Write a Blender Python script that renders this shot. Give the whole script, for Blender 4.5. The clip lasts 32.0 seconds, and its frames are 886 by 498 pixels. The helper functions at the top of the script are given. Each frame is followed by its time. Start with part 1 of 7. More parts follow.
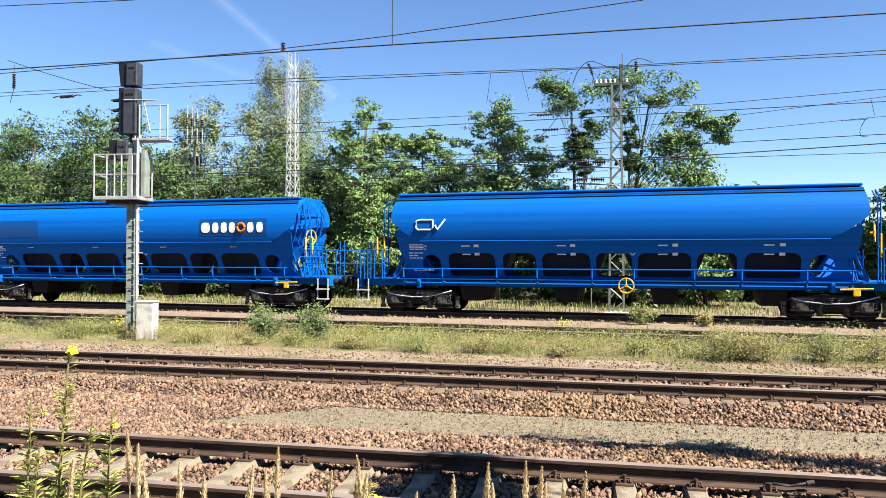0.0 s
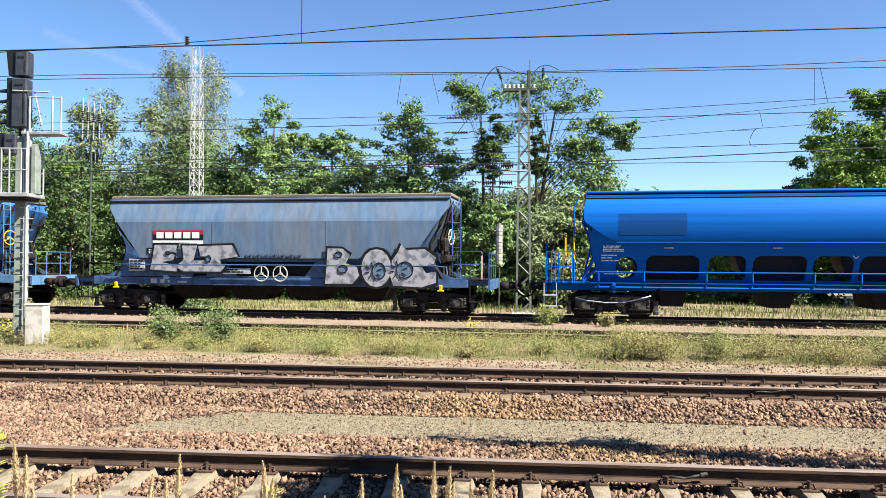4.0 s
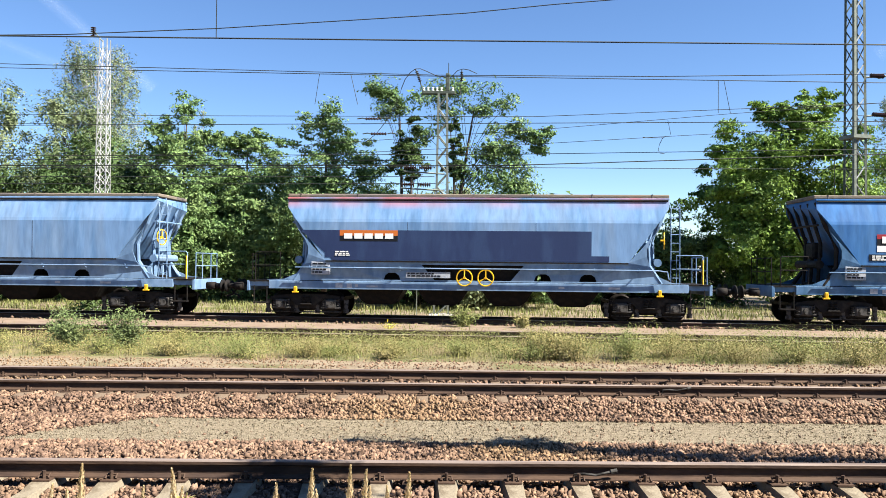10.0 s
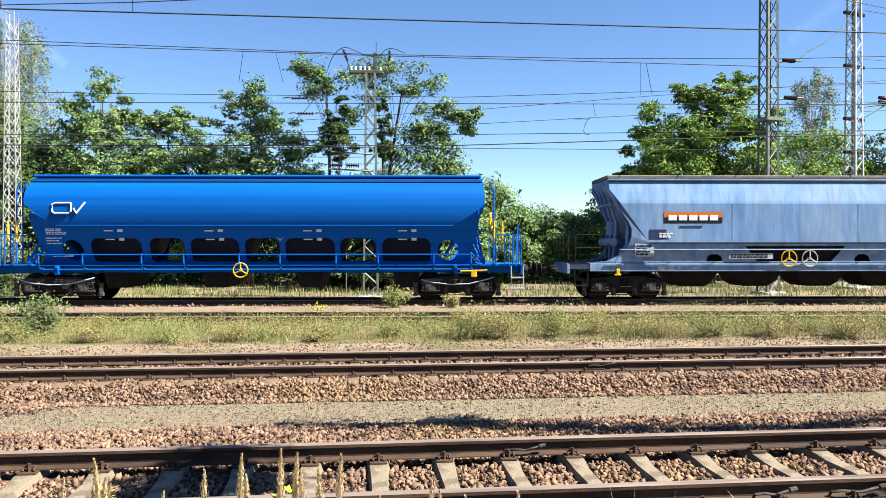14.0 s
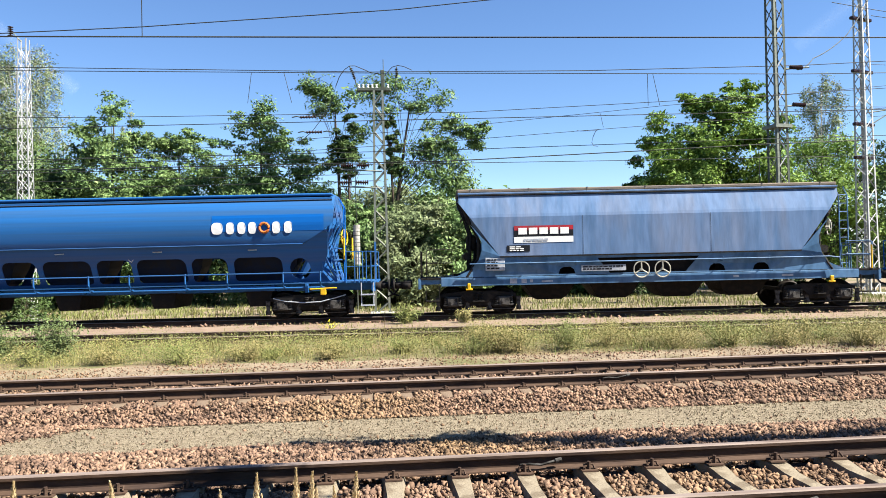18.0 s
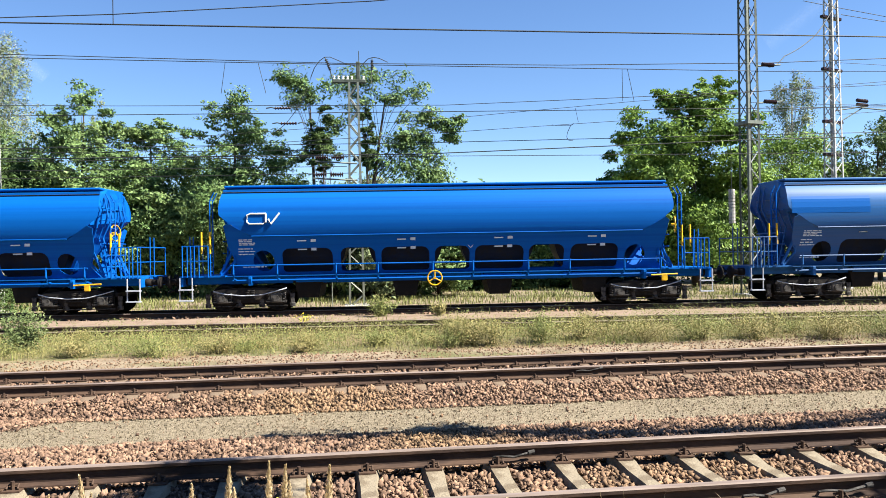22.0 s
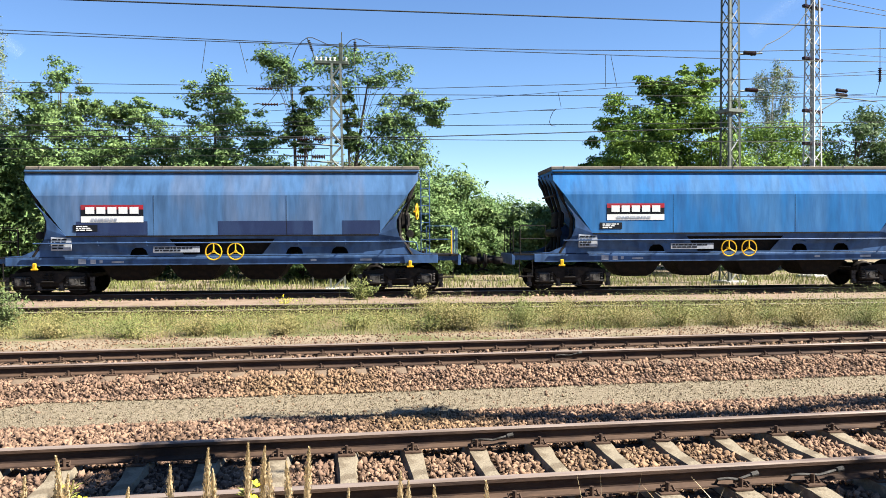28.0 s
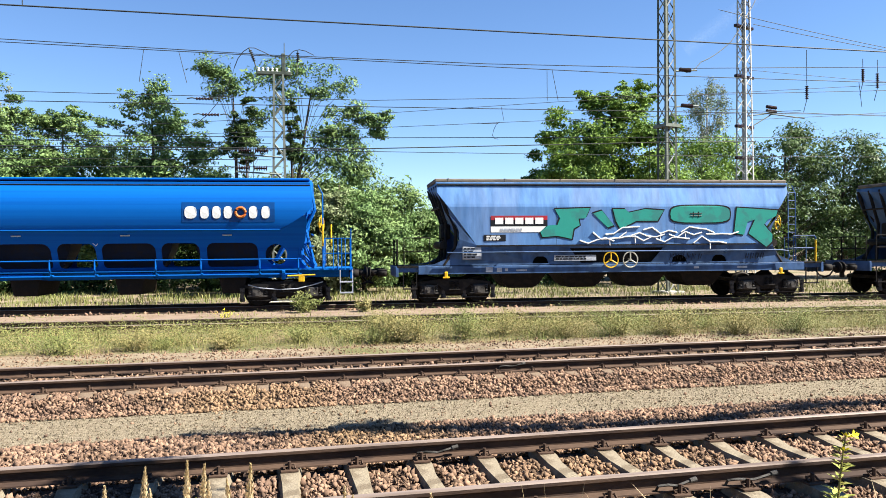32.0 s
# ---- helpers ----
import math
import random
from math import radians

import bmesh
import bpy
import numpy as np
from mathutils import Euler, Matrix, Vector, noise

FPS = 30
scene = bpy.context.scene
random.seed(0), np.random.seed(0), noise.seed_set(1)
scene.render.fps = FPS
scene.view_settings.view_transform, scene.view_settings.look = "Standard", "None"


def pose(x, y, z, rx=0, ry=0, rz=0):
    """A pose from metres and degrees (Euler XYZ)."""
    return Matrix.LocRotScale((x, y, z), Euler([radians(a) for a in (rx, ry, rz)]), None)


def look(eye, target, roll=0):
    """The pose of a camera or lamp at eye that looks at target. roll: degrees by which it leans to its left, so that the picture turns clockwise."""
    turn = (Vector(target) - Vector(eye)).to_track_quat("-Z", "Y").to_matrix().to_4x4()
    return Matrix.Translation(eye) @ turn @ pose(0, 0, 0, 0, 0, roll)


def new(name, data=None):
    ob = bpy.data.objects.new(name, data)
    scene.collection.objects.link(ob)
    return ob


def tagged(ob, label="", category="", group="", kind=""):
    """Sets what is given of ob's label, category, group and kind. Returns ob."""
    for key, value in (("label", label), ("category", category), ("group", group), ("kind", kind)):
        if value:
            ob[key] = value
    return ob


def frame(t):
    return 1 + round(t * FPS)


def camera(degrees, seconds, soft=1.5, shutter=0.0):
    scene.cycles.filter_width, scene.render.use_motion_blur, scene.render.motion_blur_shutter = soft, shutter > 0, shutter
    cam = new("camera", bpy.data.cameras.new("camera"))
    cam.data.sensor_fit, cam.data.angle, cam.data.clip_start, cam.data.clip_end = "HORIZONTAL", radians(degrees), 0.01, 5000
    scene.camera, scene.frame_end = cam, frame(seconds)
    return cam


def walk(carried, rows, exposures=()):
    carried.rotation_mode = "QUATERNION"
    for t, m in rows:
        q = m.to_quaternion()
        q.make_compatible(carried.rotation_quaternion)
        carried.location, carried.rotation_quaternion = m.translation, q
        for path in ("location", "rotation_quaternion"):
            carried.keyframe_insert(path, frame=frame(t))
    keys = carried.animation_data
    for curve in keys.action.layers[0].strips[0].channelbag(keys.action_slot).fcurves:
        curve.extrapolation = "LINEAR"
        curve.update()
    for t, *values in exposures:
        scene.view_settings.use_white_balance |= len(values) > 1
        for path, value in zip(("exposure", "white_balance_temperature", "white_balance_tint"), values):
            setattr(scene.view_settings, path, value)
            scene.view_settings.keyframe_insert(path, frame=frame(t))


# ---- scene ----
# x runs along the two near tracks, y away from the camera, z = 0 on the rail heads
EYE = (0.0, 0.0, 1.897)
cam = camera(60.58, 32.0, soft=0.75)
# seconds, then the turn of the hand-held camera in degrees
TURNS = [
    (0.0, 90.81, -0.12, 12.31),
    (0.5, 90.90, -0.23, 11.53),
    (1.0, 91.00, -0.31, 11.09),
    (1.5, 91.08, -0.36, 10.72),
    (2.0, 91.12, -0.39, 10.42),
    (2.5, 91.14, -0.40, 9.84),
    (3.0, 91.15, -0.47, 8.74),
    (3.5, 91.07, -0.40, 7.15),
    (4.0, 90.95, -0.29, 5.49),
    (4.5, 90.87, -0.18, 4.14),
    (6.5, 90.86, -0.19, 1.08),
    (7.0, 90.93, -0.28, 0.63),
    (7.5, 90.98, -0.37, 0.33),
    (8.0, 91.03, -0.40, 0.12),
    (8.5, 91.08, -0.47, -0.08),
    (9.0, 91.12, -0.50, -0.29),
    (9.5, 91.15, -0.54, -0.53),
    (10.0, 91.13, -0.56, -0.71),
    (10.5, 91.09, -0.58, -0.83),
    (11.0, 91.02, -0.58, -1.01),
    (11.5, 90.85, -0.55, -1.51),
    (12.0, 90.54, -0.46, -2.41),
    (12.5, 90.15, -0.42, -3.62),
    (13.0, 89.78, -0.39, -4.82),
    (13.5, 89.62, -0.21, -5.60),
    (14.0, 89.70, 0.02, -6.02),
    (14.5, 89.85, 0.31, -6.27),
    (16.5, 90.35, 1.07, -6.18),
    (17.0, 90.53, 1.18, -5.81),
    (17.5, 90.71, 1.24, -5.47),
    (18.0, 90.84, 1.29, -5.20),
    (18.5, 90.96, 1.27, -5.18),
    (19.0, 91.02, 1.23, -5.33),
    (19.5, 91.08, 1.19, -5.62),
    (20.0, 91.06, 1.15, -5.93),
    (20.5, 90.98, 1.09, -6.28),
    (21.0, 90.85, 1.02, -6.67),
    (21.5, 90.65, 0.95, -7.02),
    (22.0, 90.28, 0.98, -7.10),
    (22.5, 89.97, 1.01, -6.98),
    (23.0, 89.75, 0.99, -6.89),
    (23.5, 89.68, 1.02, -6.86),
    (24.0, 89.63, 1.02, -6.77),
    (24.5, 89.57, 1.01, -6.70),
    (26.5, 89.26, 0.97, -6.82),
    (27.0, 89.17, 0.80, -7.30),
    (27.5, 89.07, 0.56, -7.83),
    (28.0, 89.05, 0.33, -8.50),
    (28.5, 88.97, 0.20, -9.22),
    (29.0, 89.00, 0.11, -9.99),
    (29.5, 89.18, 0.13, -10.63),
    (30.0, 89.36, 0.16, -11.05),
    (30.5, 89.56, 0.27, -11.37),
    (31.0, 89.77, 0.38, -11.63),
    (31.5, 89.92, 0.49, -11.96),
    (32.0, 89.93, 0.47, -12.71),
]
walk(cam, [(t, pose(*EYE, rx, ry, rz)) for t, rx, ry, rz in TURNS])

# ---- light ----
SUN_AZ, SUN_EL = radians(113), radians(47)      # clockwise from +y, above the horizon
sun_way = Vector((math.sin(SUN_AZ) * math.cos(SUN_EL), math.cos(SUN_AZ) * math.cos(SUN_EL), math.sin(SUN_EL)))
world = bpy.data.worlds.new("sky")
scene.world = world
world.use_nodes = True
wn = world.node_tree.nodes
sky = wn.new("ShaderNodeTexSky")
sky.sky_type, sky.sun_disc = "NISHITA", False
sky.sun_elevation, sky.sun_rotation = SUN_EL, SUN_AZ
sky.air_density, sky.dust_density, sky.ozone_density = 0.85, 0.0, 4.0
wn["Background"].inputs["Strength"].default_value = 0.052
tint = wn.new("ShaderNodeHueSaturation")
tint.inputs["Saturation"].default_value, tint.inputs["Hue"].default_value = 1.1, 0.504
world.node_tree.links.new(sky.outputs["Color"], tint.inputs["Color"])
world.node_tree.links.new(tint.outputs["Color"], wn["Background"].inputs["Color"])
sun = new("sun", bpy.data.lights.new("sun", "SUN"))
sun.data.energy, sun.data.angle, sun.data.color = 5.0, radians(0.53), (1.0, 0.945, 0.84)
sun.matrix_world = look(sun_way * 60, (0, 0, 0))
scene.view_settings.exposure = 1.95


# ---- materials ----
def material(name, color, rough=0.7, metal=0.0, second=None, scale=3.0, share=0.5, grain=0.0, grain_scale=60.0,
             bump=0.0, bump_scale=40.0, stretch=(1, 1, 1), island=0.0, third=None, third_scale=0.6, alpha_rough=0.0):
    """A procedural surface: two tones mixed by a noise, a fine grain, relief, and per-island or per-object variation."""
    m = bpy.data.materials.new(name)
    m.use_nodes = True
    n, ln = m.node_tree.nodes, m.node_tree.links
    b = n["Principled BSDF"]
    b.inputs["Roughness"].default_value, b.inputs["Metallic"].default_value = rough, metal
    b.inputs["Specular IOR Level"].default_value = 0.16 if rough > 0.5 else 0.2
    tc = n.new("ShaderNodeTexCoord")
    mp = n.new("ShaderNodeMapping")
    mp.inputs["Scale"].default_value = stretch
    ln.new(tc.outputs["Object"], mp.inputs["Vector"])
    rgb = n.new("ShaderNodeRGB")
    rgb.outputs[0].default_value = (*color, 1)
    out = rgb.outputs[0]

    def mixed(a, factor, b_color, blend="MIX"):
        mix = n.new("ShaderNodeMix")
        mix.data_type, mix.blend_type = "RGBA", blend
        ln.new(factor, mix.inputs["Factor"])
        ln.new(a, mix.inputs["A"])
        if isinstance(b_color, tuple):
            mix.inputs["B"].default_value = (*b_color, 1)
        else:
            ln.new(b_color, mix.inputs["B"])
        return mix.outputs["Result"]

    def noise_at(sc, lo, hi, detail=6.0):
        t = n.new("ShaderNodeTexNoise")
        t.inputs["Scale"].default_value, t.inputs["Detail"].default_value = sc, detail
        ln.new(mp.outputs[0], t.inputs["Vector"])
        r = n.new("ShaderNodeMapRange")
        r.inputs["From Min"].default_value, r.inputs["From Max"].default_value = lo, hi
        ln.new(t.outputs["Fac"], r.inputs["Value"])
        return r.outputs[0]

    if second:
        out = mixed(out, noise_at(scale, 0.62 - 0.3 * share, 0.75 - 0.3 * share), second)
    if third:
        out = mixed(out, noise_at(third_scale, 0.5, 0.68), third)
    if island or grain:
        hv = n.new("ShaderNodeHueSaturation")
        add = n.new("ShaderNodeMath")
        add.operation = "ADD"
        add.inputs[0].default_value, add.inputs[1].default_value = 1.0, 0.0
        if island:
            g = n.new("ShaderNodeNewGeometry")
            r = n.new("ShaderNodeMapRange")
            r.inputs["To Min"].default_value, r.inputs["To Max"].default_value = 1 - island, 1 + island
            ln.new(g.outputs["Random Per Island"], r.inputs["Value"])
            ln.new(r.outputs[0], add.inputs[0])
        if grain:
            r2 = n.new("ShaderNodeMapRange")
            r2.inputs["To Min"].default_value, r2.inputs["To Max"].default_value = -grain, grain
            ln.new(noise_at(grain_scale, 0.25, 0.75, 3.0), r2.inputs["Value"])
            ln.new(r2.outputs[0], add.inputs[1])
        ln.new(add.outputs[0], hv.inputs["Value"])
        ln.new(out, hv.inputs["Color"])
        out = hv.outputs["Color"]
    ln.new(out, b.inputs["Base Color"])
    if bump:
        bp = n.new("ShaderNodeBump")
        bp.inputs["Strength"].default_value, bp.inputs["Distance"].default_value = bump, 0.02
        ln.new(noise_at(bump_scale, 0.2, 0.8), bp.inputs["Height"])
        ln.new(bp.outputs[0], b.inputs["Normal"])
    return m


def leaf_material(name, color, second, scale=0.6, island=0.35):
    m = material(name, color, 0.55, second=second, scale=scale, island=island)
    b = m.node_tree.nodes["Principled BSDF"]
    n, ln = m.node_tree.nodes, m.node_tree.links
    tr = n.new("ShaderNodeBsdfTranslucent")
    ms = n.new("ShaderNodeMixShader")
    ms.inputs[0].default_value = 0.16
    src = b.inputs["Base Color"].links[0].from_socket
    ln.new(src, tr.inputs["Color"])
    ln.new(b.outputs[0], ms.inputs[1])
    ln.new(tr.outputs[0], ms.inputs[2])
    ln.new(ms.outputs[0], n["Material Output"].inputs["Surface"])
    return m


M = {}
# the lengthwise darker streaks put rippled horizontal reflections into the paint colour
M["blue"] = material("blue_paint", (0.0004, 0.084, 0.34), 0.6, second=(0.0004, 0.068, 0.3), scale=1.6, share=0.4, grain=0.05, grain_scale=6, stretch=(0.03, 0.5, 4))
M["blue"].node_tree.nodes["Principled BSDF"].inputs["Specular IOR Level"].default_value = 0.08
M["blue_aged"] = material("aged_blue_paint", (0.012, 0.085, 0.25), 0.5, second=(0.02, 0.078, 0.2), scale=1.4, share=0.5, grain=0.08, grain_scale=6, stretch=(0.05, 0.5, 3), third=(0.04, 0.085, 0.2), third_scale=0.8)
M["blue_patch"] = material("repainted_blue", (0.0024, 0.0781, 0.3), 0.35, grain=0.04)
M["blue_patch_dark"] = material("repainted_dark_blue", (0.018, 0.03, 0.08), 0.5, second=(0.024, 0.042, 0.1), scale=1.6, stretch=(1, 1, 0.3), grain=0.08, bump=0.6, bump_scale=1.2)
# near-black blue: the shade inside the skirt openings is put into the colour
M["chute_grime"] = material("shade_dark_blue_hopper", (0.01, 0.015, 0.032), 0.6, second=(0.014, 0.015, 0.022), scale=5, grain=0.1)
M["logo_ground"] = material("dark_logo_blue", (0.0018, 0.045, 0.18), 0.4, grain=0.04)
M["white_mark"] = material("white_marking", (0.646, 0.646, 0.63), 0.5, grain=0.05)
M["orange_mark"] = material("orange_marking", (0.451, 0.12, 0.0241), 0.5, grain=0.05)
M["red_mark"] = material("red_marking", (0.331, 0.018, 0.03), 0.5, second=(0.241, 0.03, 0.036), scale=4, grain=0.06)
M["black_mark"] = material("black_marking", (0.0072, 0.0084, 0.012), 0.5, grain=0.05)
M["grey_mark"] = material("pale_grey_plate", (0.34, 0.36, 0.4), 0.5, second=(0.25, 0.27, 0.31), scale=7, grain=0.06)
# grimy black of the underparts, also the painted shade inside wagon ends
M["dark_under"] = material("grimy_undercarriage_and_shade_black", (0.0072, 0.0066, 0.0066), 0.8, second=(0.0133, 0.0102, 0.0084), scale=6, grain=0.2, bump=0.3)
# dirty bogie steel, also the darkened end frames of angular wagons
M["bogie"] = material("dirty_bogie_and_shaded_end_steel", (0.01, 0.009, 0.009), 0.7, second=(0.022, 0.018, 0.015), scale=5, grain=0.2, bump=0.3)
M["axle_grime"] = material("dusty_axle_box", (0.06, 0.056, 0.052), 0.7, second=(0.014, 0.013, 0.012), scale=7, grain=0.2, bump=0.3)
M["wheel_steel"] = material("rolled_wheel_steel", (0.021, 0.018, 0.0156), 0.55, 0.5, second=(0.012, 0.009, 0.0078), scale=8)
M["yellow"] = material("yellow_paint", (0.573, 0.352, 0.0153), 0.45, second=(0.459, 0.253, 0.0153), scale=9)
M["pale_wheel"] = material("worn_pale_paint", (0.372, 0.36, 0.3), 0.5, second=(0.241, 0.229, 0.192), scale=9)
M["roof_grime"] = material("grimy_roof_cover", (0.15, 0.124, 0.0976), 0.85, second=(0.0976, 0.0864, 0.0826), scale=2.2, grain=0.15, grain_scale=25, stretch=(0.3, 1, 1), bump=0.3)
M["rust_rail"] = material("rusty_rail_side", (0.0601, 0.0372, 0.0258), 0.75, second=(0.036, 0.0229, 0.018), scale=5, grain=0.2, bump=0.2, stretch=(0.3, 1, 1))
M["rail_head"] = material("worn_rail_head", (0.19, 0.15, 0.13), 0.55, 0.1, second=(0.12, 0.09, 0.075), scale=3, stretch=(0.15, 1, 1))
M["sleeper"] = material("weathered_concrete_sleeper", (0.185, 0.155, 0.112), 0.9, second=(0.125, 0.1, 0.07), scale=6, grain=0.14, bump=0.4)
M["sleeper_dusty"] = material("rust-dusted_concrete_sleeper", (0.145, 0.106, 0.0748), 0.9, second=(0.0935, 0.0638, 0.0442), scale=6, grain=0.14, bump=0.4)
M["old_sleeper"] = material("old_timber_sleeper", (0.0721, 0.0541, 0.0421), 0.9, second=(0.0481, 0.036, 0.03), scale=5, grain=0.2, bump=0.4)
M["stone"] = material("rusty_ballast_stone", (0.182, 0.115, 0.078), 0.92, second=(0.118, 0.075, 0.053), scale=2.5, island=0.55, grain=0.2, third=(0.185, 0.12, 0.062), third_scale=0.16)
# much darker than the stones: shade in their gaps is put into this colour
M["ballast_bed"] = material("ballast_bed", (0.06, 0.038, 0.027), 0.95, second=(0.03, 0.019, 0.014), scale=22, share=0.6, grain=0.3, grain_scale=40, bump=1.0, bump_scale=25)
M["grit"] = material("fine_grey_grit_path", (0.21, 0.174, 0.12), 0.95, second=(0.14, 0.112, 0.076), scale=14, grain=0.55, grain_scale=80, bump=0.9, bump_scale=60)
M["earth"] = material("sandy_ground", (0.2, 0.16, 0.11), 0.95, second=(0.15, 0.116, 0.08), scale=1.4, grain=0.2, grain_scale=35, bump=0.6, bump_scale=20, third=(0.102, 0.102, 0.0422), third_scale=0.35)
M["weedy"] = material("weedy_soil", (0.16, 0.135, 0.075), 0.95, second=(0.105, 0.105, 0.045), scale=2.2, share=0.6, grain=0.25, grain_scale=30, bump=0.7, bump_scale=18, third=(0.19, 0.13, 0.085), third_scale=0.5)
M["path"] = material("trodden_sand_path", (0.193, 0.143, 0.107), 0.95, second=(0.155, 0.111, 0.082), scale=2.4, grain=0.12, grain_scale=30, bump=0.3)
M["galv"] = material("galvanised_steel", (0.331, 0.337, 0.331), 0.5, 0.35, second=(0.252, 0.258, 0.252), scale=4, grain=0.06)
M["mast_white"] = material("pale_painted_mast_steel", (0.372, 0.378, 0.372), 0.55, 0.1, second=(0.288, 0.294, 0.288), scale=5, grain=0.08)
M["mast_green"] = material("grey_green_mast_steel", (0.145, 0.16, 0.135), 0.6, 0.1, second=(0.11, 0.122, 0.104), scale=5, grain=0.1)
# dark fittings, and the painted shade on the tall mast's back and right side
M["mast_dark"] = material("dark_green_and_shaded_mast_steel", (0.0661, 0.0781, 0.0631), 0.6, 0.1, second=(0.045, 0.0541, 0.045), scale=5, grain=0.1)
M["signal_black"] = material("black_signal_box", (0.0108, 0.0114, 0.0133), 0.45, second=(0.018, 0.018, 0.0204), scale=4)
M["signal_door"] = material("dark_slate_signal_door", (0.0255, 0.0289, 0.0382), 0.5, second=(0.034, 0.0374, 0.0467), scale=4, grain=0.06)
M["signal_post"] = material("grey_green_signal_post", (0.192, 0.217, 0.192), 0.55, 0.1, second=(0.156, 0.174, 0.156), scale=5, grain=0.06)
M["concrete"] = material("chalky_concrete", (0.36, 0.348, 0.319), 0.9, second=(0.252, 0.241, 0.217), scale=4, grain=0.12, bump=0.3)
M["wire"] = material("dark_copper_wire", (0.0252, 0.0274, 0.0252), 0.6, 0.0)
M["insulator"] = material("brown_glazed_insulator", (0.022, 0.011, 0.01), 0.25)
M["bark"] = material("grey_brown_bark", (0.0781, 0.0601, 0.045), 0.9, second=(0.0481, 0.036, 0.027), scale=6, grain=0.2, bump=0.8, stretch=(1, 1, 0.3))
M["birch"] = material("white_birch_bark", (0.331, 0.319, 0.294), 0.8, second=(0.0721, 0.0601, 0.0541), scale=5, share=0.35, stretch=(1, 1, 3))
M["leaf"] = leaf_material("mid_green_leaves", (0.106, 0.176, 0.058), (0.144, 0.21, 0.072))
M["leaf_dark"] = leaf_material("dark_green_leaves", (0.052, 0.09, 0.028), (0.075, 0.117, 0.036))
M["leaf_light"] = leaf_material("yellow_green_leaves", (0.135, 0.215, 0.036), (0.1, 0.17, 0.034))
M["leaf_birch"] = leaf_material("olive_birch_leaves", (0.135, 0.172, 0.08), (0.17, 0.2, 0.1))
M["grass"] = leaf_material("late_summer_grass", (0.195, 0.174, 0.066), (0.24, 0.194, 0.09), scale=0.5, island=0.45)
M["grass_green"] = leaf_material("green_weed_leaves", (0.128, 0.148, 0.045), (0.185, 0.182, 0.062), scale=0.8, island=0.45)
M["leaf_grey"] = leaf_material("grey_green_shrub_leaves", (0.11, 0.145, 0.055), (0.15, 0.18, 0.075), scale=1.5, island=0.4)
M["primrose_leaf"] = leaf_material("yellowish_primrose_leaves", (0.3, 0.33, 0.085), (0.36, 0.35, 0.12), scale=3, island=0.35)
M["straw"] = leaf_material("dry_straw_grass", (0.52, 0.41, 0.25), (0.42, 0.32, 0.17), scale=3, island=0.25)
M["flower"] = material("bright_yellow_petals", (0.765, 0.648, 0.027), 0.6)
M["teal"] = material("teal_spray_paint", (0.022, 0.235, 0.19), 0.5, second=(0.03, 0.18, 0.16), scale=3, grain=0.08)
M["silver_spray"] = material("silver_spray_paint", (0.29, 0.29, 0.31), 0.5, 0.0, second=(0.13, 0.135, 0.16), scale=4, grain=0.08)
M["black_spray"] = material("black_spray_paint", (0.0084, 0.0084, 0.0102), 0.5)


# ---- mesh helpers ----
def box(bm, x0, x1, y0, y1, z0, z1, bevel=0.0):
    m = Matrix.Translation(((x0 + x1) / 2, (y0 + y1) / 2, (z0 + z1) / 2)) @ Matrix.Diagonal((abs(x1 - x0), abs(y1 - y0), abs(z1 - z0), 1))
    vs = bmesh.ops.create_cube(bm, size=1, matrix=m)["verts"]
    if bevel:
        es = list({e for v in vs for e in v.link_edges})
        bmesh.ops.bevel(bm, geom=es, offset=bevel, segments=1, affect="EDGES")
    return bm


def tube(bm, points, r, sides=8, caps=True, r_end=None):
    """A round bar along a line of points, tapering to r_end."""
    pts = [Vector(p) for p in points]
    rings = []
    for i, p in enumerate(pts):
        way = (pts[min(i + 1, len(pts) - 1)] - pts[max(i - 1, 0)]).normalized()
        side = way.cross(Vector((0, 0, 1)) if abs(way.z) < 0.95 else Vector((1, 0, 0))).normalized()
        up = side.cross(way)
        rr = r if r_end is None else r + (r_end - r) * i / (len(pts) - 1)
        rings.append([bm.verts.new(p + rr * (math.cos(a) * side + math.sin(a) * up)) for a in [2 * math.pi * k / sides for k in range(sides)]])
    for a, b in zip(rings, rings[1:]):
        for k in range(sides):
            bm.faces.new((a[k], a[(k + 1) % sides], b[(k + 1) % sides], b[k]))
    if caps:
        bm.faces.new(rings[0][::-1])
        bm.faces.new(rings[-1])
    return bm


def ring(bm, centre, normal_axis, radius, r, segs=24, sides=6):
    """A torus round the x, y or z axis."""
    ax = "xyz".index(normal_axis)
    rings = []
    for i in range(segs):
        a = 2 * math.pi * i / segs
        row = []
        for k in range(sides):
            b = 2 * math.pi * k / sides
            d = radius + r * math.cos(b)
            v = [d * math.cos(a), d * math.sin(a)]
            v.insert(ax, r * math.sin(b))
            row.append(bm.verts.new(Vector(centre) + Vector(v)))
        rings.append(row)
    for i in range(segs):
        a, b = rings[i], rings[(i + 1) % segs]
        for k in range(sides):
            bm.faces.new((a[k], a[(k + 1) % sides], b[(k + 1) % sides], b[k]))
    return bm


def extrude_y(bm, outline, y0, y1):
    """A plate from an outline of (x, z), between two values of y."""
    a = [bm.verts.new((x, y0, z)) for x, z in outline]
    b = [bm.verts.new((x, y1, z)) for x, z in outline]
    bm.faces.new(a)
    bm.faces.new(b[::-1])
    for i in range(len(a)):
        j = (i + 1) % len(a)
        bm.faces.new((a[i], b[i], b[j], a[j]))
    return bm


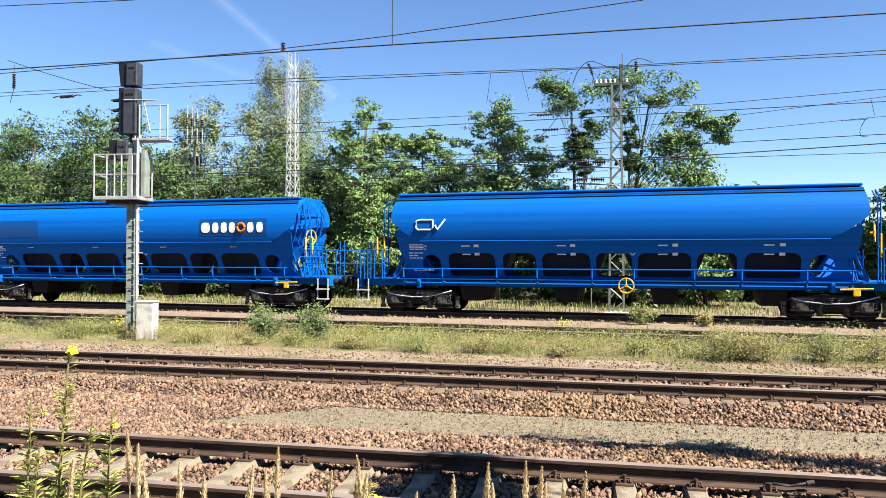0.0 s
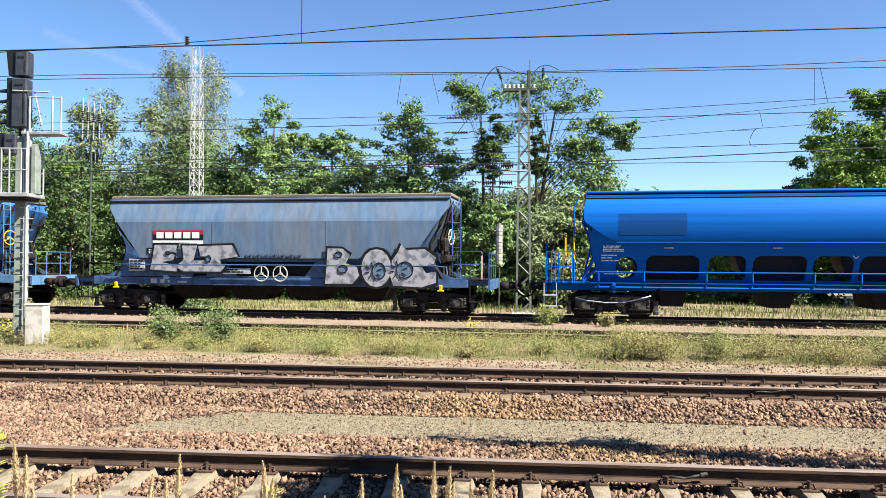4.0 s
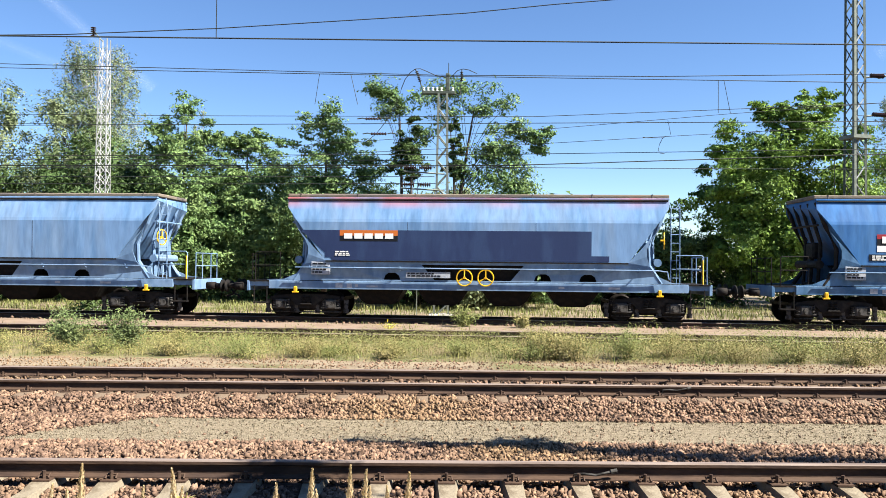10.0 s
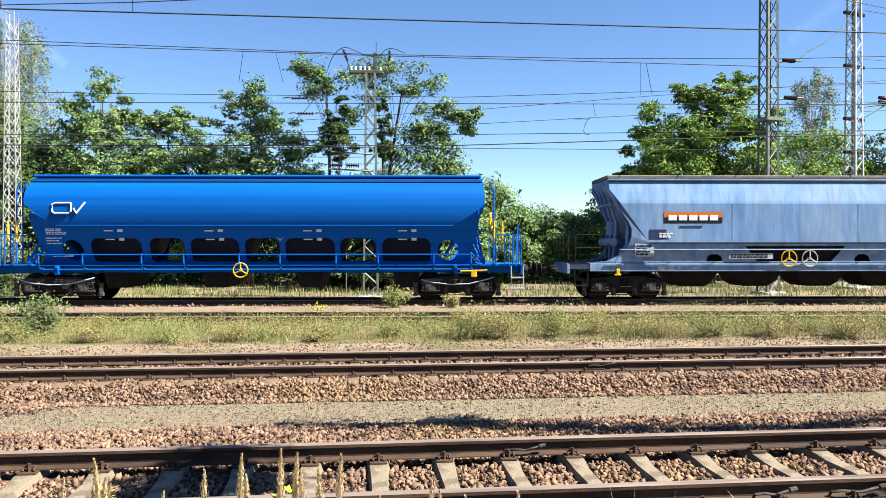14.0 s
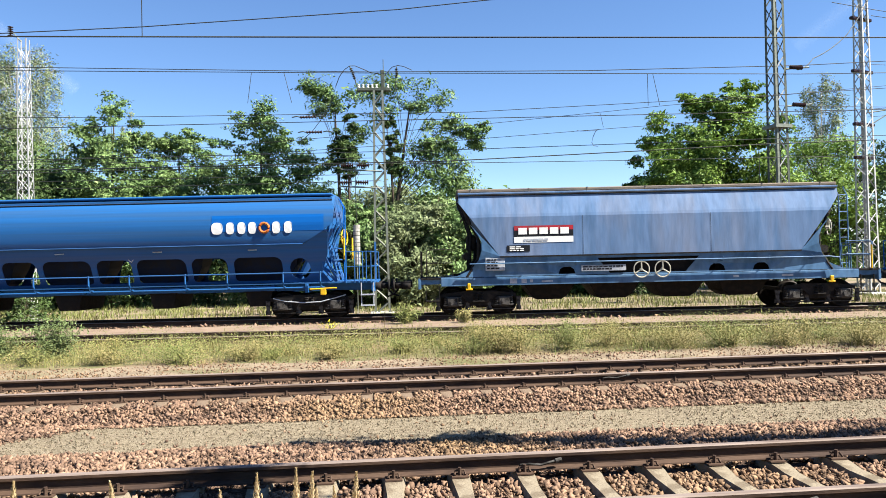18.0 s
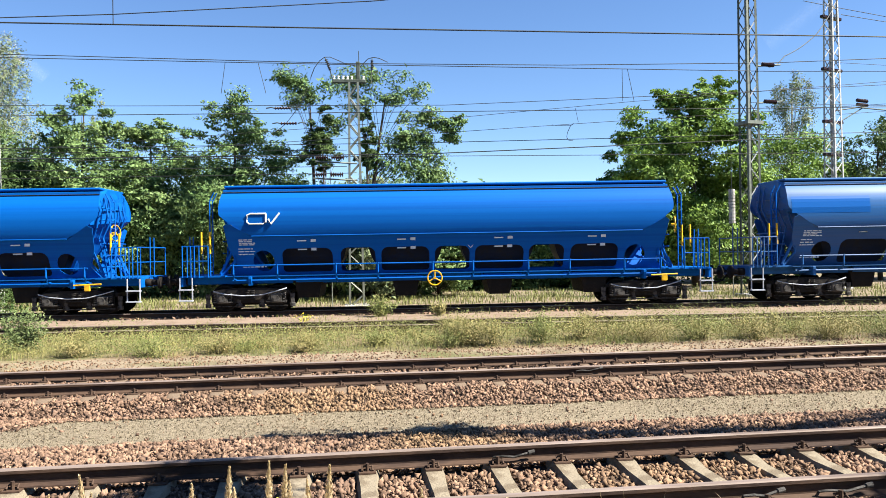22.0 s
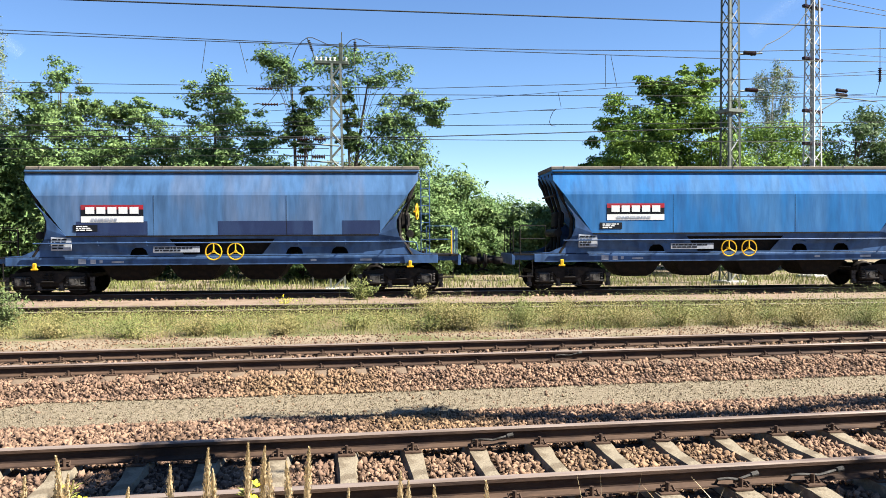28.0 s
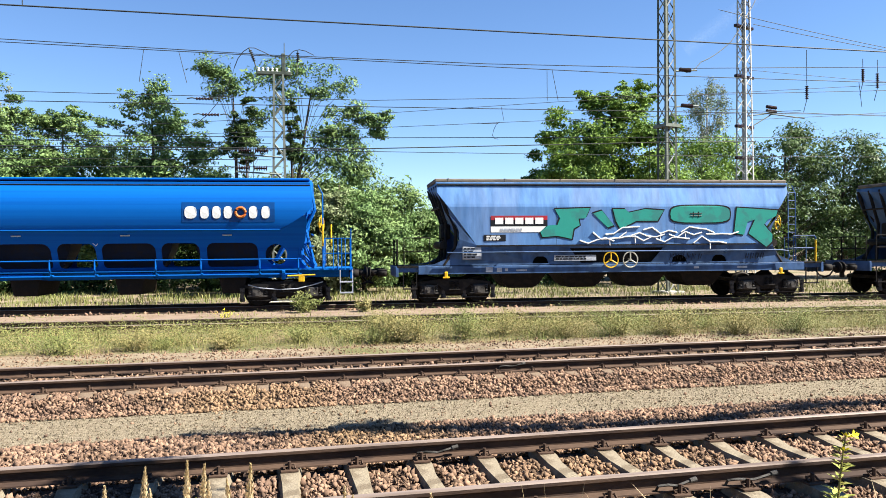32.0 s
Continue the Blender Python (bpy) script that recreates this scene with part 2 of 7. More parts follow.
def loft(bm, sections, close=True, caps=True):
    """A skin over rows of points that all have the same count."""
    rows = [[bm.verts.new(p) for p in s] for s in sections]
    n = len(rows[0])
    for a, b in zip(rows, rows[1:]):
        for k in range(n if close else n - 1):
            bm.faces.new((a[k], a[(k + 1) % n], b[(k + 1) % n], b[k]))
    if caps and close:
        bm.faces.new(rows[0][::-1])
        bm.faces.new(rows[-1])
    return bm


def finish(bm, smooth=False):
    bmesh.ops.recalc_face_normals(bm, faces=bm.faces[:])
    me = bpy.data.meshes.new("mesh")
    bm.to_mesh(me)
    bm.free()
    if smooth:
        me.polygons.foreach_set("use_smooth", [True] * len(me.polygons))
    return me


MESHES = {}


def shared(key, build, smooth=False):
    """The mesh of that key, built once."""
    if key not in MESHES:
        bm = bmesh.new()
        build(bm)
        MESHES[key] = finish(bm, smooth)
        MESHES[key].name = key
        MESHES[key].materials.append(None)
    return MESHES[key]


def piece(name, mesh, mat, parent=None, label="", at=None):
    """A mesh object on shared data with a material of its own, under a thing or a part."""
    ob = new(name, mesh)
    if not mesh.materials:
        mesh.materials.append(None)
    ob.material_slots[0].link = "OBJECT"
    ob.material_slots[0].material = M[mat] if isinstance(mat, str) else mat
    if parent:
        ob.parent = parent
    if at is not None:
        ob.matrix_basis = at if isinstance(at, Matrix) else Matrix.Translation(at)
    if label:
        tagged(ob, label)
    return ob


def part(name, bm, mat, parent, label="", smooth=False, at=None):
    return piece(name, finish(bm, smooth), mat, parent, label, at)


def grid_mesh(verts, faces, smooth=False):
    me = bpy.data.meshes.new("mesh")
    me.from_pydata(verts, [], faces)
    me.update()
    if smooth:
        me.polygons.foreach_set("use_smooth", [True] * len(me.polygons))
    return me


def array_mesh(verts, quads=None, tris=None, smooth=False):
    """A mesh from numpy arrays."""
    me = bpy.data.meshes.new("mesh")
    nq, ntr = (0 if quads is None else len(quads)), (0 if tris is None else len(tris))
    me.vertices.add(len(verts))
    me.vertices.foreach_set("co", np.asarray(verts, np.float32).ravel())
    loops = np.concatenate([np.ravel(q) for q in (quads, tris) if q is not None and len(q)]).astype(np.int32)
    me.loops.add(len(loops))
    me.loops.foreach_set("vertex_index", loops)
    me.polygons.add(nq + ntr)
    start = np.r_[np.arange(nq) * 4, nq * 4 + np.arange(ntr) * 3].astype(np.int32)
    me.polygons.foreach_set("loop_start", start)
    if smooth:
        me.polygons.foreach_set("use_smooth", np.ones(nq + ntr, bool))
    me.update(calc_edges=True)
    return me


# ---- plan: tracks ----
SLOPE2, SLOPE4 = -0.0107, -0.0848           # how far the second and the two far tracks turn towards the camera
Y1, Y2, Y3, Y4 = 6.585, 13.05, 21.25, 27.05  # middles of the tracks at x = 0
TURN4 = math.degrees(math.atan(SLOPE4))


def track_pose(y, slope, z=0.0):
    return pose(0, y, z, 0, 0, math.degrees(math.atan(slope)))


# ---- ground ----
def ground_height(x, y):
    """Level of the ground over the rail heads, across all the tracks."""
    y2 = y - SLOPE2 * x
    y4 = y - SLOPE4 * x
    pts = [(-30, -0.05), (3.2, -0.1), (4.6, -0.27), (8.3, -0.25), (9.0, -0.29), (9.6, -0.36), (11.25, -0.38), (11.75, -0.24), (14.4, -0.24), (15.4, -0.3), (17, -0.3)]
    far = [(17, -0.3), (19.4, -0.2), (22.8, -0.16), (23.2, -0.13), (25.4, -0.13), (25.7, -0.2), (28.6, -0.2), (30, -0.3), (34, -0.35), (400, -0.4)]
    if y2 < 17:
        p = pts
        v = y if y < 9.6 else y2
    else:
        p, v = far, max(17.0, y4 if y4 > 17.5 else 17.0)
    return float(np.interp(v, [a for a, _ in p], [b for _, b in p]))


GRIT_END = -5.9      # where the grit path runs out, on its near edge


def build_ground():
    xs = np.unique(np.r_[np.linspace(-400, -40, 19), np.linspace(-40, 60, 81), np.linspace(-9, 0, 46), np.linspace(60, 400, 18)])
    ys = np.unique(np.r_[-30, -10, 0, np.arange(2, 36, 0.25), np.linspace(36, 60, 9), 90, 150, 400])
    verts = [(x, y, ground_height(x, y) + (0.025 * noise.noise((x * 0.7, y * 0.9, 0)) if abs(x) < 60 and y < 60 else 0)) for y in ys for x in xs]
    n = len(xs)
    faces = [(j * n + i, j * n + i + 1, (j + 1) * n + i + 1, (j + 1) * n + i) for j in range(len(ys) - 1) for i in range(n - 1)]
    me = grid_mesh(verts, faces, True)
    me.materials.append(M["earth"])
    me.materials.append(M["ballast_bed"])
    me.materials.append(M["grit"])
    me.materials.append(M["path"])
    me.materials.append(M["weedy"])
    for f in me.polygons:
        x, y, _ = f.center
        y2, y4 = y - SLOPE2 * x, y - SLOPE4 * x
        k = 0
        if y > 4.3 and y2 < 9.5 or 11.2 < y2 < 15.3 or (x < GRIT_END + 1.0 * (y2 - 9.4) and 9 < y2 < 12):
            k = 1
        elif 9.4 < y2 < 11.3:
            k = 2
        elif y2 > 17.1 and y4 < 19.9:
            k = 4
        elif 23.0 < y4 < 25.6 or 29.4 < y4 < 33.5:
            k = 3
        elif 25.6 < y4 < 29.2 or 19.9 < y4 < 22.9:
            k = 1
        f.material_index = k
    ob = new("ground", me)
    return tagged(ob, "sandy railway ground with ballast beds, grit path and weeds", "ground", kind="structure")


build_ground()


def rail_mesh(length):
    """A flat-bottomed rail along x, its head at z = 0: head and foot with web between."""
    half = [(0.036, -0.012), (0.036, -0.04), (0.009, -0.055), (0.008, -0.13), (0.07, -0.15), (0.072, -0.162)]
    prof = [(-a, b) for a, b in reversed(half)] + half
    prof = prof[:5] + [(-0.036, -0.012), (-0.028, 0.0), (0.028, 0.0)] + prof[6:]
    def build(bm):
        loft(bm, [[(x, a, b) for a, b in prof] for x in (-length / 2, length / 2)])
        bm.faces.ensure_lookup_table()
    me = shared("rail_%g" % length, build)
    if len(me.materials) < 2:
        me.materials.append(M["rail_head"])
        me.materials[0] = M["rust_rail"]
        for f in me.polygons:
            if f.center.z > -0.012:
                f.material_index = 1
    return me


def sleeper_mesh():
    def build(bm):
        half = [(0.0, 0.085, -0.205), (0.35, 0.09, -0.205), (0.55, 0.105, -0.178), (1.0, 0.11, -0.172), (1.3, 0.105, -0.20)]
        rows = []
        for y, w, z in [(-a, b, c) for a, b, c in reversed(half)] + half[1:]:
            rows.append([(-w - 0.03, y, -0.34), (-w + 0.02, y, z), (w - 0.02, y, z), (w + 0.03, y, -0.34)])
        loft(bm, rows)
    return shared("sleeper", build)


def clip_mesh():
    """The rail fastening: a rib plate with two bolts and bent spring clips."""
    def build(bm):
        box(bm, -0.08, 0.08, -0.17, 0.17, -0.172, -0.158)
        for sy in (-1, 1):
            tube(bm, [(0, sy * 0.105, -0.16), (0, sy * 0.105, -0.085)], 0.018, 6)
            tube(bm, [(-0.05, sy * 0.13, -0.15), (-0.045, sy * 0.08, -0.12), (0.045, sy * 0.08, -0.12), (0.05, sy * 0.13, -0.15)], 0.012, 5)
    return shared("fastening", build)


def build_track(name, y, slope, x0, x1, spacing, mat="sleeper", clips=True, label="", z=0.0, offset=0.0):
    tr = new(name)
    tr.matrix_basis = track_pose(y, slope, z)
    tagged(tr, label, "railway track", kind="structure")
    length = x1 - x0
    for side in (-0.7535, 0.7535):
        r = new("rail", rail_mesh(length))
        r.parent, r.location = tr, ((x0 + x1) / 2, side, 0)
    for i in range(int(length / spacing)):
        x = x0 + offset + i * spacing
        piece("sleeper", sleeper_mesh(), mat, tr, at=pose(x, random.uniform(-0.02, 0.02), random.uniform(-0.006, 0.004), 0, 0, random.uniform(-0.6, 0.6)))
        if clips:
            for side in (-0.7535, 0.7535):
                piece("rail_clip", clip_mesh(), "rust_rail", tr, at=pose(x, side, 0, 0, 0, random.uniform(-2, 2)))
    return tr


FIRST1, FIRST2 = 0.14, -0.15        # where one sleeper of each near track lies
build_track("track_near", Y1, 0.0, -14.0, 16.0, 0.632, label="track of rusty rails on pale concrete sleepers", offset=(FIRST1 + 14.0) % 0.632)
build_track("track_second", Y2, SLOPE2, -22.0, 30.0, 0.632, label="track of rusty rails on half-buried concrete sleepers", z=-0.03, mat="sleeper_dusty", offset=(FIRST2 + 22.0) % 0.632)
build_track("track_third", Y3, SLOPE4, -40.0, 42.0, 0.65, "old_sleeper", False, "old weed-grown track with dark rails", z=-0.02)
build_track("track_train", Y4, SLOPE4, -60.0, 60.0, 0.65, "old_sleeper", False, "track with dark rails that the train runs on")


# ---- ballast stones ----
def stones(name, count, region, size, label, seed, clear=None, mat="stone", side=0):
    """Loose angular stones strewn over a stretch of ground; region gives x0, x1, y0, y1 and the slope of the track."""
    rng = np.random.default_rng(seed)
    x0, x1, y0, y1, slope = region
    x, yy = rng.uniform(x0, x1, count), rng.uniform(y0, y1, count)
    if side:
        free = side * (x - GRIT_END - 1.0 * (yy - 9.4) + rng.normal(0, 0.12, count)) > 0
        x, yy = x[free], yy[free]
        count = len(x)
    if clear:
        mid, first, reach = clear
        off = np.abs((x - first + 0.316) % 0.632 - 0.316)
        free = ~((off < 0.115) & (np.abs(yy - mid) < reach)) & (np.abs(np.abs(yy - mid) - 0.7535) > 0.085)
        x, yy = x[free], yy[free]
        count = len(x)
    y = yy + slope * x
    z = np.array([ground_height(a, b) for a, b in zip(x, y)])
    tips = np.array([(1, 0, 0), (-1, 0, 0), (0, 1, 0), (0, -1, 0), (0, 0, 1), (0, 0, -1)], float)
    v = tips[None] * rng.uniform(0.6, 1.3, (count, 6, 1)) * rng.uniform(0.45, 1.35, (count, 1, 3)) + rng.uniform(-0.34, 0.34, (count, 6, 3))
    ang = rng.uniform(0, 2 * math.pi, (count, 3))
    for k in range(3):
        c, s = np.cos(ang[:, k])[:, None], np.sin(ang[:, k])[:, None]
        a, b = (k + 1) % 3, (k + 2) % 3
        va, vb = v[..., a].copy(), v[..., b].copy()
        v[..., a], v[..., b] = c * va - s * vb, s * va + c * vb
    sz = size * (0.45 + 1.0 * rng.uniform(0, 1, count) ** 1.6) * 0.62
    v = v * sz[:, None, None] + np.stack([x, y, z + sz * 0.3 + rng.uniform(0, 0.015, count)], -1)[:, None]
    q = np.array([(0, 2, 4), (2, 1, 4), (1, 3, 4), (3, 0, 4), (2, 0, 5), (1, 2, 5), (3, 1, 5), (0, 3, 5)])
    tris = (q[None] + 6 * np.arange(count)[:, None, None]).reshape(-1, 3)
    ob = piece(name, array_mesh(v.reshape(-1, 3), None, tris), mat)
    return tagged(ob, label, "ballast", kind="stuff")


stones("ballast_stones", 72000, (-8, 9.5, 4.4, 9.5, 0.0), 0.045, "rust-brown angular ballast stones round the near track", 1, (Y1, FIRST1, 1.27))
stones("ballast_stones", 36000, (-13.5, 15.5, 11.05, 12.3, SLOPE2), 0.048, "rust-brown angular ballast stones on the bank of the second track", 2, (Y2, FIRST2, 1.27))
stones("ballast_stones", 25000, (-13.5, 15.5, 12.3, 14.9, SLOPE2), 0.046, "rust-brown angular ballast stones of the second track", 8, (Y2, FIRST2, 1.27))
stones("ballast_stones", 3500, (-9.6, -8, 7.0, 9.5, 0.0), 0.045, "rust-brown angular ballast stones beside the near track", 9)
stones("ballast_stones", 12000, (-11, -3.6, 9.4, 11.3, 0.0), 0.048, "rust-brown stones beyond the end of the grit path", 4, side=-1)
stones("ballast_stones", 10000, (-18, 17, 14.8, 17.2, SLOPE2), 0.034, "small pale gravel beyond the second track", 6)
stones("ballast_stones", 300, (-4, 10, 9.7, 11.2, 0.0), 0.035, "scattered small stones on the grit path", 5)
stones("grit_stones", 12000, (-6, 10, 9.5, 11.3, 0.0), 0.017, "fine pale grit of the path between the tracks", 7, mat="grit", side=1)
stones("ballast_stones", 6000, (-18, 24, 25.7, 29.0, SLOPE4), 0.08, "dark ballast stones under the train", 3)


# ---- leaves, grass and trees ----
def leaf_cloud(centres, normals, sizes, rng, aspect=0.55):
    """Small rhombic leaves at the given places, loosely facing the normals."""
    n = len(centres)
    nrm = normals + rng.normal(0, 0.5, (n, 3))
    nrm /= np.linalg.norm(nrm, axis=1, keepdims=True) + 1e-9
    side = np.cross(nrm, rng.normal(0, 1, (n, 3)))
    side /= np.linalg.norm(side, axis=1, keepdims=True) + 1e-9
    up = np.cross(nrm, side)
    s = sizes[:, None]
    v = np.stack([centres - up * s + side * s * aspect, centres - up * s * 0.6 - side * s * aspect, centres + up * s * 1.1 + nrm * s * 0.2], 1)
    return v.reshape(-1, 3), (np.arange(n)[:, None] * 3 + np.arange(3)[None])


def tree(name, x, y, height, spread, seed, leaf="leaf", bark="bark", leaves=7000, clumps=46, size=0.13, base=0.25, shape="round", droop=0.0, label="", trunk_r=0.16, lean=(0, 0), clump_r=0.62, lobes=None, twigs=False):
    """A tapered trunk with limbs; each limb ends in a clump of flat leafy sprays."""
    rng = np.random.default_rng(seed)
    z0 = ground_height(x, y) - 0.05
    th = new(name)
    th.location = (x, y, z0)
    tagged(th, label, "tree")
    bm = bmesh.new()

    def stem(t):
        return Vector((lean[0] * t * t + 0.15 * math.sin(3 * t + seed), lean[1] * t * t, height * 0.9 * t))
    tube(bm, [stem(t) for t in (0, 0.2, 0.4, 0.6, 0.8, 1.0)], trunk_r, 7, r_end=0.03)
    spots = []
    if lobes:
        share = np.array([r ** 2 for _, _, r in lobes])
        for k in range(clumps):
            dx, dz, r = lobes[k] if k < len(lobes) and twigs else lobes[rng.choice(len(lobes), p=share / share.sum())]
            d = rng.normal(0, 1, 3)
            d *= r * (rng.uniform(0.1, 0.5) if twigs else 1.25 * rng.uniform(0.05, 1.0) ** 0.6) / np.linalg.norm(d)
            spots.append((Vector((dx + d[0], d[1] * 1.15, dz + d[2] * 0.8)), r * (1.3 if twigs else rng.uniform(0.28, 0.55))))
    else:
        for k in range(clumps):
            hz = base + (1 - base) * (rng.uniform(0, 1) ** 0.85)
            if shape == "column":
                rad = spread * (0.55 + 0.45 * math.sin(math.pi * min(1, hz)))
            else:
                e = (hz - base) / (1 - base)
                rad = spread * max(0.12, math.sqrt(max(0.0, 1 - (2 * e - 0.9) ** 2 / 1.35)))
            a = rng.uniform(0, 2 * math.pi)
            d = rad * rng.uniform(0.25, 1.0) ** 0.6
            c = Vector((lean[0] * hz + d * math.cos(a), lean[1] * hz + d * math.sin(a), height * hz - 0.3 + 0.5 * rng.uniform(-1, 1)))
            spots.append((c, spread * clump_r * rng.uniform(0.3, 0.66)))
    cs, ns, sz = [], [], []
    sprays = 9
    inner = 0 if droop else 8 if twigs else 20
    per = max(4, leaves // (clumps * sprays))
    for k, (c, r) in enumerate(spots):
        hz = min(1.0, c.z / height)
        t = min(0.98, max(0.05, hz * 0.8))
        root = stem(t)
        d = (c - root).length
        start = root - Vector((0, 0, min((0.05 if lobes else 0.3) * d, root.z * 0.5)))
        if not lobes or k < len(lobes):
            tube(bm, [start, (start + c) / 2 + Vector((0, 0, 0.1 * d)), c], trunk_r * (0.13 if lobes else 0.2) * (1.15 - 0.7 * hz), 5, False, 0.012)
        out = np.array([c.x - lean[0] * hz, c.y - lean[1] * hz, 0.3 * (c.z - height * 0.55)])
        out = 0.5 * out / (np.linalg.norm(out) + 0.1)
        for j in range(sprays):
            p = rng.normal(0, 1, 3)
            p /= np.linalg.norm(p)
            sc = p * r * rng.uniform(0.4, 1.0) * np.array([1, 1, 0.75])
            if twigs and j < 5:
                tube(bm, [c, c + Vector(sc)], 0.012, 3, False, 0.006)
            rs = r * (rng.uniform(0.42, 0.72) if not twigs else rng.uniform(0.4, 0.75))
            q = np.clip(rng.normal(0, 0.5, (per, 3)), -0.8, 0.8) * np.array([rs, rs, rs * 0.34])
            q[:, 2] -= 0.25 * np.hypot(q[:, 0], q[:, 1])
            if droop:
                q[:, 2] -= droop * rng.uniform(0, 1, per) ** 2 * 1.4
                q[:, :2] *= 0.7
            cs.append(q + sc + np.array(c))
            ns.append(np.tile(p * 0.55 + out + np.array([0, 0, 0.5]), (per, 1)))
            sz.append(size * rng.uniform(0.6, 1.3, per))
        if inner:
            q = rng.normal(0, 0.3, (inner, 3)) * r - np.array([0, 0, 0.2 * r])
            cs.append(q + np.array(c))
            ns.append(rng.normal(0, 1, (inner, 3)))
            sz.append(np.minimum(r * rng.uniform(0.14, 0.24, inner), 0.19))
    part("trunk", bm, bark, th, smooth=True)
    cs, ns = np.concatenate(cs), np.concatenate(ns)
    v, q = leaf_cloud(cs, ns, np.concatenate(sz), rng)
    piece("crown", array_mesh(v, None, q), leaf, th)
    return th


# ---- wagons ----
def coil(bm, x, z0, height, radius, r):
    """A coil spring that stands on z0."""
    tube(bm, [(x + radius * math.cos(0.9 * k), radius * math.sin(0.9 * k), z0 + height * k / 28) for k in range(29)], r, 5)


def bogie(parent, x, style):
    """A two-axle bogie: side frames with springs and axle boxes, bolster and two wheelsets."""
    bg = new("bogie")
    bg.parent, bg.location = parent, (x, 0, 0)

    def frame_build(bm):
        for sy in (-1, 1):
            y0, y1 = sy * 0.98, sy * 1.08
            extrude_y(bm, [(-1.25, 0.62), (-1.2, 0.74), (-0.55, 0.82), (0.55, 0.82), (1.2, 0.74), (1.25, 0.62), (0.6, 0.66), (0.35, 0.42), (-0.35, 0.42), (-0.6, 0.66)], y0, y1)
            extrude_y(bm, [(-1.22, 0.3), (-1.22, 0.7), (-0.55, 0.7), (-0.42, 0.34), (-0.6, 0.24), (-1.1, 0.24)], sy * 0.9, sy * 0.99)
            extrude_y(bm, [(1.22, 0.3), (1.22, 0.7), (0.55, 0.7), (0.42, 0.34), (0.6, 0.24), (1.1, 0.24)], sy * 0.9, sy * 0.99)
            box(bm, -0.34, 0.34, sy * 0.86, sy * 1.0, 0.3, 0.75, 0.02)
        box(bm, -0.16, 0.16, -1.05, 1.05, 0.5, 0.78, 0.02)
        box(bm, -0.42, 0.42, -0.7, 0.7, 0.22, 0.6, 0.05)
        for ex in (-1.28, 1.28):
            box(bm, ex - 0.05, ex + 0.05, -1.0, 1.0, 0.6, 0.72)
    piece("bogie_frame", shared("bogie_frame", frame_build), "bogie", bg)

    def axle_box(bm):
        box(bm, -0.19, 0.19, -0.09, 0.09, -0.15, 0.17, 0.03)
        tube(bm, [(0, -0.09, 0), (0, -0.15, 0)], 0.11, 12)
        for dx in (-0.24, 0.24):
            coil(bm, dx, -0.07, 0.24, 0.06, 0.018)
            box(bm, dx - 0.09, dx + 0.09, -0.09, 0.09, -0.13, -0.09)

    def spring(bm):
        coil(bm, 0, 0, 0.24, 0.065, 0.02)
    for ax in (-0.9, 0.9):
        for sy in (-1, 1):
            piece("axle_box", shared("axle_box", axle_box), "axle_grime", bg, at=(ax, sy * 1.1, 0.46))
    for sy in (-1, 1):
        for dx in (-0.09, 0.09):
            piece("spring", shared("spring", spring, True), "bogie", bg, at=(dx, sy * 1.08, 0.49))
        piece("spring_seat", shared("spring_seat", lambda bm: box(bm, -0.2, 0.2, -0.1, 0.1, 0.45, 0.49, 0.01)), "bogie", bg, at=(0, sy * 1.08, 0))

    def hanger(bm):
        extrude_y(bm, [(-0.05, 0.2), (0.05, 0.2), (0.08, 0.62), (-0.08, 0.62)], -1.0, -0.94)
        box(bm, -0.09, 0.09, -1.02, -0.9, 0.16, 0.3, 0.02)
    for ax in (-1.42, -0.38, 0.38, 1.42):
        piece("brake_shoe", shared("brake_shoe", hanger), "axle_grime", bg, at=(ax, 0, 0))
    piece("tie_bar", shared("tie_bar", lambda bm: tube(bm, [(-1.25, -1.02, 0.2), (1.25, -1.02, 0.2)], 0.02, 6)), "axle_grime", bg)

    def brake_pipe(bm):
        tube(bm, [(-1.2, -1.17, 0.72), (-0.8, -1.2, 0.62), (-0.2, -1.22, 0.56), (0.4, -1.2, 0.58), (0.9, -1.18, 0.7), (1.25, -1.12, 0.8)], 0.02, 6)
    if style == "A":
        piece("brake_pipe", shared("brake_pipe", brake_pipe, True), "grey_mark", bg)

    def wheelset(bm):
        prof = [(0.0, 0.1), (-0.05, 0.16), (-0.03, 0.36), (-0.065, 0.4), (-0.065, 0.455), (0.05, 0.46), (0.07, 0.49), (0.075, 0.4), (0.02, 0.36), (0.03, 0.16), (0.05, 0.1)]
        for sy in (-1, 1):
            rows = [[(r * math.cos(a), sy * (0.755 - o), r * math.sin(a)) for o, r in prof] for a in [2 * math.pi * k / 28 for k in range(29)]]
            loft(bm, rows, close=False, caps=False)
        tube(bm, [(0, -1.0, 0), (0, 1.0, 0)], 0.085, 12)
        bmesh.ops.remove_doubles(bm, verts=bm.verts[:], dist=1e-4)
    for ax in (-0.9, 0.9):
        w = piece("wheelset", shared("wheelset", wheelset, True), "wheel_steel", bg, at=(ax, 0, 0.46))
        WHEELSETS.append(w)
    return bg


WHEELSETS = []


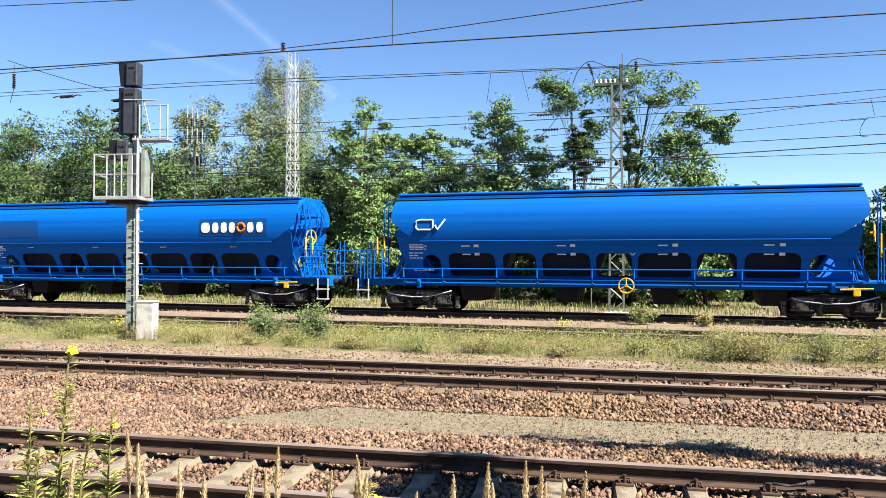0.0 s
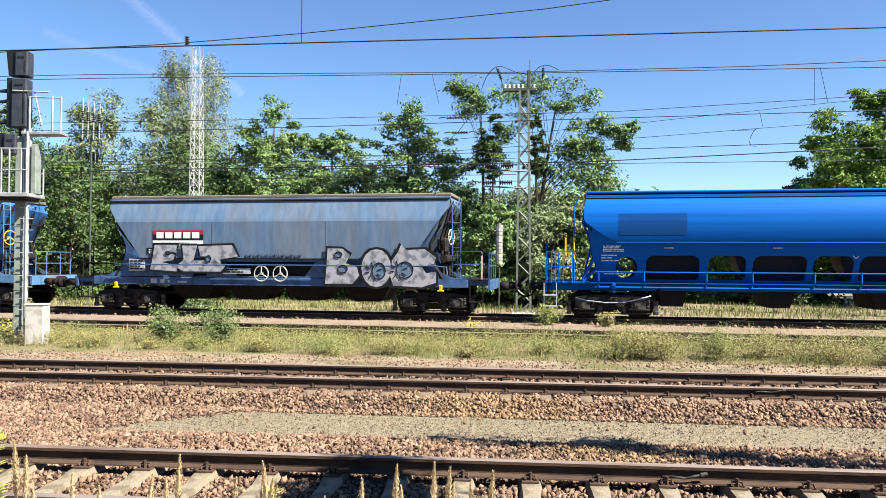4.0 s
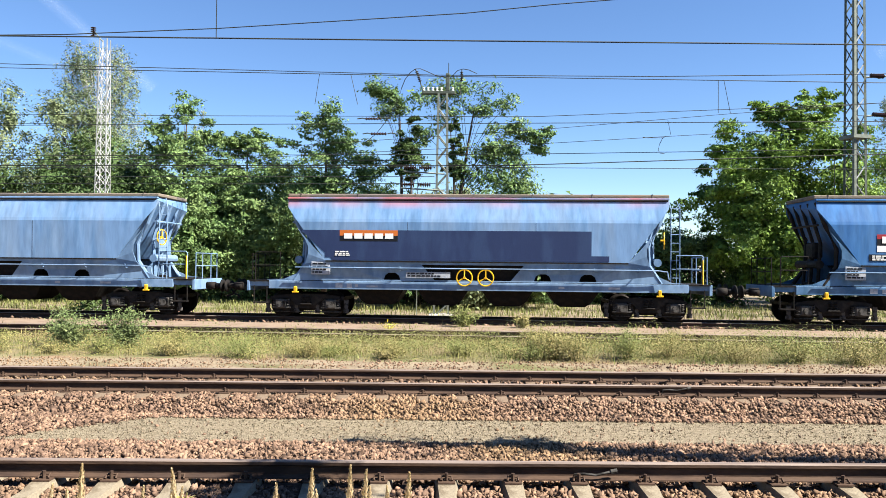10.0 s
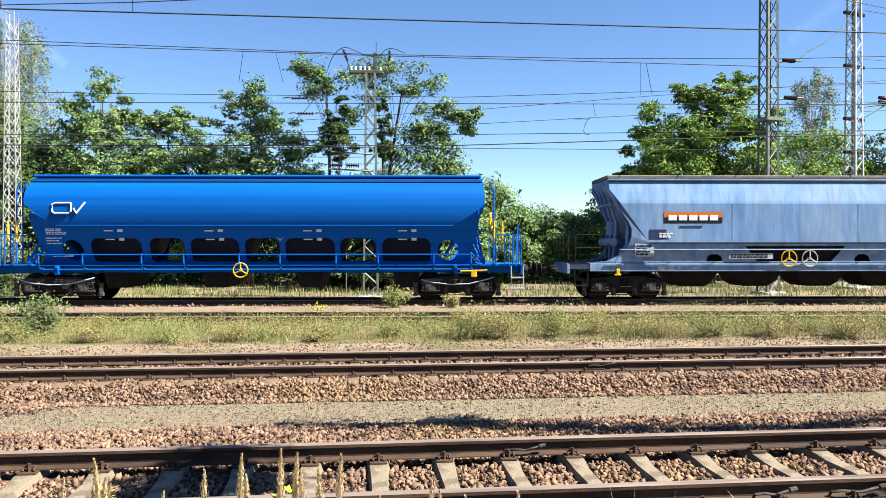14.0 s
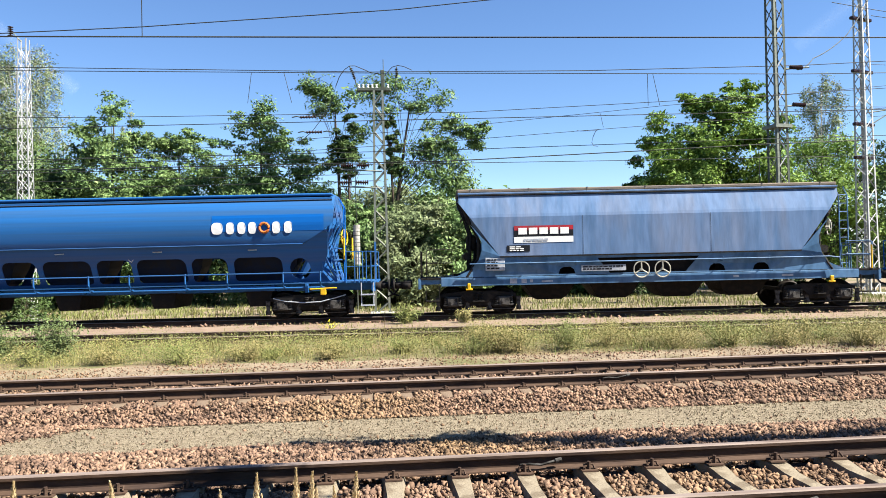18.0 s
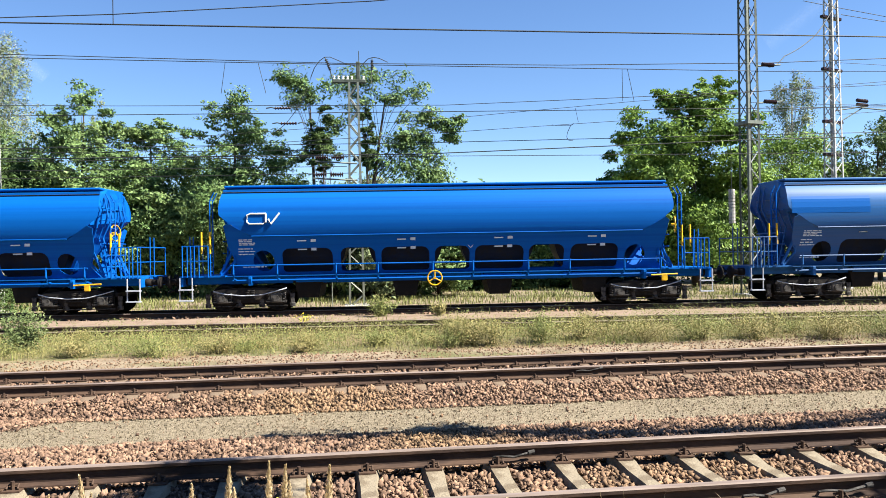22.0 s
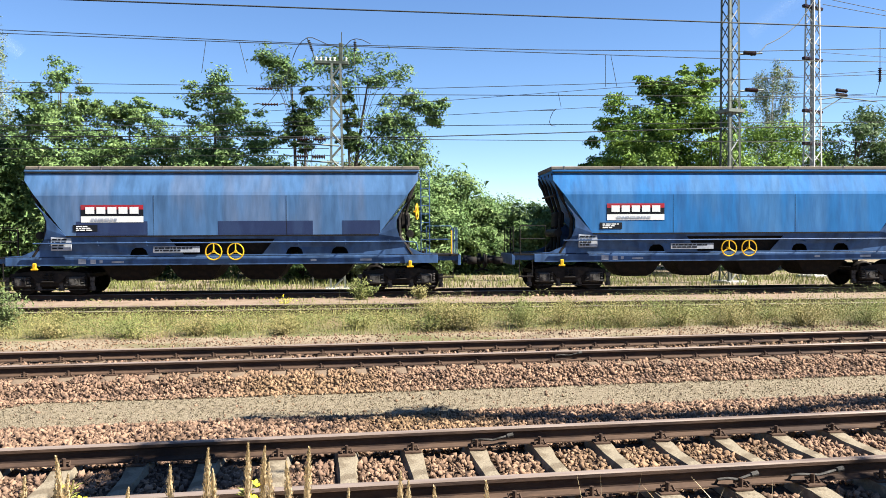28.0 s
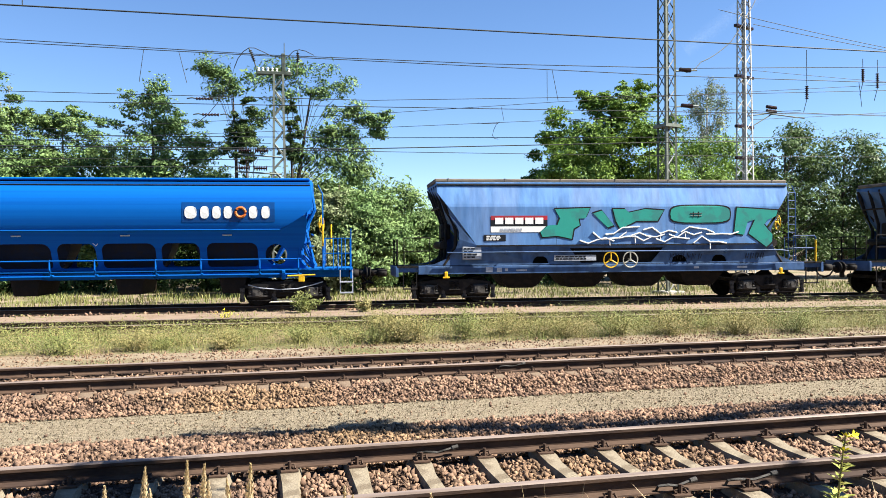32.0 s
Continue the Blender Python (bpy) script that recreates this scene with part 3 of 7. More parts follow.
def buffers(parent, face, z=1.06):
    def build(bm):
        tube(bm, [(-0.62, 0, 0), (-0.3, 0, 0)], 0.13, 12)
        tube(bm, [(-0.3, 0, 0), (-0.06, 0, 0)], 0.09, 12)
        rows = [[(-0.06 + dx, r * 1.25 * math.cos(a), r * math.sin(a)) for a in [2 * math.pi * k / 16 for k in range(16)]] for dx, r in ((0, 0.1), (0.01, 0.22), (0.05, 0.22), (0.06, 0.12))]
        loft(bm, rows)

    def coupling(bm):
        tube(bm, [(-0.5, 0, 0), (-0.05, 0, 0.02)], 0.05, 8)
        ring(bm, (0.05, 0, 0.0), "y", 0.1, 0.03, 14, 6)
        tube(bm, [(-0.1, 0.25, -0.05), (0.1, 0.24, -0.3), (0.35, 0.15, -0.38)], 0.03, 7)
    for sx in (-1, 1):
        for sy in (-0.875, 0.875):
            piece("buffer", shared("buffer", build, True), "dark_under", parent, at=pose(sx * face, sy, z, 0, 0, 0 if sx > 0 else 180))
        piece("coupling", shared("coupling", coupling), "dark_under", parent, at=pose(sx * (face - 0.1), 0, z - 0.02, 0, 0, 0 if sx > 0 else 180))


def handwheel_mesh(r):
    def build(bm):
        ring(bm, (0, 0, 0), "y", r, 0.022, 26, 6)
        tube(bm, [(0, 0.12, 0), (0, -0.03, 0)], 0.045, 10)
        for k in range(3):
            a = math.radians(90 + 120 * k)
            tube(bm, [(0, 0, 0), (r * math.cos(a), 0, r * math.sin(a))], 0.024, 6)
    return shared("handwheel_%g" % r, build)


def bars(bm, rows, y, t=0.006):
    """Plain bars that stand for small unreadable lettering: (x, z, width, height)."""
    for x, z, w, h in rows:
        box(bm, x, x + w, y - t, y, z, z + h)


def small_print(x, z, lines, width, rng, lh=0.05, gap=0.028):
    out = []
    for k in range(lines):
        xx = x
        end = x + width * rng.uniform(0.6, 1.0)
        while xx < end - 0.05:
            w = rng.uniform(0.06, 0.2)
            out.append((xx, z - k * (lh + gap), min(w, end - xx), lh))
            xx += w + 0.03
    return out


# Round-bodied wagon: half profile of the upper body (y outwards, z)
A_PROF = [(0.0, 4.26), (0.6, 4.25), (1.02, 4.13), (1.19, 3.98), (1.35, 3.76), (1.45, 3.5), (1.49, 3.24), (1.485, 2.98), (1.46, 2.76), (1.41, 2.56)]
A_SKIRT = ((1.37, 2.56), (0.72, 1.24))


def a_skirt_y(z):
    (ya, za), (yb, zb) = A_SKIRT
    return ya + (yb - ya) * (za - z) / (za - zb)


def window_hole(x0, x1, z0, z1, r, n=5):
    """The outline of a rounded opening."""
    pts = []
    for cx, cz, a0 in ((x1 - r, z1 - r, 0), (x0 + r, z1 - r, 90), (x0 + r * 0.5, z0 + r * 0.5, 180), (x1 - r * 0.5, z0 + r * 0.5, 270)):
        rr = r if a0 < 180 else r * 0.5
        for k in range(n):
            a = math.radians(a0 + 90 * k / (n - 1))
            pts.append((cx + rr * math.cos(a), cz + rr * math.sin(a)))
    return pts


A_WINDOWS = [(-5.65, -3.95, 1), (-3.68, -2.5, 0), (-2.3, -0.66, 1), (-0.47, 0.72, 0), (0.9, 2.58, 1), (2.76, 3.98, 0), (4.2, 5.85, 1)]


def plate_with_holes(bm, outline, holes, map_point, depth):
    """A plate of outline (x, z) pierced by holes, laid on a slope by map_point(x, z, inset)."""
    flat = bmesh.new()
    edges = []
    for loop in [outline] + holes:
        vs = [flat.verts.new((x, 0, z)) for x, z in loop]
        edges += [flat.edges.new((vs[i], vs[(i + 1) % len(vs)])) for i in range(len(vs))]
    bmesh.ops.triangle_fill(flat, use_beauty=True, use_dissolve=False, edges=edges)

    def inside(x, z, loop):
        c = False
        for (xa, za), (xb, zb) in zip(loop, loop[1:] + loop[:1]):
            if (za > z) != (zb > z) and x < (xb - xa) * (z - za) / (zb - za) + xa:
                c = not c
        return c
    for f in flat.faces:
        m = f.calc_center_median()
        if any(inside(m.x, m.z, h) for h in holes) or not inside(m.x, m.z, outline):
            continue
        pts = [(v.co.x, v.co.z) for v in f.verts]
        for inset in (0.0, depth):
            bm.faces.new([bm.verts.new(map_point(x, z, inset)) for x, z in (pts if inset == 0 else pts[::-1])])
    flat.free()
    for loop in [outline] + holes:
        for (xa, za), (xb, zb) in zip(loop, loop[1:] + loop[:1]):
            bm.faces.new([bm.verts.new(map_point(*q)) for q in ((xa, za, 0), (xb, zb, 0), (xb, zb, depth), (xa, za, depth))])
    bmesh.ops.remove_doubles(bm, verts=bm.verts[:], dist=1e-4)
    return bm


def a_body(bm):
    """The barrel-shaped upper body: full length at the shoulder, sloping in at the ends below."""
    ends = [(7.58, 4.26), (7.58, 4.25), (7.59, 4.13), (7.62, 3.98), (7.66, 3.76), (7.68, 3.5), (7.66, 3.26), (7.32, 2.98), (6.98, 2.76), (6.6, 2.56)]
    zs = np.linspace(4.13, 2.56, 22)
    keep = [b for _, b in A_PROF]
    ys = [np.interp(z, keep[::-1], [a for a, _ in A_PROF][::-1]) for z in zs]
    ys = [ys[0]] + [(ys[k - 1] + 2 * ys[k] + ys[k + 1]) / 4 + 0.004 for k in range(1, len(ys) - 1)] + [ys[-1]]
    es = [np.interp(z, [b for _, b in ends][::-1], [a for a, _ in ends][::-1]) for z in zs]
    prof = [(0.0, 4.26, 7.62), (0.55, 4.25, 7.64)] + [(y, z, e) for y, z, e in zip(ys, zs, es)]
    for sy in (-1, 1):
        loft(bm, [[(u * e, sy * y, z) for u in (-1, -0.5, 0, 0.5, 1)] for y, z, e in prof], close=False)
    for f in bm.faces:
        f.smooth = True
    for sx in (-1, 1):
        bm.faces.new([bm.verts.new((sx * e, -y, z)) for y, z, e in prof] + [bm.verts.new((sx * e, y, z)) for y, z, e in reversed(prof)])


def a_skirt(bm):
    outline = [(-6.62, 2.55), (6.62, 2.55), (7.35, 3.0), (7.5, 2.9), (7.42, 2.2), (7.2, 1.6), (7.45, 1.24), (-7.45, 1.24), (-7.2, 1.6), (-7.42, 2.2), (-7.5, 2.9), (-7.35, 3.0)]
    outline = [(x, min(z, 2.99)) for x, z in outline]
    holes = [window_hole(x0, x1, 1.33, 2.13, 0.24) for x0, x1, _ in A_WINDOWS]
    for cx in (-6.28, 6.45):
        holes.append([(cx + 0.36 * math.cos(math.radians(a)), 1.72 + 0.36 * math.sin(math.radians(a))) for a in range(0, 360, 24)])
    plate_with_holes(bm, outline, holes, lambda x, z, d: (x, -(a_skirt_y(min(z, 2.99)) - d), z), 0.03)


def a_back(bm):
    a_skirt(bm)
    for v in bm.verts:
        v.co.y = -v.co.y


def a_hopper(bm):
    """A funnel between two openings of the skirt, its outlet below the frame."""
    loft(bm, [[(sx * w, sy * d, z) for sx, sy in ((-1, -1), (1, -1), (1, 1), (-1, 1))] for w, d, z in ((1.34, 0.62, 2.35), (1.2, 0.5, 1.85), (0.98, 0.36, 1.4), (0.45, 0.3, 1.0))])


def a_chute(bm):
    loft(bm, [[(sx * w, sy * d, z) for sx, sy in ((-1, -1), (1, -1), (1, 1), (-1, 1))] for w, d, z in ((0.46, 0.95, 1.02), (0.4, 0.95, 0.72), (0.34, 0.9, 0.45))])
    box(bm, -0.5, 0.5, -1.0, -0.93, 0.95, 1.03)


A_RAILING = [[(x, y, 1.2), (x, y, 2.25)] for x, y in ((8.05, -1.38), (8.35, -1.38), (8.5, -1.38), (8.62, -1.38), (8.74, -1.38), (8.9, -1.38), (8.95, 1.3), (8.05, 1.3))]
A_RAILING += [[(8.05, -1.38, z), (8.9, -1.38, z), (8.95, 1.3, z)] for z in (1.75, 2.25)]
A_RAILING += [[(8.95, y, 1.2), (8.95, y, 2.6)] for y in (-0.3, 0.1)]
B_RAILING = [[(6.9, -1.28, 1.28), (6.9, -1.28, 2.25), (7.75, -1.28, 2.25), (7.8, -1.28, 2.2), (7.8, -1.28, 1.28)], [(6.9, -1.28, 1.8), (7.8, -1.28, 1.8)],
             [(8.0, -1.0, 1.28), (8.0, -1.0, 2.2), (8.0, 1.0, 2.2), (8.0, 1.0, 1.28)], [(8.0, -1.0, 1.75), (8.0, 1.0, 1.75)], [(8.0, -0.4, 1.28), (8.0, -0.4, 2.2)], [(8.0, 0.4, 1.28), (8.0, 0.4, 2.2)]]


def wagon_round(c, paint, logo, wheel_x=0.55, label=""):
    """A long blue self-discharging hopper wagon with a barrel-shaped body on two bogies."""
    w = new("hopper_wagon")
    tagged(w, label, "freight wagon", "wagons of the train")
    rng = random.Random(int(-c * 10) + 5)
    piece("body", shared("a_body", a_body), paint, w)
    piece("skirt", shared("a_skirt", a_skirt), paint, w)
    piece("skirt", shared("a_back", a_back), paint, w)
    ends = shared("a_bulkhead", lambda bm: loft(bm, [[(7.3, -1.2, 3.0), (7.3, 1.2, 3.0), (6.4, 0.5, 1.5), (6.4, -0.5, 1.5)], [(7.2, -1.2, 3.0), (7.2, 1.2, 3.0), (6.3, 0.5, 1.5), (6.3, -0.5, 1.5)]]))
    piece("end_bulkhead", ends, paint, w)
    piece("end_bulkhead", ends, paint, w, at=pose(0, 0, 0, 0, 0, 180))

    def roof(bm):
        box(bm, -7.58, 7.58, -1.04, 1.04, 4.2, 4.285, 0.03)
    piece("roof_cover", shared("a_roof", roof), paint, w)
    for turn in (0, 180):
        piece("roof_edge", shared("a_roof_edge", lambda bm: box(bm, -7.6, 7.6, 0.98, 1.09, 4.06, 4.14, 0.01)), paint, w, at=pose(0, 0, 0, 0, 0, turn))

    def gutter(bm):
        tube(bm, [(-7.6, -1.15, 4.04), (7.6, -1.15, 4.04)], 0.022, 6)
    piece("roof_seal", shared("a_gutter", gutter), "dark_under", w)

    def waist(bm):
        tube(bm, [(-6.62, -1.415, 2.555), (6.62, -1.415, 2.555)], 0.02, 6)
    piece("waist_bead", shared("a_waist", waist), paint, w)
    for k, (x0, x1, wide) in enumerate(A_WINDOWS):
        if wide:
            x = (x0 + x1) / 2
            # funnel colour carries the shade behind the openings
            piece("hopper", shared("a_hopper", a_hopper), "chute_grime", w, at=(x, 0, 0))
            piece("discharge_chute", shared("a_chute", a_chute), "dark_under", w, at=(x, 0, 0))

    def solebar(bm):
        extrude_y(bm, [(-9.0, 0.96), (9.0, 0.96), (9.0, 1.2), (-9.0, 1.2)], 0.8, 0.88)
    piece("solebar", shared("a_solebar", solebar), paint, w)
    piece("solebar", shared("a_solebar", solebar), paint, w, at=pose(0, 0, 0, 0, 0, 180))
    for x in (-8.95, -6.7, 6.7, 8.95):
        piece("crossbeam", shared("a_crossbeam", lambda bm: box(bm, -0.05, 0.05, -1.3, 1.3, 0.9, 1.2, 0.01)), paint, w, at=(x, 0, 0))
    piece("centre_sill", shared("a_centre", lambda bm: box(bm, -9.0, 9.0, -0.25, 0.25, 0.92, 1.15)), paint, w)
    piece("solebar_top", shared("a_top", lambda bm: [box(bm, -7.5, 7.5, sy * 0.4, sy * 1.15, 1.2, 1.225) for sy in (-1, 1)]), paint, w)

    def side_beam(bm):
        for x0, x1 in ((-5.2, -3.8), (-2.2, -0.9), (1.1, 2.5), (3.9, 5.6)):
            box(bm, x0, x1, -1.1, -0.88, 0.98, 1.16, 0.02)
        tube(bm, [(-7.3, -1.14, 1.07), (7.3, -1.14, 1.07)], 0.035, 6)
    piece("side_beam", shared("a_side_beam", side_beam), paint, w)

    def rail_bar(bm):
        tube(bm, [(-7.3, -1.46, 1.58), (7.3, -1.46, 1.58)], 0.026, 6)
    piece("handrail", shared("a_handrail", rail_bar), paint, w)
    stan = shared("a_stanchion", lambda bm: tube(bm, [(0, -0.9, 1.08), (0, -1.35, 1.12), (0, -1.46, 1.3), (0, -1.46, 1.62)], 0.03, 6))
    for x in (-7.2, -5.75, -3.8, -2.4, -0.56, 0.8, 2.67, 4.08, 5.95, 7.2):
        piece("stanchion", stan, paint, w, at=(x, 0, 0))

    def end_frame(bm):
        for sy in (-1.05, 1.05):
            tube(bm, [(7.52, sy, 3.9), (7.58, sy, 3.5), (7.42, sy, 2.9), (7.2, sy * 0.98, 2.3), (7.25, sy * 0.98, 1.7), (7.7, sy, 1.25)], 0.045, 7)
            tube(bm, [(7.25, sy * 0.98, 2.2), (7.72, sy, 1.3)], 0.05, 6)
        for y in (-0.75, -0.4, 0.4, 0.75):
            tube(bm, [(7.58, y, 4.1), (7.72, y, 3.3), (7.4, y, 2.6), (7.72, y, 1.2)], 0.03, 6)
        for z in (3.6, 3.2, 2.4, 2.0, 1.6):
            tube(bm, [(7.62, -1.05, z), (7.62, 1.05, z)], 0.025, 6)
    def ladder(bm):
        for y in (-1.28, -0.9):
            tube(bm, [(8.0, y, 1.2), (8.0, y, 3.75), (7.85, y, 4.05)], 0.022, 6)
        for k in range(9):
            tube(bm, [(8.0, -1.28, 1.4 + 0.3 * k), (8.0, -0.9, 1.4 + 0.3 * k)], 0.014, 5)
    def platform(bm):
        box(bm, 7.5, 9.0, -1.35, 1.35, 1.2, 1.25)
    def step(bm):
        for y in (-1.42,):
            box(bm, 8.55, 9.0, y - 0.1, y + 0.1, 0.42, 0.46)
            box(bm, 8.55, 9.0, y - 0.1, y + 0.1, 0.78, 0.82)
            for x in (8.57, 8.98):
                box(bm, x - 0.015, x + 0.015, y - 0.02, y + 0.02, 0.42, 1.2)
    for turn in (0, 180):
        at = pose(0, 0, 0, 0, 0, turn)
        piece("end_frame", shared("a_end_frame", end_frame), paint, w, at=at)
        piece("platform", shared("a_platform", platform), paint, w, at=at)
        for k, pts in enumerate(A_RAILING):
            sx = -1 if turn else 1
            piece("railing_bar", shared("a_railing_%d_%d" % (k, turn), lambda bm: tube(bm, [(sx * x, y, z) for x, y, z in pts], 0.019, 6)), paint, w)
        for nm, key, fn, mt in (("ladder", "a_ladder", ladder, "blue"), ("step", "a_step", step, "grey_mark")):
            if turn:
                me = shared(key + "_m", lambda bm: (fn(bm), [setattr(v.co, "x", -v.co.x) for v in bm.verts]))
            else:
                me = shared(key, fn)
            piece(nm, me, mt, w)
    for sx in (-1, 1):
        for dx in (0.0, 0.28):
            piece("safety_post", shared("a_post", lambda bm: tube(bm, [(0, -1.3, 2.0), (0, -1.3, 2.72)], 0.035, 6)), "yellow", w, at=(sx * (8.0 + dx), 0, 0))
    piece("end_handwheel", handwheel_mesh(0.27), "yellow", w, at=pose(7.95, -0.75, 2.75, 0, 0, 74))
    if logo == "strokes":
        piece("handwheel", handwheel_mesh(0.24), "yellow", w, at=(wheel_x, -1.5, 1.06))
    piece("coupling_lever", shared("a_lever", lambda bm: (tube(bm, [(-0.45, 0, 0.0), (0.45, 0, 0.03)], 0.03, 6), box(bm, -0.1, 0.1, -0.03, 0.03, -0.2, 0.02, 0.02))), "yellow", w, at=(7.3, -1.5, 1.02))
    for x in (-6.75, 6.75):
        bogie(w, x, "A")
    buffers(w, 9.5)

    # markings
    bm = bmesh.new()
    rows = small_print(-7.05, 2.42, 4, 0.75, rng, 0.035, 0.02) + small_print(-7.1, 2.12, 3, 0.62, rng, 0.06, 0.03) + small_print(-7.0, 1.5, 1, 0.8, rng, 0.09)
    for x, z, ww, h in rows:
        y = a_skirt_y(z)
        box(bm, x, x + ww, -y - 0.016, -y - 0.004, z, z + h)
    for x in (-4.9, -1.55, 1.75, 4.95):
        for z in (2.34, 2.05 if logo == "strokes" else 2.34):
            y = a_skirt_y(z + 0.05)
            if logo == "strokes":
                box(bm, x + 0.25, x + 0.42, -y - 0.03, -y - 0.01, z, z + 0.09)
            box(bm, x - 0.2, x + 0.1, -y - 0.03, -y - 0.01, z + 0.02, z + 0.06)
    y = a_skirt_y(2.1)
    tube(bm, [(0.6, -y - 0.03, 2.22), (0.75, -y + 0.02, 2.06), (0.9, -y - 0.03, 2.22)], 0.018, 5)
    tagged(part("stencil_lettering", bm, "white_mark", w), "small white stencilled data marks", kind="stuff")

    def side_y(z):
        zs = [b for _, b in A_PROF][::-1]
        return float(np.interp(z, zs, [a for a, _ in A_PROF][::-1]))

    def curved_panel(x0, x1, z0, z1, mat, name, lift=0.008, lab=""):
        b2 = bmesh.new()
        zs = np.linspace(z0, z1, 7)
        loft(b2, [[(x, -side_y(z) - lift, z) for x in (x0, x1)] for z in zs], close=False)
        return part(name, b2, mat, w, lab)

    def stroke_path(b2, pts, r, lift=0.016):
        tube(b2, [(x, -side_y(z) - lift, z) for x, z in pts], r, 6)
    if logo == "strokes":
        b2 = bmesh.new()
        stroke_path(b2, [(-6.1, 3.3), (-6.6, 3.3), (-6.72, 3.25), (-6.72, 3.02), (-6.65, 2.96), (-6.2, 2.96), (-6.1, 3.02), (-6.1, 3.3)], 0.032)
        part("logo_frame", b2, "white_mark", w, "white outlined logo shape")
        b2 = bmesh.new()
        stroke_path(b2, [(-6.02, 3.12), (-5.93, 2.96), (-5.64, 3.32)], 0.035)
        part("logo_stroke", b2, "white_mark", w, "white slanted logo stroke")
    elif logo == "rings":
        curved_panel(3.5, 6.45, 2.8, 3.45, "logo_ground", "logo_panel") if paint == "blue" else curved_panel(3.6, 7.35, 3.0, 3.55, "blue_patch", "logo_panel")
        for k, x in enumerate((3.78, 4.22, 4.6, 4.96, 5.76, 6.16)):
            b2 = bmesh.new()
            wd = 0.19 if k == 0 else 0.135
            pts = [(x + wd * math.copysign(abs(math.cos(a)) ** 0.7, math.cos(a)), 3.12 + 0.2 * math.copysign(abs(math.sin(a)) ** 0.7, math.sin(a))) for a in [2 * math.pi * q / 16 for q in range(16)]]
            loft(b2, [[(px, -side_y(pz) - d, pz) for px, pz in pts] for d in (0.012, 0.02)])
            part("logo_block", b2, "white_mark", w, "rounded white logo shape")
        b2 = bmesh.new()
        stroke_path(b2, [(5.36 + 0.155 * math.cos(math.radians(a)), 3.12 + 0.155 * math.sin(math.radians(a))) for a in range(0, 361, 24)], 0.05)
        part("logo_ring", b2, "orange_mark", w, "orange ring in the logo")
        if paint != "blue":
            curved_panel(-7.55, -4.8, 3.05, 3.62, "blue_patch", "repainted_panel", lab="brighter repainted panel")
        else:
            curved_panel(-6.55, -4.4, 2.8, 3.5, "logo_ground", "repainted_panel", lab="darker repainted panel")
    return w


# Angular wagon
B_LENGTH, B_SHIFT = 0.97, -0.08     # length of the angular wagons over their drawing, and the offset of their middles


def b_body(bm):
    half = [(0.0, 6.6, 4.15), (1.24, 6.62, 4.15), (1.27, 6.64, 4.04), (1.338, 6.63, 3.8), (1.45, 6.33, 3.4), (1.47, 6.25, 3.3), (1.45, 5.25, 1.98)]
    rows = []
    for sx in (-1, 1):
        rows.append([(sx * e, -y, z) for y, e, z in half] + [(sx * e, y, z) for y, e, z in reversed(half[1:])])
    loft(bm, rows)


def b_side_y(z):
    return float(np.interp(z, [1.98, 3.3, 3.4, 4.04], [1.45, 1.47, 1.45, 1.27]))


def b_skirt(bm):
    """The lower side plate with curved ends, a wide notch for the wheels and small cut-outs."""
    left = [(-6.24, 3.05), (-5.98, 2.7), (-5.87, 2.45), (-5.87, 2.2), (-5.98, 1.87), (-6.25, 1.55), (-6.75, 1.34), (-7.4, 1.3)]
    right = [(-x, z) for x, z in reversed(left)]
    outline = [(-5.25, 1.985)] + left + right + [(5.25, 1.985)]
    holes = [[(-1.85, 1.86), (1.7, 1.86), (1.25, 1.34), (-1.4, 1.34)]]
    for x in (-2.9, 2.35, 3.9):
        holes.append([(x - 0.3, 1.34), (x - 0.24, 1.5), (x - 0.12, 1.58), (x + 0.12, 1.58), (x + 0.24, 1.5), (x + 0.3, 1.34)])
    plate_with_holes(bm, outline, holes, lambda x, z, d: (x, -(1.3 + 0.16 * min(1.0, max(0.0, (z - 1.62) / 0.36))) + d, z), 0.03)


def b_skirt_far(bm):
    b_skirt(bm)
    for v in bm.verts:
        v.co.y = -v.co.y


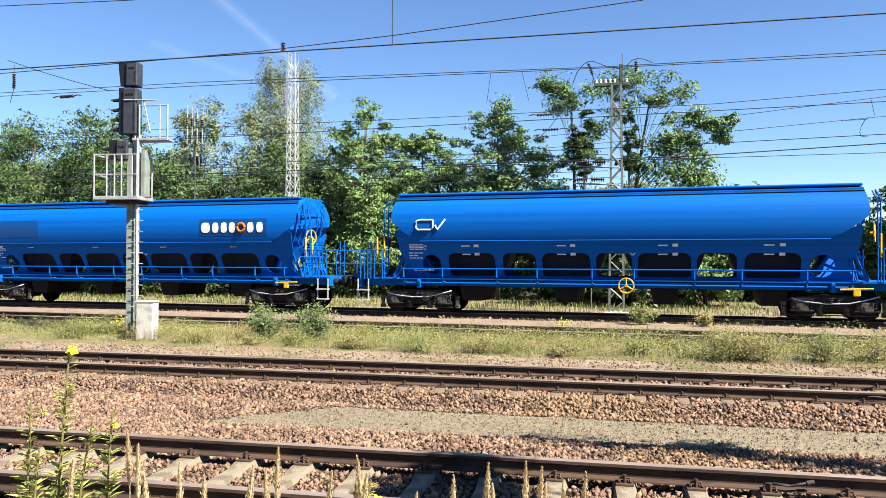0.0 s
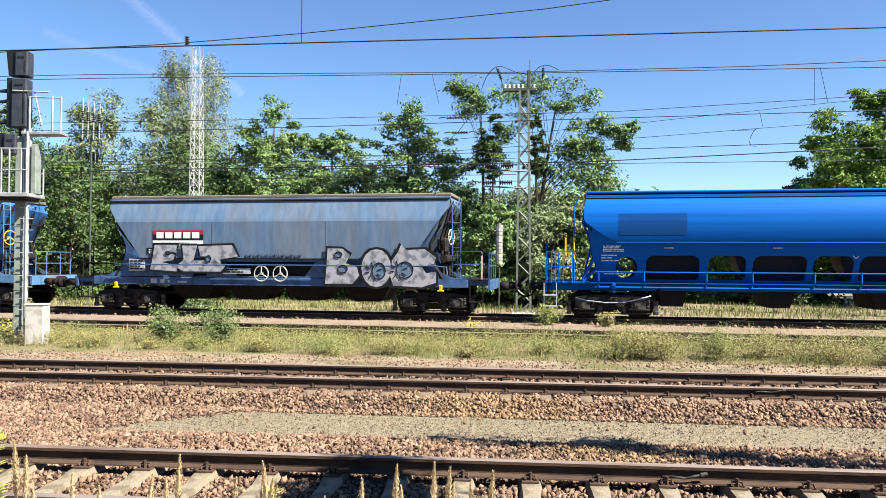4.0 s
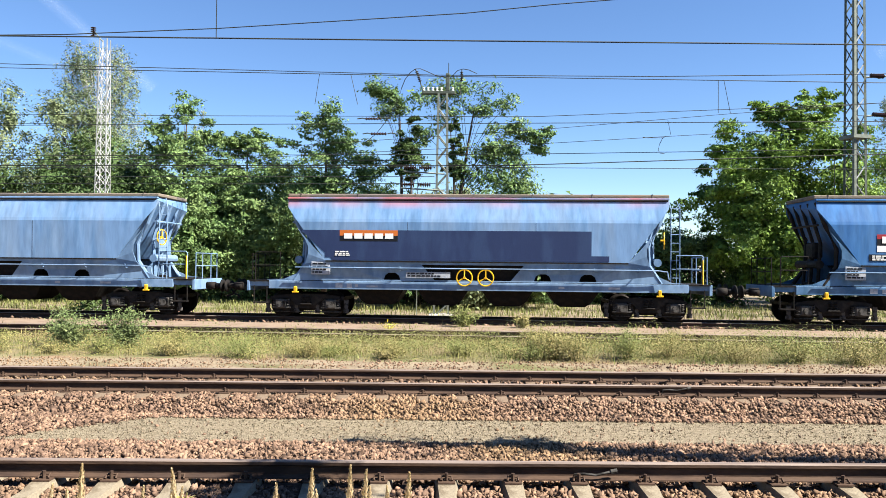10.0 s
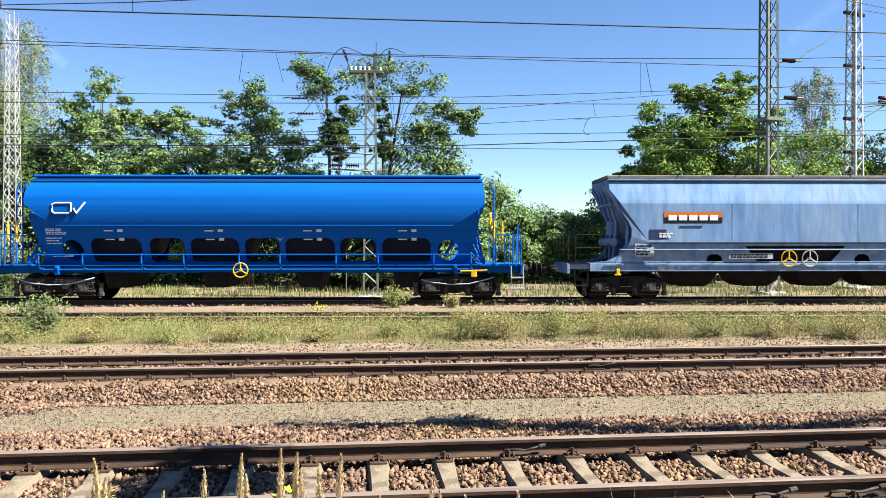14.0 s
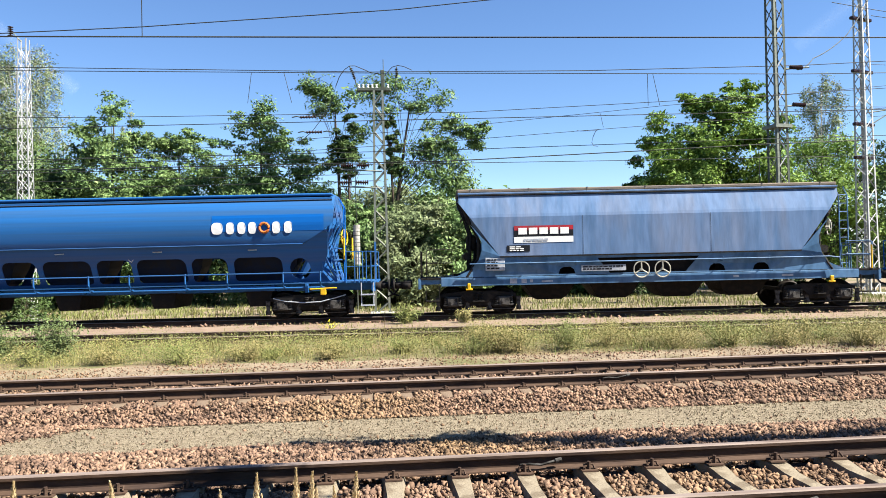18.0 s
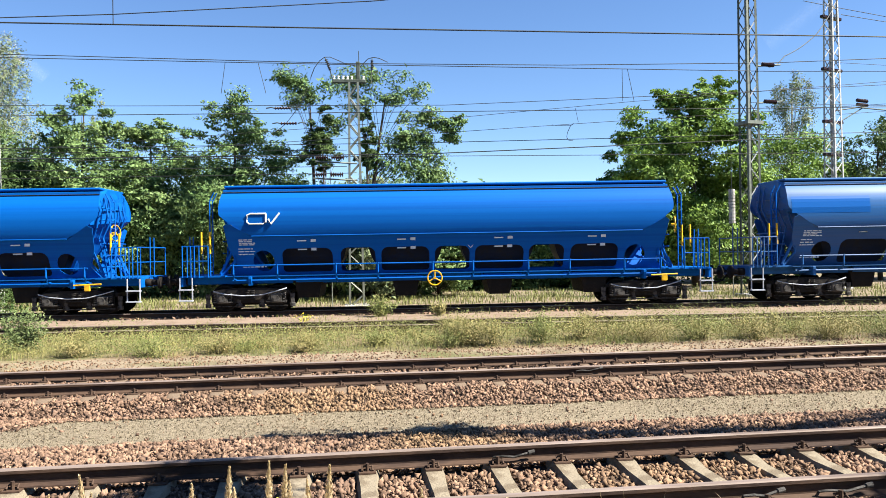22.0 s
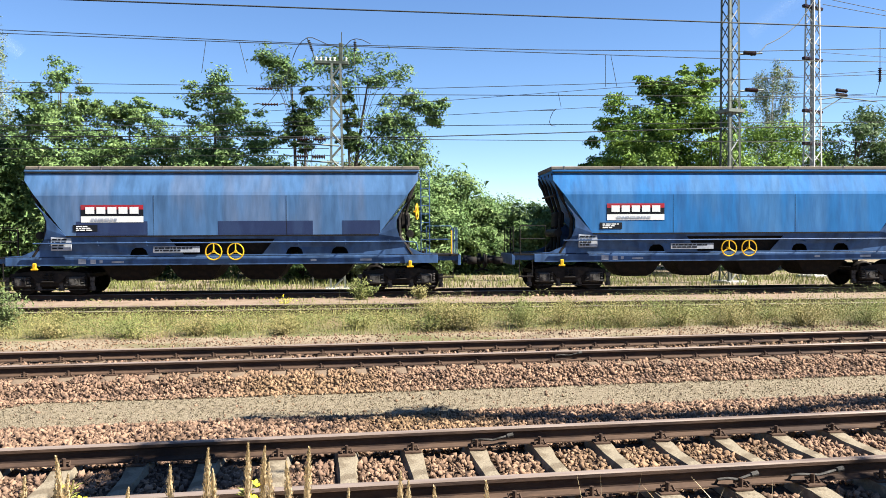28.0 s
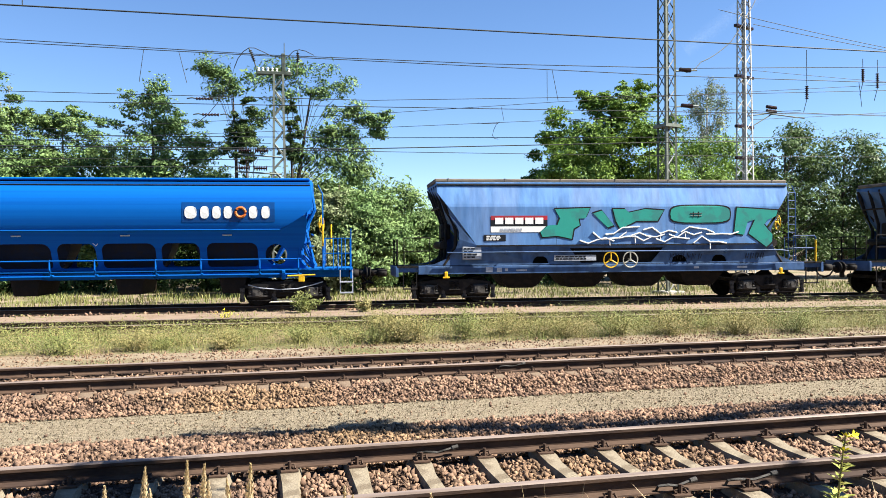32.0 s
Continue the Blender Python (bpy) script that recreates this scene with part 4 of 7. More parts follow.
def wagon_angular(c, paint, label, wheels="yellow", red_top=False, style="panel", dark_patch=(), dark_shape=(), graffiti=None, lower=None):
    """A weathered hopper wagon with sloping flat sides and a grimy roof, on two bogies."""
    w = new("hopper_wagon")
    w.scale.x = B_LENGTH
    tagged(w, label, "freight wagon", "wagons of the train")
    rng = random.Random(int(-c * 10) + 3)
    low = lower or paint
    piece("body", shared("b_body", b_body), paint, w)
    piece("skirt", shared("b_skirt", b_skirt), low, w)
    piece("skirt", shared("b_skirt_far", b_skirt_far), low, w)

    def roof(bm):
        box(bm, -6.68, 6.68, -1.2, 1.2, 4.15, 4.28, 0.03)
    piece("roof_cover", shared("b_roof", roof), "roof_grime", w)
    for k in range(7):
        piece("roof_rib", shared("b_roof_rib", lambda bm: box(bm, -0.015, 0.015, -1.21, 1.21, 4.15, 4.29)), "roof_grime", w, at=(-6.2 + k * 2.05, 0, 0))

    def eave(bm):
        box(bm, -6.66, 6.66, -1.3, -1.16, 4.09, 4.15, 0.01)
        box(bm, -6.66, 6.66, 1.16, 1.3, 4.09, 4.15, 0.01)
    piece("eave", shared("b_eave", eave), "b_pale_red" if red_top else paint, w)

    def eave_seal(bm):
        tube(bm, [(-6.6, -1.295, 4.06), (6.6, -1.295, 4.06)], 0.022, 6)
    piece("roof_seal", shared("b_seal", eave_seal), "dark_under", w)

    def seams(bm):
        for x in (-2.35, 2.1):
            loft(bm, [[(x, -1.478, 3.3), (x + 0.012, -1.478, 3.3)], [(x, -1.458, 1.99), (x + 0.012, -1.458, 1.99)]], close=False)
        box(bm, -5.25, 5.25, -1.472, -1.36, 1.94, 1.985)
    piece("panel_seams", shared("b_seams", seams), "dark_under", w)

    for turn in (0, 180):
        piece("solebar", shared("b_solebar", lambda bm: box(bm, -7.3, 7.3, 1.24, 1.32, 1.0, 1.28, 0.01)), low, w, at=pose(0, 0, 0, 0, 0, turn))
        piece("inner_beam", shared("b_inner", lambda bm: box(bm, -8.05, 8.05, 1.0, 1.24, 1.08, 1.26)), low, w, at=pose(0, 0, 0, 0, 0, turn))
        piece("headstock", shared("b_headstock", lambda bm: box(bm, 8.0, 8.1, -1.3, 1.3, 0.92, 1.28, 0.01)), low, w, at=pose(0, 0, 0, 0, 0, turn))

    def rope_bar(bm):
        tube(bm, [(-6.3, -1.5, 1.74), (6.2, -1.5, 1.74), (6.55, -1.48, 1.7), (6.6, -1.48, 1.45)], 0.024, 6)
        for x in (-5.8, -4.2, -2.6, 2.5, 4.1, 5.6):
            tube(bm, [(x, -1.32, 1.66), (x, -1.48, 1.68), (x, -1.5, 1.8)], 0.022, 5)
    piece("handrail", shared("b_rope_bar", rope_bar), low, w)

    def funnel(bm):
        loft(bm, [[(sx * a, sy * b, z) for sx, sy in ((-1, -1), (1, -1), (1, 1), (-1, 1))] for a, b, z in ((1.12, 1.15, 2.0), (1.0, 0.9, 1.15), (0.84, 0.8, 0.9), (0.64, 0.7, 0.6), (0.44, 0.6, 0.46))])
    for x in (-3.45, -1.15, 1.15, 3.45):
        piece("hopper", shared("b_funnel", funnel), "dark_under", w, at=(x, 0, 0))
    piece("recess_panel", shared("b_recess", lambda bm: extrude_y(bm, [(-1.95, 1.92), (1.8, 1.92), (1.35, 1.3), (-1.5, 1.3)], -1.2, -1.17)), "dark_under", w)
    for k, x in enumerate((-0.35, 0.385)):
        piece("handwheel", handwheel_mesh(0.27), wheels if not (k and rng.random() < 0.4) else "pale_wheel", w, at=(x, -1.5, 1.44))
    for x in (-0.45, 0.3) if c == -55.0 else ():
        piece("discharge_lever", shared("b_lever", lambda bm: tube(bm, [(0, -1.36, 1.1), (0.02, -1.4, 0.82)], 0.018, 6)), wheels, w, at=(x, 0, 0))

    def bulk(bm):
        loft(bm, [[(6.5, -1.2, 4.1), (6.5, 1.2, 4.1), (5.95, 1.4, 3.0), (5.15, 1.2, 1.9), (5.15, -1.2, 1.9), (5.95, -1.4, 3.0)], [(6.4, -1.2, 4.1), (6.4, 1.2, 4.1), (5.8, 1.4, 3.0), (5.0, 1.2, 1.9), (5.0, -1.2, 1.9), (5.8, -1.4, 3.0)]])
    def end_posts(bm):
        for sy in (-1, 1):
            tube(bm, [(6.62, sy * 1.2, 4.05), (6.3, sy * 1.25, 3.2), (5.95, sy * 1.25, 2.5), (5.98, sy * 1.25, 1.9), (6.4, sy * 1.25, 1.3)], 0.07, 7)
        for y in (-0.6, 0.0, 0.6):
            tube(bm, [(6.62, y, 4.05), (6.2, y, 2.7), (6.3, y, 1.3)], 0.06, 6)
        box(bm, 6.0, 6.35, -0.35, 0.3, 2.2, 2.75, 0.06)
        tube(bm, [(6.35, -0.9, 2.0), (6.35, 0.9, 2.0)], 0.14, 10)
        tube(bm, [(6.5, -1.1, 3.3), (6.5, 1.1, 3.3)], 0.04, 6)
    def deck(bm):
        box(bm, 5.8, 8.05, -1.3, 1.3, 1.24, 1.29)
        for x in (6.1, 6.6):
            box(bm, x, x + 0.25, -1.1, -0.7, 1.29, 1.42, 0.02)
    def ladder(bm):
        for x in (6.72, 7.02):
            tube(bm, [(x, -1.22, 1.28), (x, -1.22, 3.8), (x - 0.1, -1.15, 4.1)], 0.02, 6)
        for k in range(9):
            tube(bm, [(6.72, -1.22, 1.5 + 0.29 * k), (7.02, -1.22, 1.5 + 0.29 * k)], 0.013, 5)
    def foot(bm):
        box(bm, 7.35, 7.85, -1.42, -1.2, 0.5, 0.54)
        for x in (7.37, 7.83):
            box(bm, x - 0.015, x + 0.015, -1.33, -1.29, 0.5, 1.1)
    for turn in (0, 1):
        def both(key, fn):
            if turn:
                return shared(key + "_m", lambda bm: (fn(bm), [setattr(v.co, "x", -v.co.x) for v in bm.verts]))
            return shared(key, fn)
        # bulkhead and most end frames coloured near black for the shade in there
        piece("end_bulkhead", both("b_bulk", bulk), "dark_under", w)
        piece("end_frame", both("b_end_posts", end_posts), low if paint.startswith("b_pale") else "bogie", w)
        piece("platform", both("b_deck", deck), "dark_under", w)
        for k, pts in enumerate(B_RAILING):
            # left-end railings get the near-black, right-end ones the lower side's colour
            piece("railing_bar", both("b_railing_%d" % k, lambda bm: tube(bm, pts, 0.02, 6)), "dark_under" if turn else low, w)
        if not turn:
            piece("ladder", both("b_ladder", ladder), low, w)
            piece("end_handwheel", handwheel_mesh(0.27), wheels, w, at=pose(6.6, -0.75, 2.75, 0, 0, 78))
            piece("grab_pole", shared("b_pole", lambda bm: tube(bm, [(7.78, -1.3, 1.3), (7.78, -1.3, 2.1)], 0.03, 6)), "yellow", w)
        piece("step", both("b_foot", foot), "dark_under", w)
        sx = -1 if turn else 1
        piece("coupling_lever", shared("b_hook", lambda bm: (box(bm, -0.06, 0.06, -0.04, 0.04, -0.12, 0.09, 0.02), box(bm, -0.12, 0.12, -0.04, 0.04, -0.14, -0.08, 0.02))), "yellow", w, at=(sx * 6.33, -1.36, 1.0))
    for x in (-6.0, 6.0):
        bogie(w, x, "B")
    buffers(w, 9.0)

    def panel(x0, x1, z0, z1, mat, name, lift=0.006, lab=""):
        b2 = bmesh.new()
        zs = sorted({z0, z1} | {z for z in (3.3, 3.4) if z0 < z < z1})
        loft(b2, [[(x, -b_side_y(z) - lift, z) for x in (x0, x1)] for z in zs], close=False)
        return part(name, b2, mat, w, lab)

    def letters(x0, x1, z0, z1, n, lift=0.02):
        """Plain block shapes in a row, one for each sign of the wordmark."""
        step_x = (x1 - x0) / n
        for k in range(n):
            xa, xb = x0 + k * step_x + 0.035, x0 + (k + 1) * step_x - 0.035
            ya, yb = -b_side_y(z0) - lift, -b_side_y(z1) - lift
            b3 = bmesh.new()
            b3.faces.new([b3.verts.new(v) for v in ((xa, ya, z0), (xb, ya, z0), (xb, yb, z1), (xa, yb, z1))])
            part("logo_block", b3, "white_mark", w, "plain white logo block")
    for x0, x1, z0, z1 in dark_patch:
        panel(x0, x1, z0, z1, "blue_patch_dark", "repainted_panel", 0.005, "darker repainted panel")
    if dark_shape:
        spray(w, b_side_y, [dark_shape], "blue_patch_dark", "repainted_panel", 0.008, "large dark blue repainted panel")
    lx = -4.74
    if style == "panel":
        panel(lx, lx + 2.06, 2.84, 2.99, "red_mark", "logo_top", 0.01)
        panel(lx, lx + 2.06, 2.62, 2.84, "black_mark", "logo_middle", 0.01)
        panel(lx, lx + 2.06, 2.42, 2.62, "white_mark", "logo_bottom", 0.01)
        b2 = bmesh.new()
        letters(lx + 0.12, lx + 1.94, 2.7, 2.92, 5)
        bars(b2, small_print(lx + 0.35, 2.48, 1, 1.3, rng, 0.07), -b_side_y(2.5) - 0.016)
        part("small_print", b2, "grey_mark", w)
    else:
        panel(lx, lx + 2.05, 2.83, 3.02, "orange_mark", "logo_top", 0.01, "faded orange logo panel")
        panel(lx, lx + 2.05, 2.64, 2.83, "black_mark", "logo_bottom", 0.01)
        letters(lx + 0.12, lx + 1.93, 2.73, 2.91, 5)
        panel(-4.2, -3.4, 2.48, 2.55, "blue_patch_dark", "painted_bar", 0.01)
        panel(-5.25, -4.65, 2.1, 2.42, "blue_patch_dark", "notice_panel", 0.01)
    panel(-5.0, -4.2, 2.12, 2.34, "black_mark", "notice_panel", 0.01) if style == "panel" else None
    b2 = bmesh.new()
    bars(b2, small_print(-4.9, 2.27, 3, 0.6, rng, 0.035, 0.025), -b_side_y(2.2) - 0.016)
    part("notice_print", b2, "white_mark", w)
    b2 = bmesh.new()
    box(b2, -5.75, -5.08, -1.44, -1.4, 1.5, 1.94, 0.01)
    part("data_plate", b2, "grey_mark", w, "pale data plate with small dark lettering")
    b2 = bmesh.new()
    bars(b2, small_print(-5.7, 1.84, 4, 0.55, rng, 0.05, 0.045), -1.445)
    part("plate_print", b2, "black_mark", w)
    b2 = bmesh.new()
    box(b2, -2.4, -0.85, -1.36, -1.33, 1.42, 1.62)
    part("load_table", b2, "grey_mark", w, "long pale load table")
    b2 = bmesh.new()
    bars(b2, small_print(-2.35, 1.54, 2, 1.4, rng, 0.05, 0.03), -1.362)
    part("table_print", b2, "black_mark", w)
    b2 = bmesh.new()
    bars(b2, [(-4.9, 1.06, 0.25, 0.16), (-4.5, 1.06, 0.18, 0.14), (-4.2, 1.08, 0.1, 0.1), (-3.8, 1.08, 0.4, 0.06), (4.6, 1.1, 0.4, 0.07), (2.9, 1.1, 0.2, 0.07), (-5.0, 1.8, 0.28, 0.12)], -1.322)
    tagged(part("stencil_lettering", b2, "grey_mark", w), kind="stuff")
    if graffiti:
        graffiti(w, b_side_y, rng)
    return w


def spray(w, side_y, shapes, mat, name, lift, label):
    for pts in shapes:
        bm = bmesh.new()
        bm.faces.new([bm.verts.new((x, -side_y(z) - lift, z)) for x, z in pts])
        part(name, bm, mat, w, label)


def grow(pts, d):
    cx, cz = sum(p[0] for p in pts) / len(pts), sum(p[1] for p in pts) / len(pts)
    return [(x + d * (1 if x > cx else -1) * min(1, abs(x - cx) * 6), z + d * (1 if z > cz else -1) * min(1, abs(z - cz) * 6)) for x, z in pts]


def oval(cx, cz, rx, rz, n=16, power=1.0):
    return [(cx + rx * math.copysign(abs(math.cos(a)) ** power, math.cos(a)), cz + rz * math.copysign(abs(math.sin(a)) ** power, math.sin(a))) for a in [2 * math.pi * k / n for k in range(n)]]


def silver_graffiti(w, side_y, rng):
    low = lambda z: 1.42
    angular = (
        [(-4.64, 2.46), (-3.69, 2.46), (-3.78, 2.13), (-4.10, 2.1), (-3.78, 1.99), (-3.88, 1.74), (-4.36, 1.66), (-3.96, 1.55), (-3.65, 1.49), (-3.73, 1.22), (-4.81, 1.31), (-4.70, 1.93)],
        [(-3.51, 2.43), (-2.90, 2.43), (-3.04, 1.74), (-2.20, 1.74), (-1.76, 1.49), (-1.94, 1.23), (-3.44, 1.23), (-3.78, 1.44), (-3.44, 1.77)],
        [(-2.86, 2.4), (-1.51, 2.46), (-1.26, 1.93), (-1.96, 1.8), (-1.96, 1.6), (-2.42, 1.6), (-2.36, 1.93), (-2.76, 1.93)],
        [(2.20, 2.35), (2.76, 2.33), (3.05, 2.1), (2.88, 1.82), (3.30, 1.69), (3.39, 1.39), (3.14, 1.1), (2.11, 1.1), (2.16, 1.71)],
        [(4.53, 1.39), (4.60, 1.93), (4.81, 2.21), (4.93, 2.48), (5.12, 2.29), (5.78, 2.32), (6.19, 2.04), (6.12, 1.82), (5.67, 1.71), (5.84, 1.49), (6.19, 1.55), (6.20, 1.17), (5.67, 1.01), (4.64, 1.06)],
    )
    angular = [[(px, 2.44 - (2.44 - pz) * 0.78) for px, pz in a] if a[0][0] < 0 else a for a in angular]
    shapes = [list(a) for a in angular] + [oval(4.02, 1.66, 0.55, 0.66)]
    spray(w, low, [grow(a, 0.075) for a in shapes], "black_spray", "graffiti_outline", 0.09, "black sprayed outlines")
    spray(w, low, shapes, "silver_spray", "graffiti_fill", 0.094, "plump silver sprayed shapes")
    holes = [oval(4.12, 1.56, 0.24, 0.28), oval(5.07, 1.6, 0.3, 0.28), oval(2.61, 2.12, 0.13, 0.1), oval(2.78, 1.62, 0.17, 0.13), oval(-2.44, 1.96, 0.1, 0.11, 10), oval(-4.09, 2.16, 0.12, 0.05, 10)]
    spray(w, low, holes, "b_grey", "graffiti_gap", 0.098, "bare side showing inside the sprayed shapes")
    bm = bmesh.new()
    for hole in holes:
        tube(bm, [(px, -low(pz) - 0.1, pz) for px, pz in hole + hole[:1]], 0.022, 5)
    for cx, cz in ((3.92, 1.56), (4.84, 1.6)):
        for k in range(8):
            a = math.radians(45 * k + 12)
            tube(bm, [(cx + r * math.cos(a), -1.525, cz + r * math.sin(a)) for r in (0.16, 0.32)], 0.016, 5)
    for k in range(14):
        x = -1.0 + 0.16 * k
        tube(bm, [(x + dx, -1.47, z) for dx, z in ((0, 1.98), (0.03, 2.12), (0.08, 2.0 + 0.1 * (k % 2)), (0.12, 2.1))], 0.012, 5)
    part("graffiti_lines", bm, "black_spray", w)


def teal_graffiti(w, side_y, rng):
    angular = (
        [(-2.41, 3.21), (-1.11, 3.25), (-1.27, 2.9), (-1.54, 2.88), (-1.49, 2.65), (-1.72, 2.54), (-1.79, 2.18), (-2.31, 2.29), (-2.86, 2.25), (-2.95, 2.44), (-2.66, 2.65), (-2.31, 2.67), (-2.22, 2.9)],
        [(-0.99, 3.06), (-0.66, 3.16), (-0.22, 2.65), (-0.45, 2.57)],
        [(-0.25, 3.21), (0.22, 3.21), (0.37, 3.09), (0.95, 3.21), (1.68, 3.16), (1.43, 2.8), (0.64, 2.8), (0.03, 2.52), (-0.14, 2.8)],
        [(4.52, 3.26), (6.13, 3.16), (6.08, 2.96), (5.73, 2.82), (5.59, 2.65), (5.93, 2.29), (5.91, 2.03), (5.68, 1.85), (5.38, 2.06), (4.98, 2.34), (5.23, 2.83), (4.94, 2.75), (4.80, 2.29), (4.41, 2.34)],
    )
    shapes = [list(a) for a in angular] + [oval(3.09, 3.03, 1.16, 0.3, 20, 0.55)]
    spray(w, side_y, [grow(a, 0.045) for a in shapes], "black_spray", "graffiti_outline", 0.012, "thin dark outlines")
    spray(w, side_y, shapes, "teal", "graffiti_fill", 0.018, "angular teal sprayed shapes")
    bm = bmesh.new()
    for dx in (-0.1, 0.1):
        tube(bm, [(2.92 + dx, -side_y(z) - 0.022, z) for z in (2.92, 3.12)], 0.014, 5)
    for z in (2.97, 3.06):
        tube(bm, [(2.92 + dx, -side_y(z) - 0.022, z) for dx in (-0.22, 0.22)], 0.014, 5)
    part("graffiti_lines", bm, "black_spray", w)
    bm = bmesh.new()
    for k in range(11):
        x, z = -1.5 + 0.48 * k, 2.12 + 0.17 * (k % 3)
        pts = [(x + 0.32 * i, z + rng.choice((-0.1, 0.0, 0.1)) + 0.04 * rng.uniform(-1, 1)) for i in range(5)]
        tube(bm, [(a, -side_y(max(1.99, b)) - 0.024, b) for a, b in pts], 0.026, 5)
        if k % 2:
            a, b = pts[2]
            tube(bm, [(a, -side_y(max(1.99, b - d)) - 0.024, b - d) for d in (0.0, 0.12, 0.24)], 0.018, 5)
    part("graffiti_splashes", bm, "white_mark", w, "white splashed lines")
    bm = bmesh.new()
    for x in (1.95, 2.15, 2.35, 2.6, 2.8, 3.05, 4.9, 5.1, 5.3, 5.5):
        tube(bm, [(x + dx, -1.36, z) for dx, z in ((0, 1.42), (0.04, 1.64), (0.1, 1.46), (0.15, 1.62))], 0.016, 5)
    part("graffiti_tags", bm, "black_spray", w)


def nacre(name, a, b, c, streak):
    return material(name, a, 0.55, second=b, scale=1.9, share=0.55, third=c, third_scale=0.9, grain=0.16, grain_scale=5, stretch=(1.1, 0.9, 0.22 if streak else 0.6), bump=0.9, bump_scale=1.3)


M["b_blue"] = nacre("weathered_mid_blue", (0.03, 0.125, 0.32), (0.026, 0.1, 0.265), (0.058, 0.145, 0.3), True)
M["b_pale"] = nacre("faded_pale_blue", (0.135, 0.235, 0.4), (0.095, 0.185, 0.33), (0.17, 0.255, 0.385), True)
M["b_grey"] = nacre("dusty_grey_blue", (0.1, 0.148, 0.22), (0.075, 0.132, 0.218), (0.12, 0.145, 0.185), True)
M["b_pale_red"] = nacre("faded_pale_blue_with_red_remains", (0.135, 0.235, 0.4), (0.095, 0.185, 0.33), (0.17, 0.255, 0.385), True)


def red_remains(m):
    """Remains of an older red coat that show through in soft patches along the top edge."""
    n, ln = m.node_tree.nodes, m.node_tree.links
    sock = n["Principled BSDF"].inputs["Base Color"]
    old = sock.links[0].from_socket
    tc, sep = n.new("ShaderNodeTexCoord"), n.new("ShaderNodeSeparateXYZ")
    ln.new(tc.outputs["Object"], sep.inputs[0])
    edge = n.new("ShaderNodeMapRange")
    edge.inputs["From Min"].default_value, edge.inputs["From Max"].default_value = 3.72, 4.12
    ln.new(sep.outputs["Z"], edge.inputs["Value"])
    patch = n.new("ShaderNodeTexNoise")
    patch.inputs["Scale"].default_value, patch.inputs["Detail"].default_value = 0.7, 2.0
    ln.new(tc.outputs["Object"], patch.inputs["Vector"])
    level = n.new("ShaderNodeMapRange")
    level.inputs["From Min"].default_value, level.inputs["From Max"].default_value = 0.34, 0.7
    ln.new(patch.outputs["Fac"], level.inputs["Value"])
    both = n.new("ShaderNodeMath")
    both.operation = "MULTIPLY"
    ln.new(edge.outputs[0], both.inputs[0])
    ln.new(level.outputs[0], both.inputs[1])
    mix = n.new("ShaderNodeMix")
    mix.data_type = "RGBA"
    ln.new(both.outputs[0], mix.inputs["Factor"])
    ln.new(old, mix.inputs["A"])
    mix.inputs["B"].default_value = (0.46, 0.13, 0.115, 1)
    ln.new(mix.outputs["Result"], sock)


red_remains(M["b_pale_red"])
M["b_bright"] = nacre("brighter_weathered_blue", (0.018, 0.13, 0.34), (0.02, 0.105, 0.275), (0.048, 0.15, 0.32), True)
M["b_dusty"] = nacre("dusty_faded_blue", (0.1, 0.165, 0.29), (0.072, 0.135, 0.25), (0.135, 0.175, 0.265), True)
M["b_mid"] = nacre("faded_clear_blue", (0.085, 0.19, 0.39), (0.06, 0.145, 0.32), (0.12, 0.2, 0.37), True)
M["b_slate"] = nacre("dulled_slate_blue", (0.06, 0.135, 0.27), (0.045, 0.1, 0.2), (0.1, 0.15, 0.25), True)
M["b_low"] = nacre("grimy_slate_blue", (0.042, 0.09, 0.2), (0.028, 0.056, 0.12), (0.055, 0.105, 0.2), False)
M["b_low_light"] = nacre("pale_blue_lower_side", (0.15, 0.235, 0.36), (0.1, 0.17, 0.28), (0.17, 0.24, 0.34), False)
M["b_low_pale"] = nacre("slate_blue_lower_side", (0.07, 0.15, 0.27), (0.045, 0.105, 0.195), (0.095, 0.16, 0.25), False)

TRAIN = []


def add(c, w):
    TRAIN.append((c + (B_SHIFT if w.scale.x < 1 else 0.0), w))


LA = "long bright blue barrel-bodied hopper wagon with white stroke logo"
LW = "long blue barrel-bodied hopper wagon with white and orange logo"
add(19.2, wagon_round(19.2, "blue", "strokes", label=LA))
add(0.1, wagon_round(0.1, "blue", "strokes", 0.55, LA))
add(-19.0, wagon_round(-19.0, "blue", "rings", 0.55, LW))
add(-37.5, wagon_angular(-37.5, "b_grey", "dusty grey hopper wagon with silver graffiti along its side", "pale_wheel", graffiti=silver_graffiti, lower="b_low"))
add(-55.0, wagon_angular(-55.0, "b_blue", "weathered blue hopper wagon with red and black logo panel", lower="b_low_pale"))
add(-72.55, wagon_angular(-72.55, "b_pale_red", "pale blue hopper wagon with remains of red paint", red_top=True, style="faded", dark_shape=((-6.15, 3.02), (4.0, 3.02), (4.0, 2.2), (4.6, 2.2), (4.6, 2.0), (-4.98, 2.0)), lower="b_low_light"))
add(-90.05, wagon_angular(-90.05, "b_pale", "faded pale blue hopper wagon with orange logo panel", style="faded", lower="b_low_light"))
add(-108.4, wagon_round(-108.4, "blue", "strokes", -0.5, LA))
add(-126.7, wagon_angular(-126.7, "b_dusty", "dusty grey-blue hopper wagon with logo panel", "pale_wheel", lower="b_low_pale"))
add(-145.05, wagon_round(-145.05, "blue_aged", "rings", 0.55, "long dulled blue barrel-bodied hopper wagon with repainted patches"))
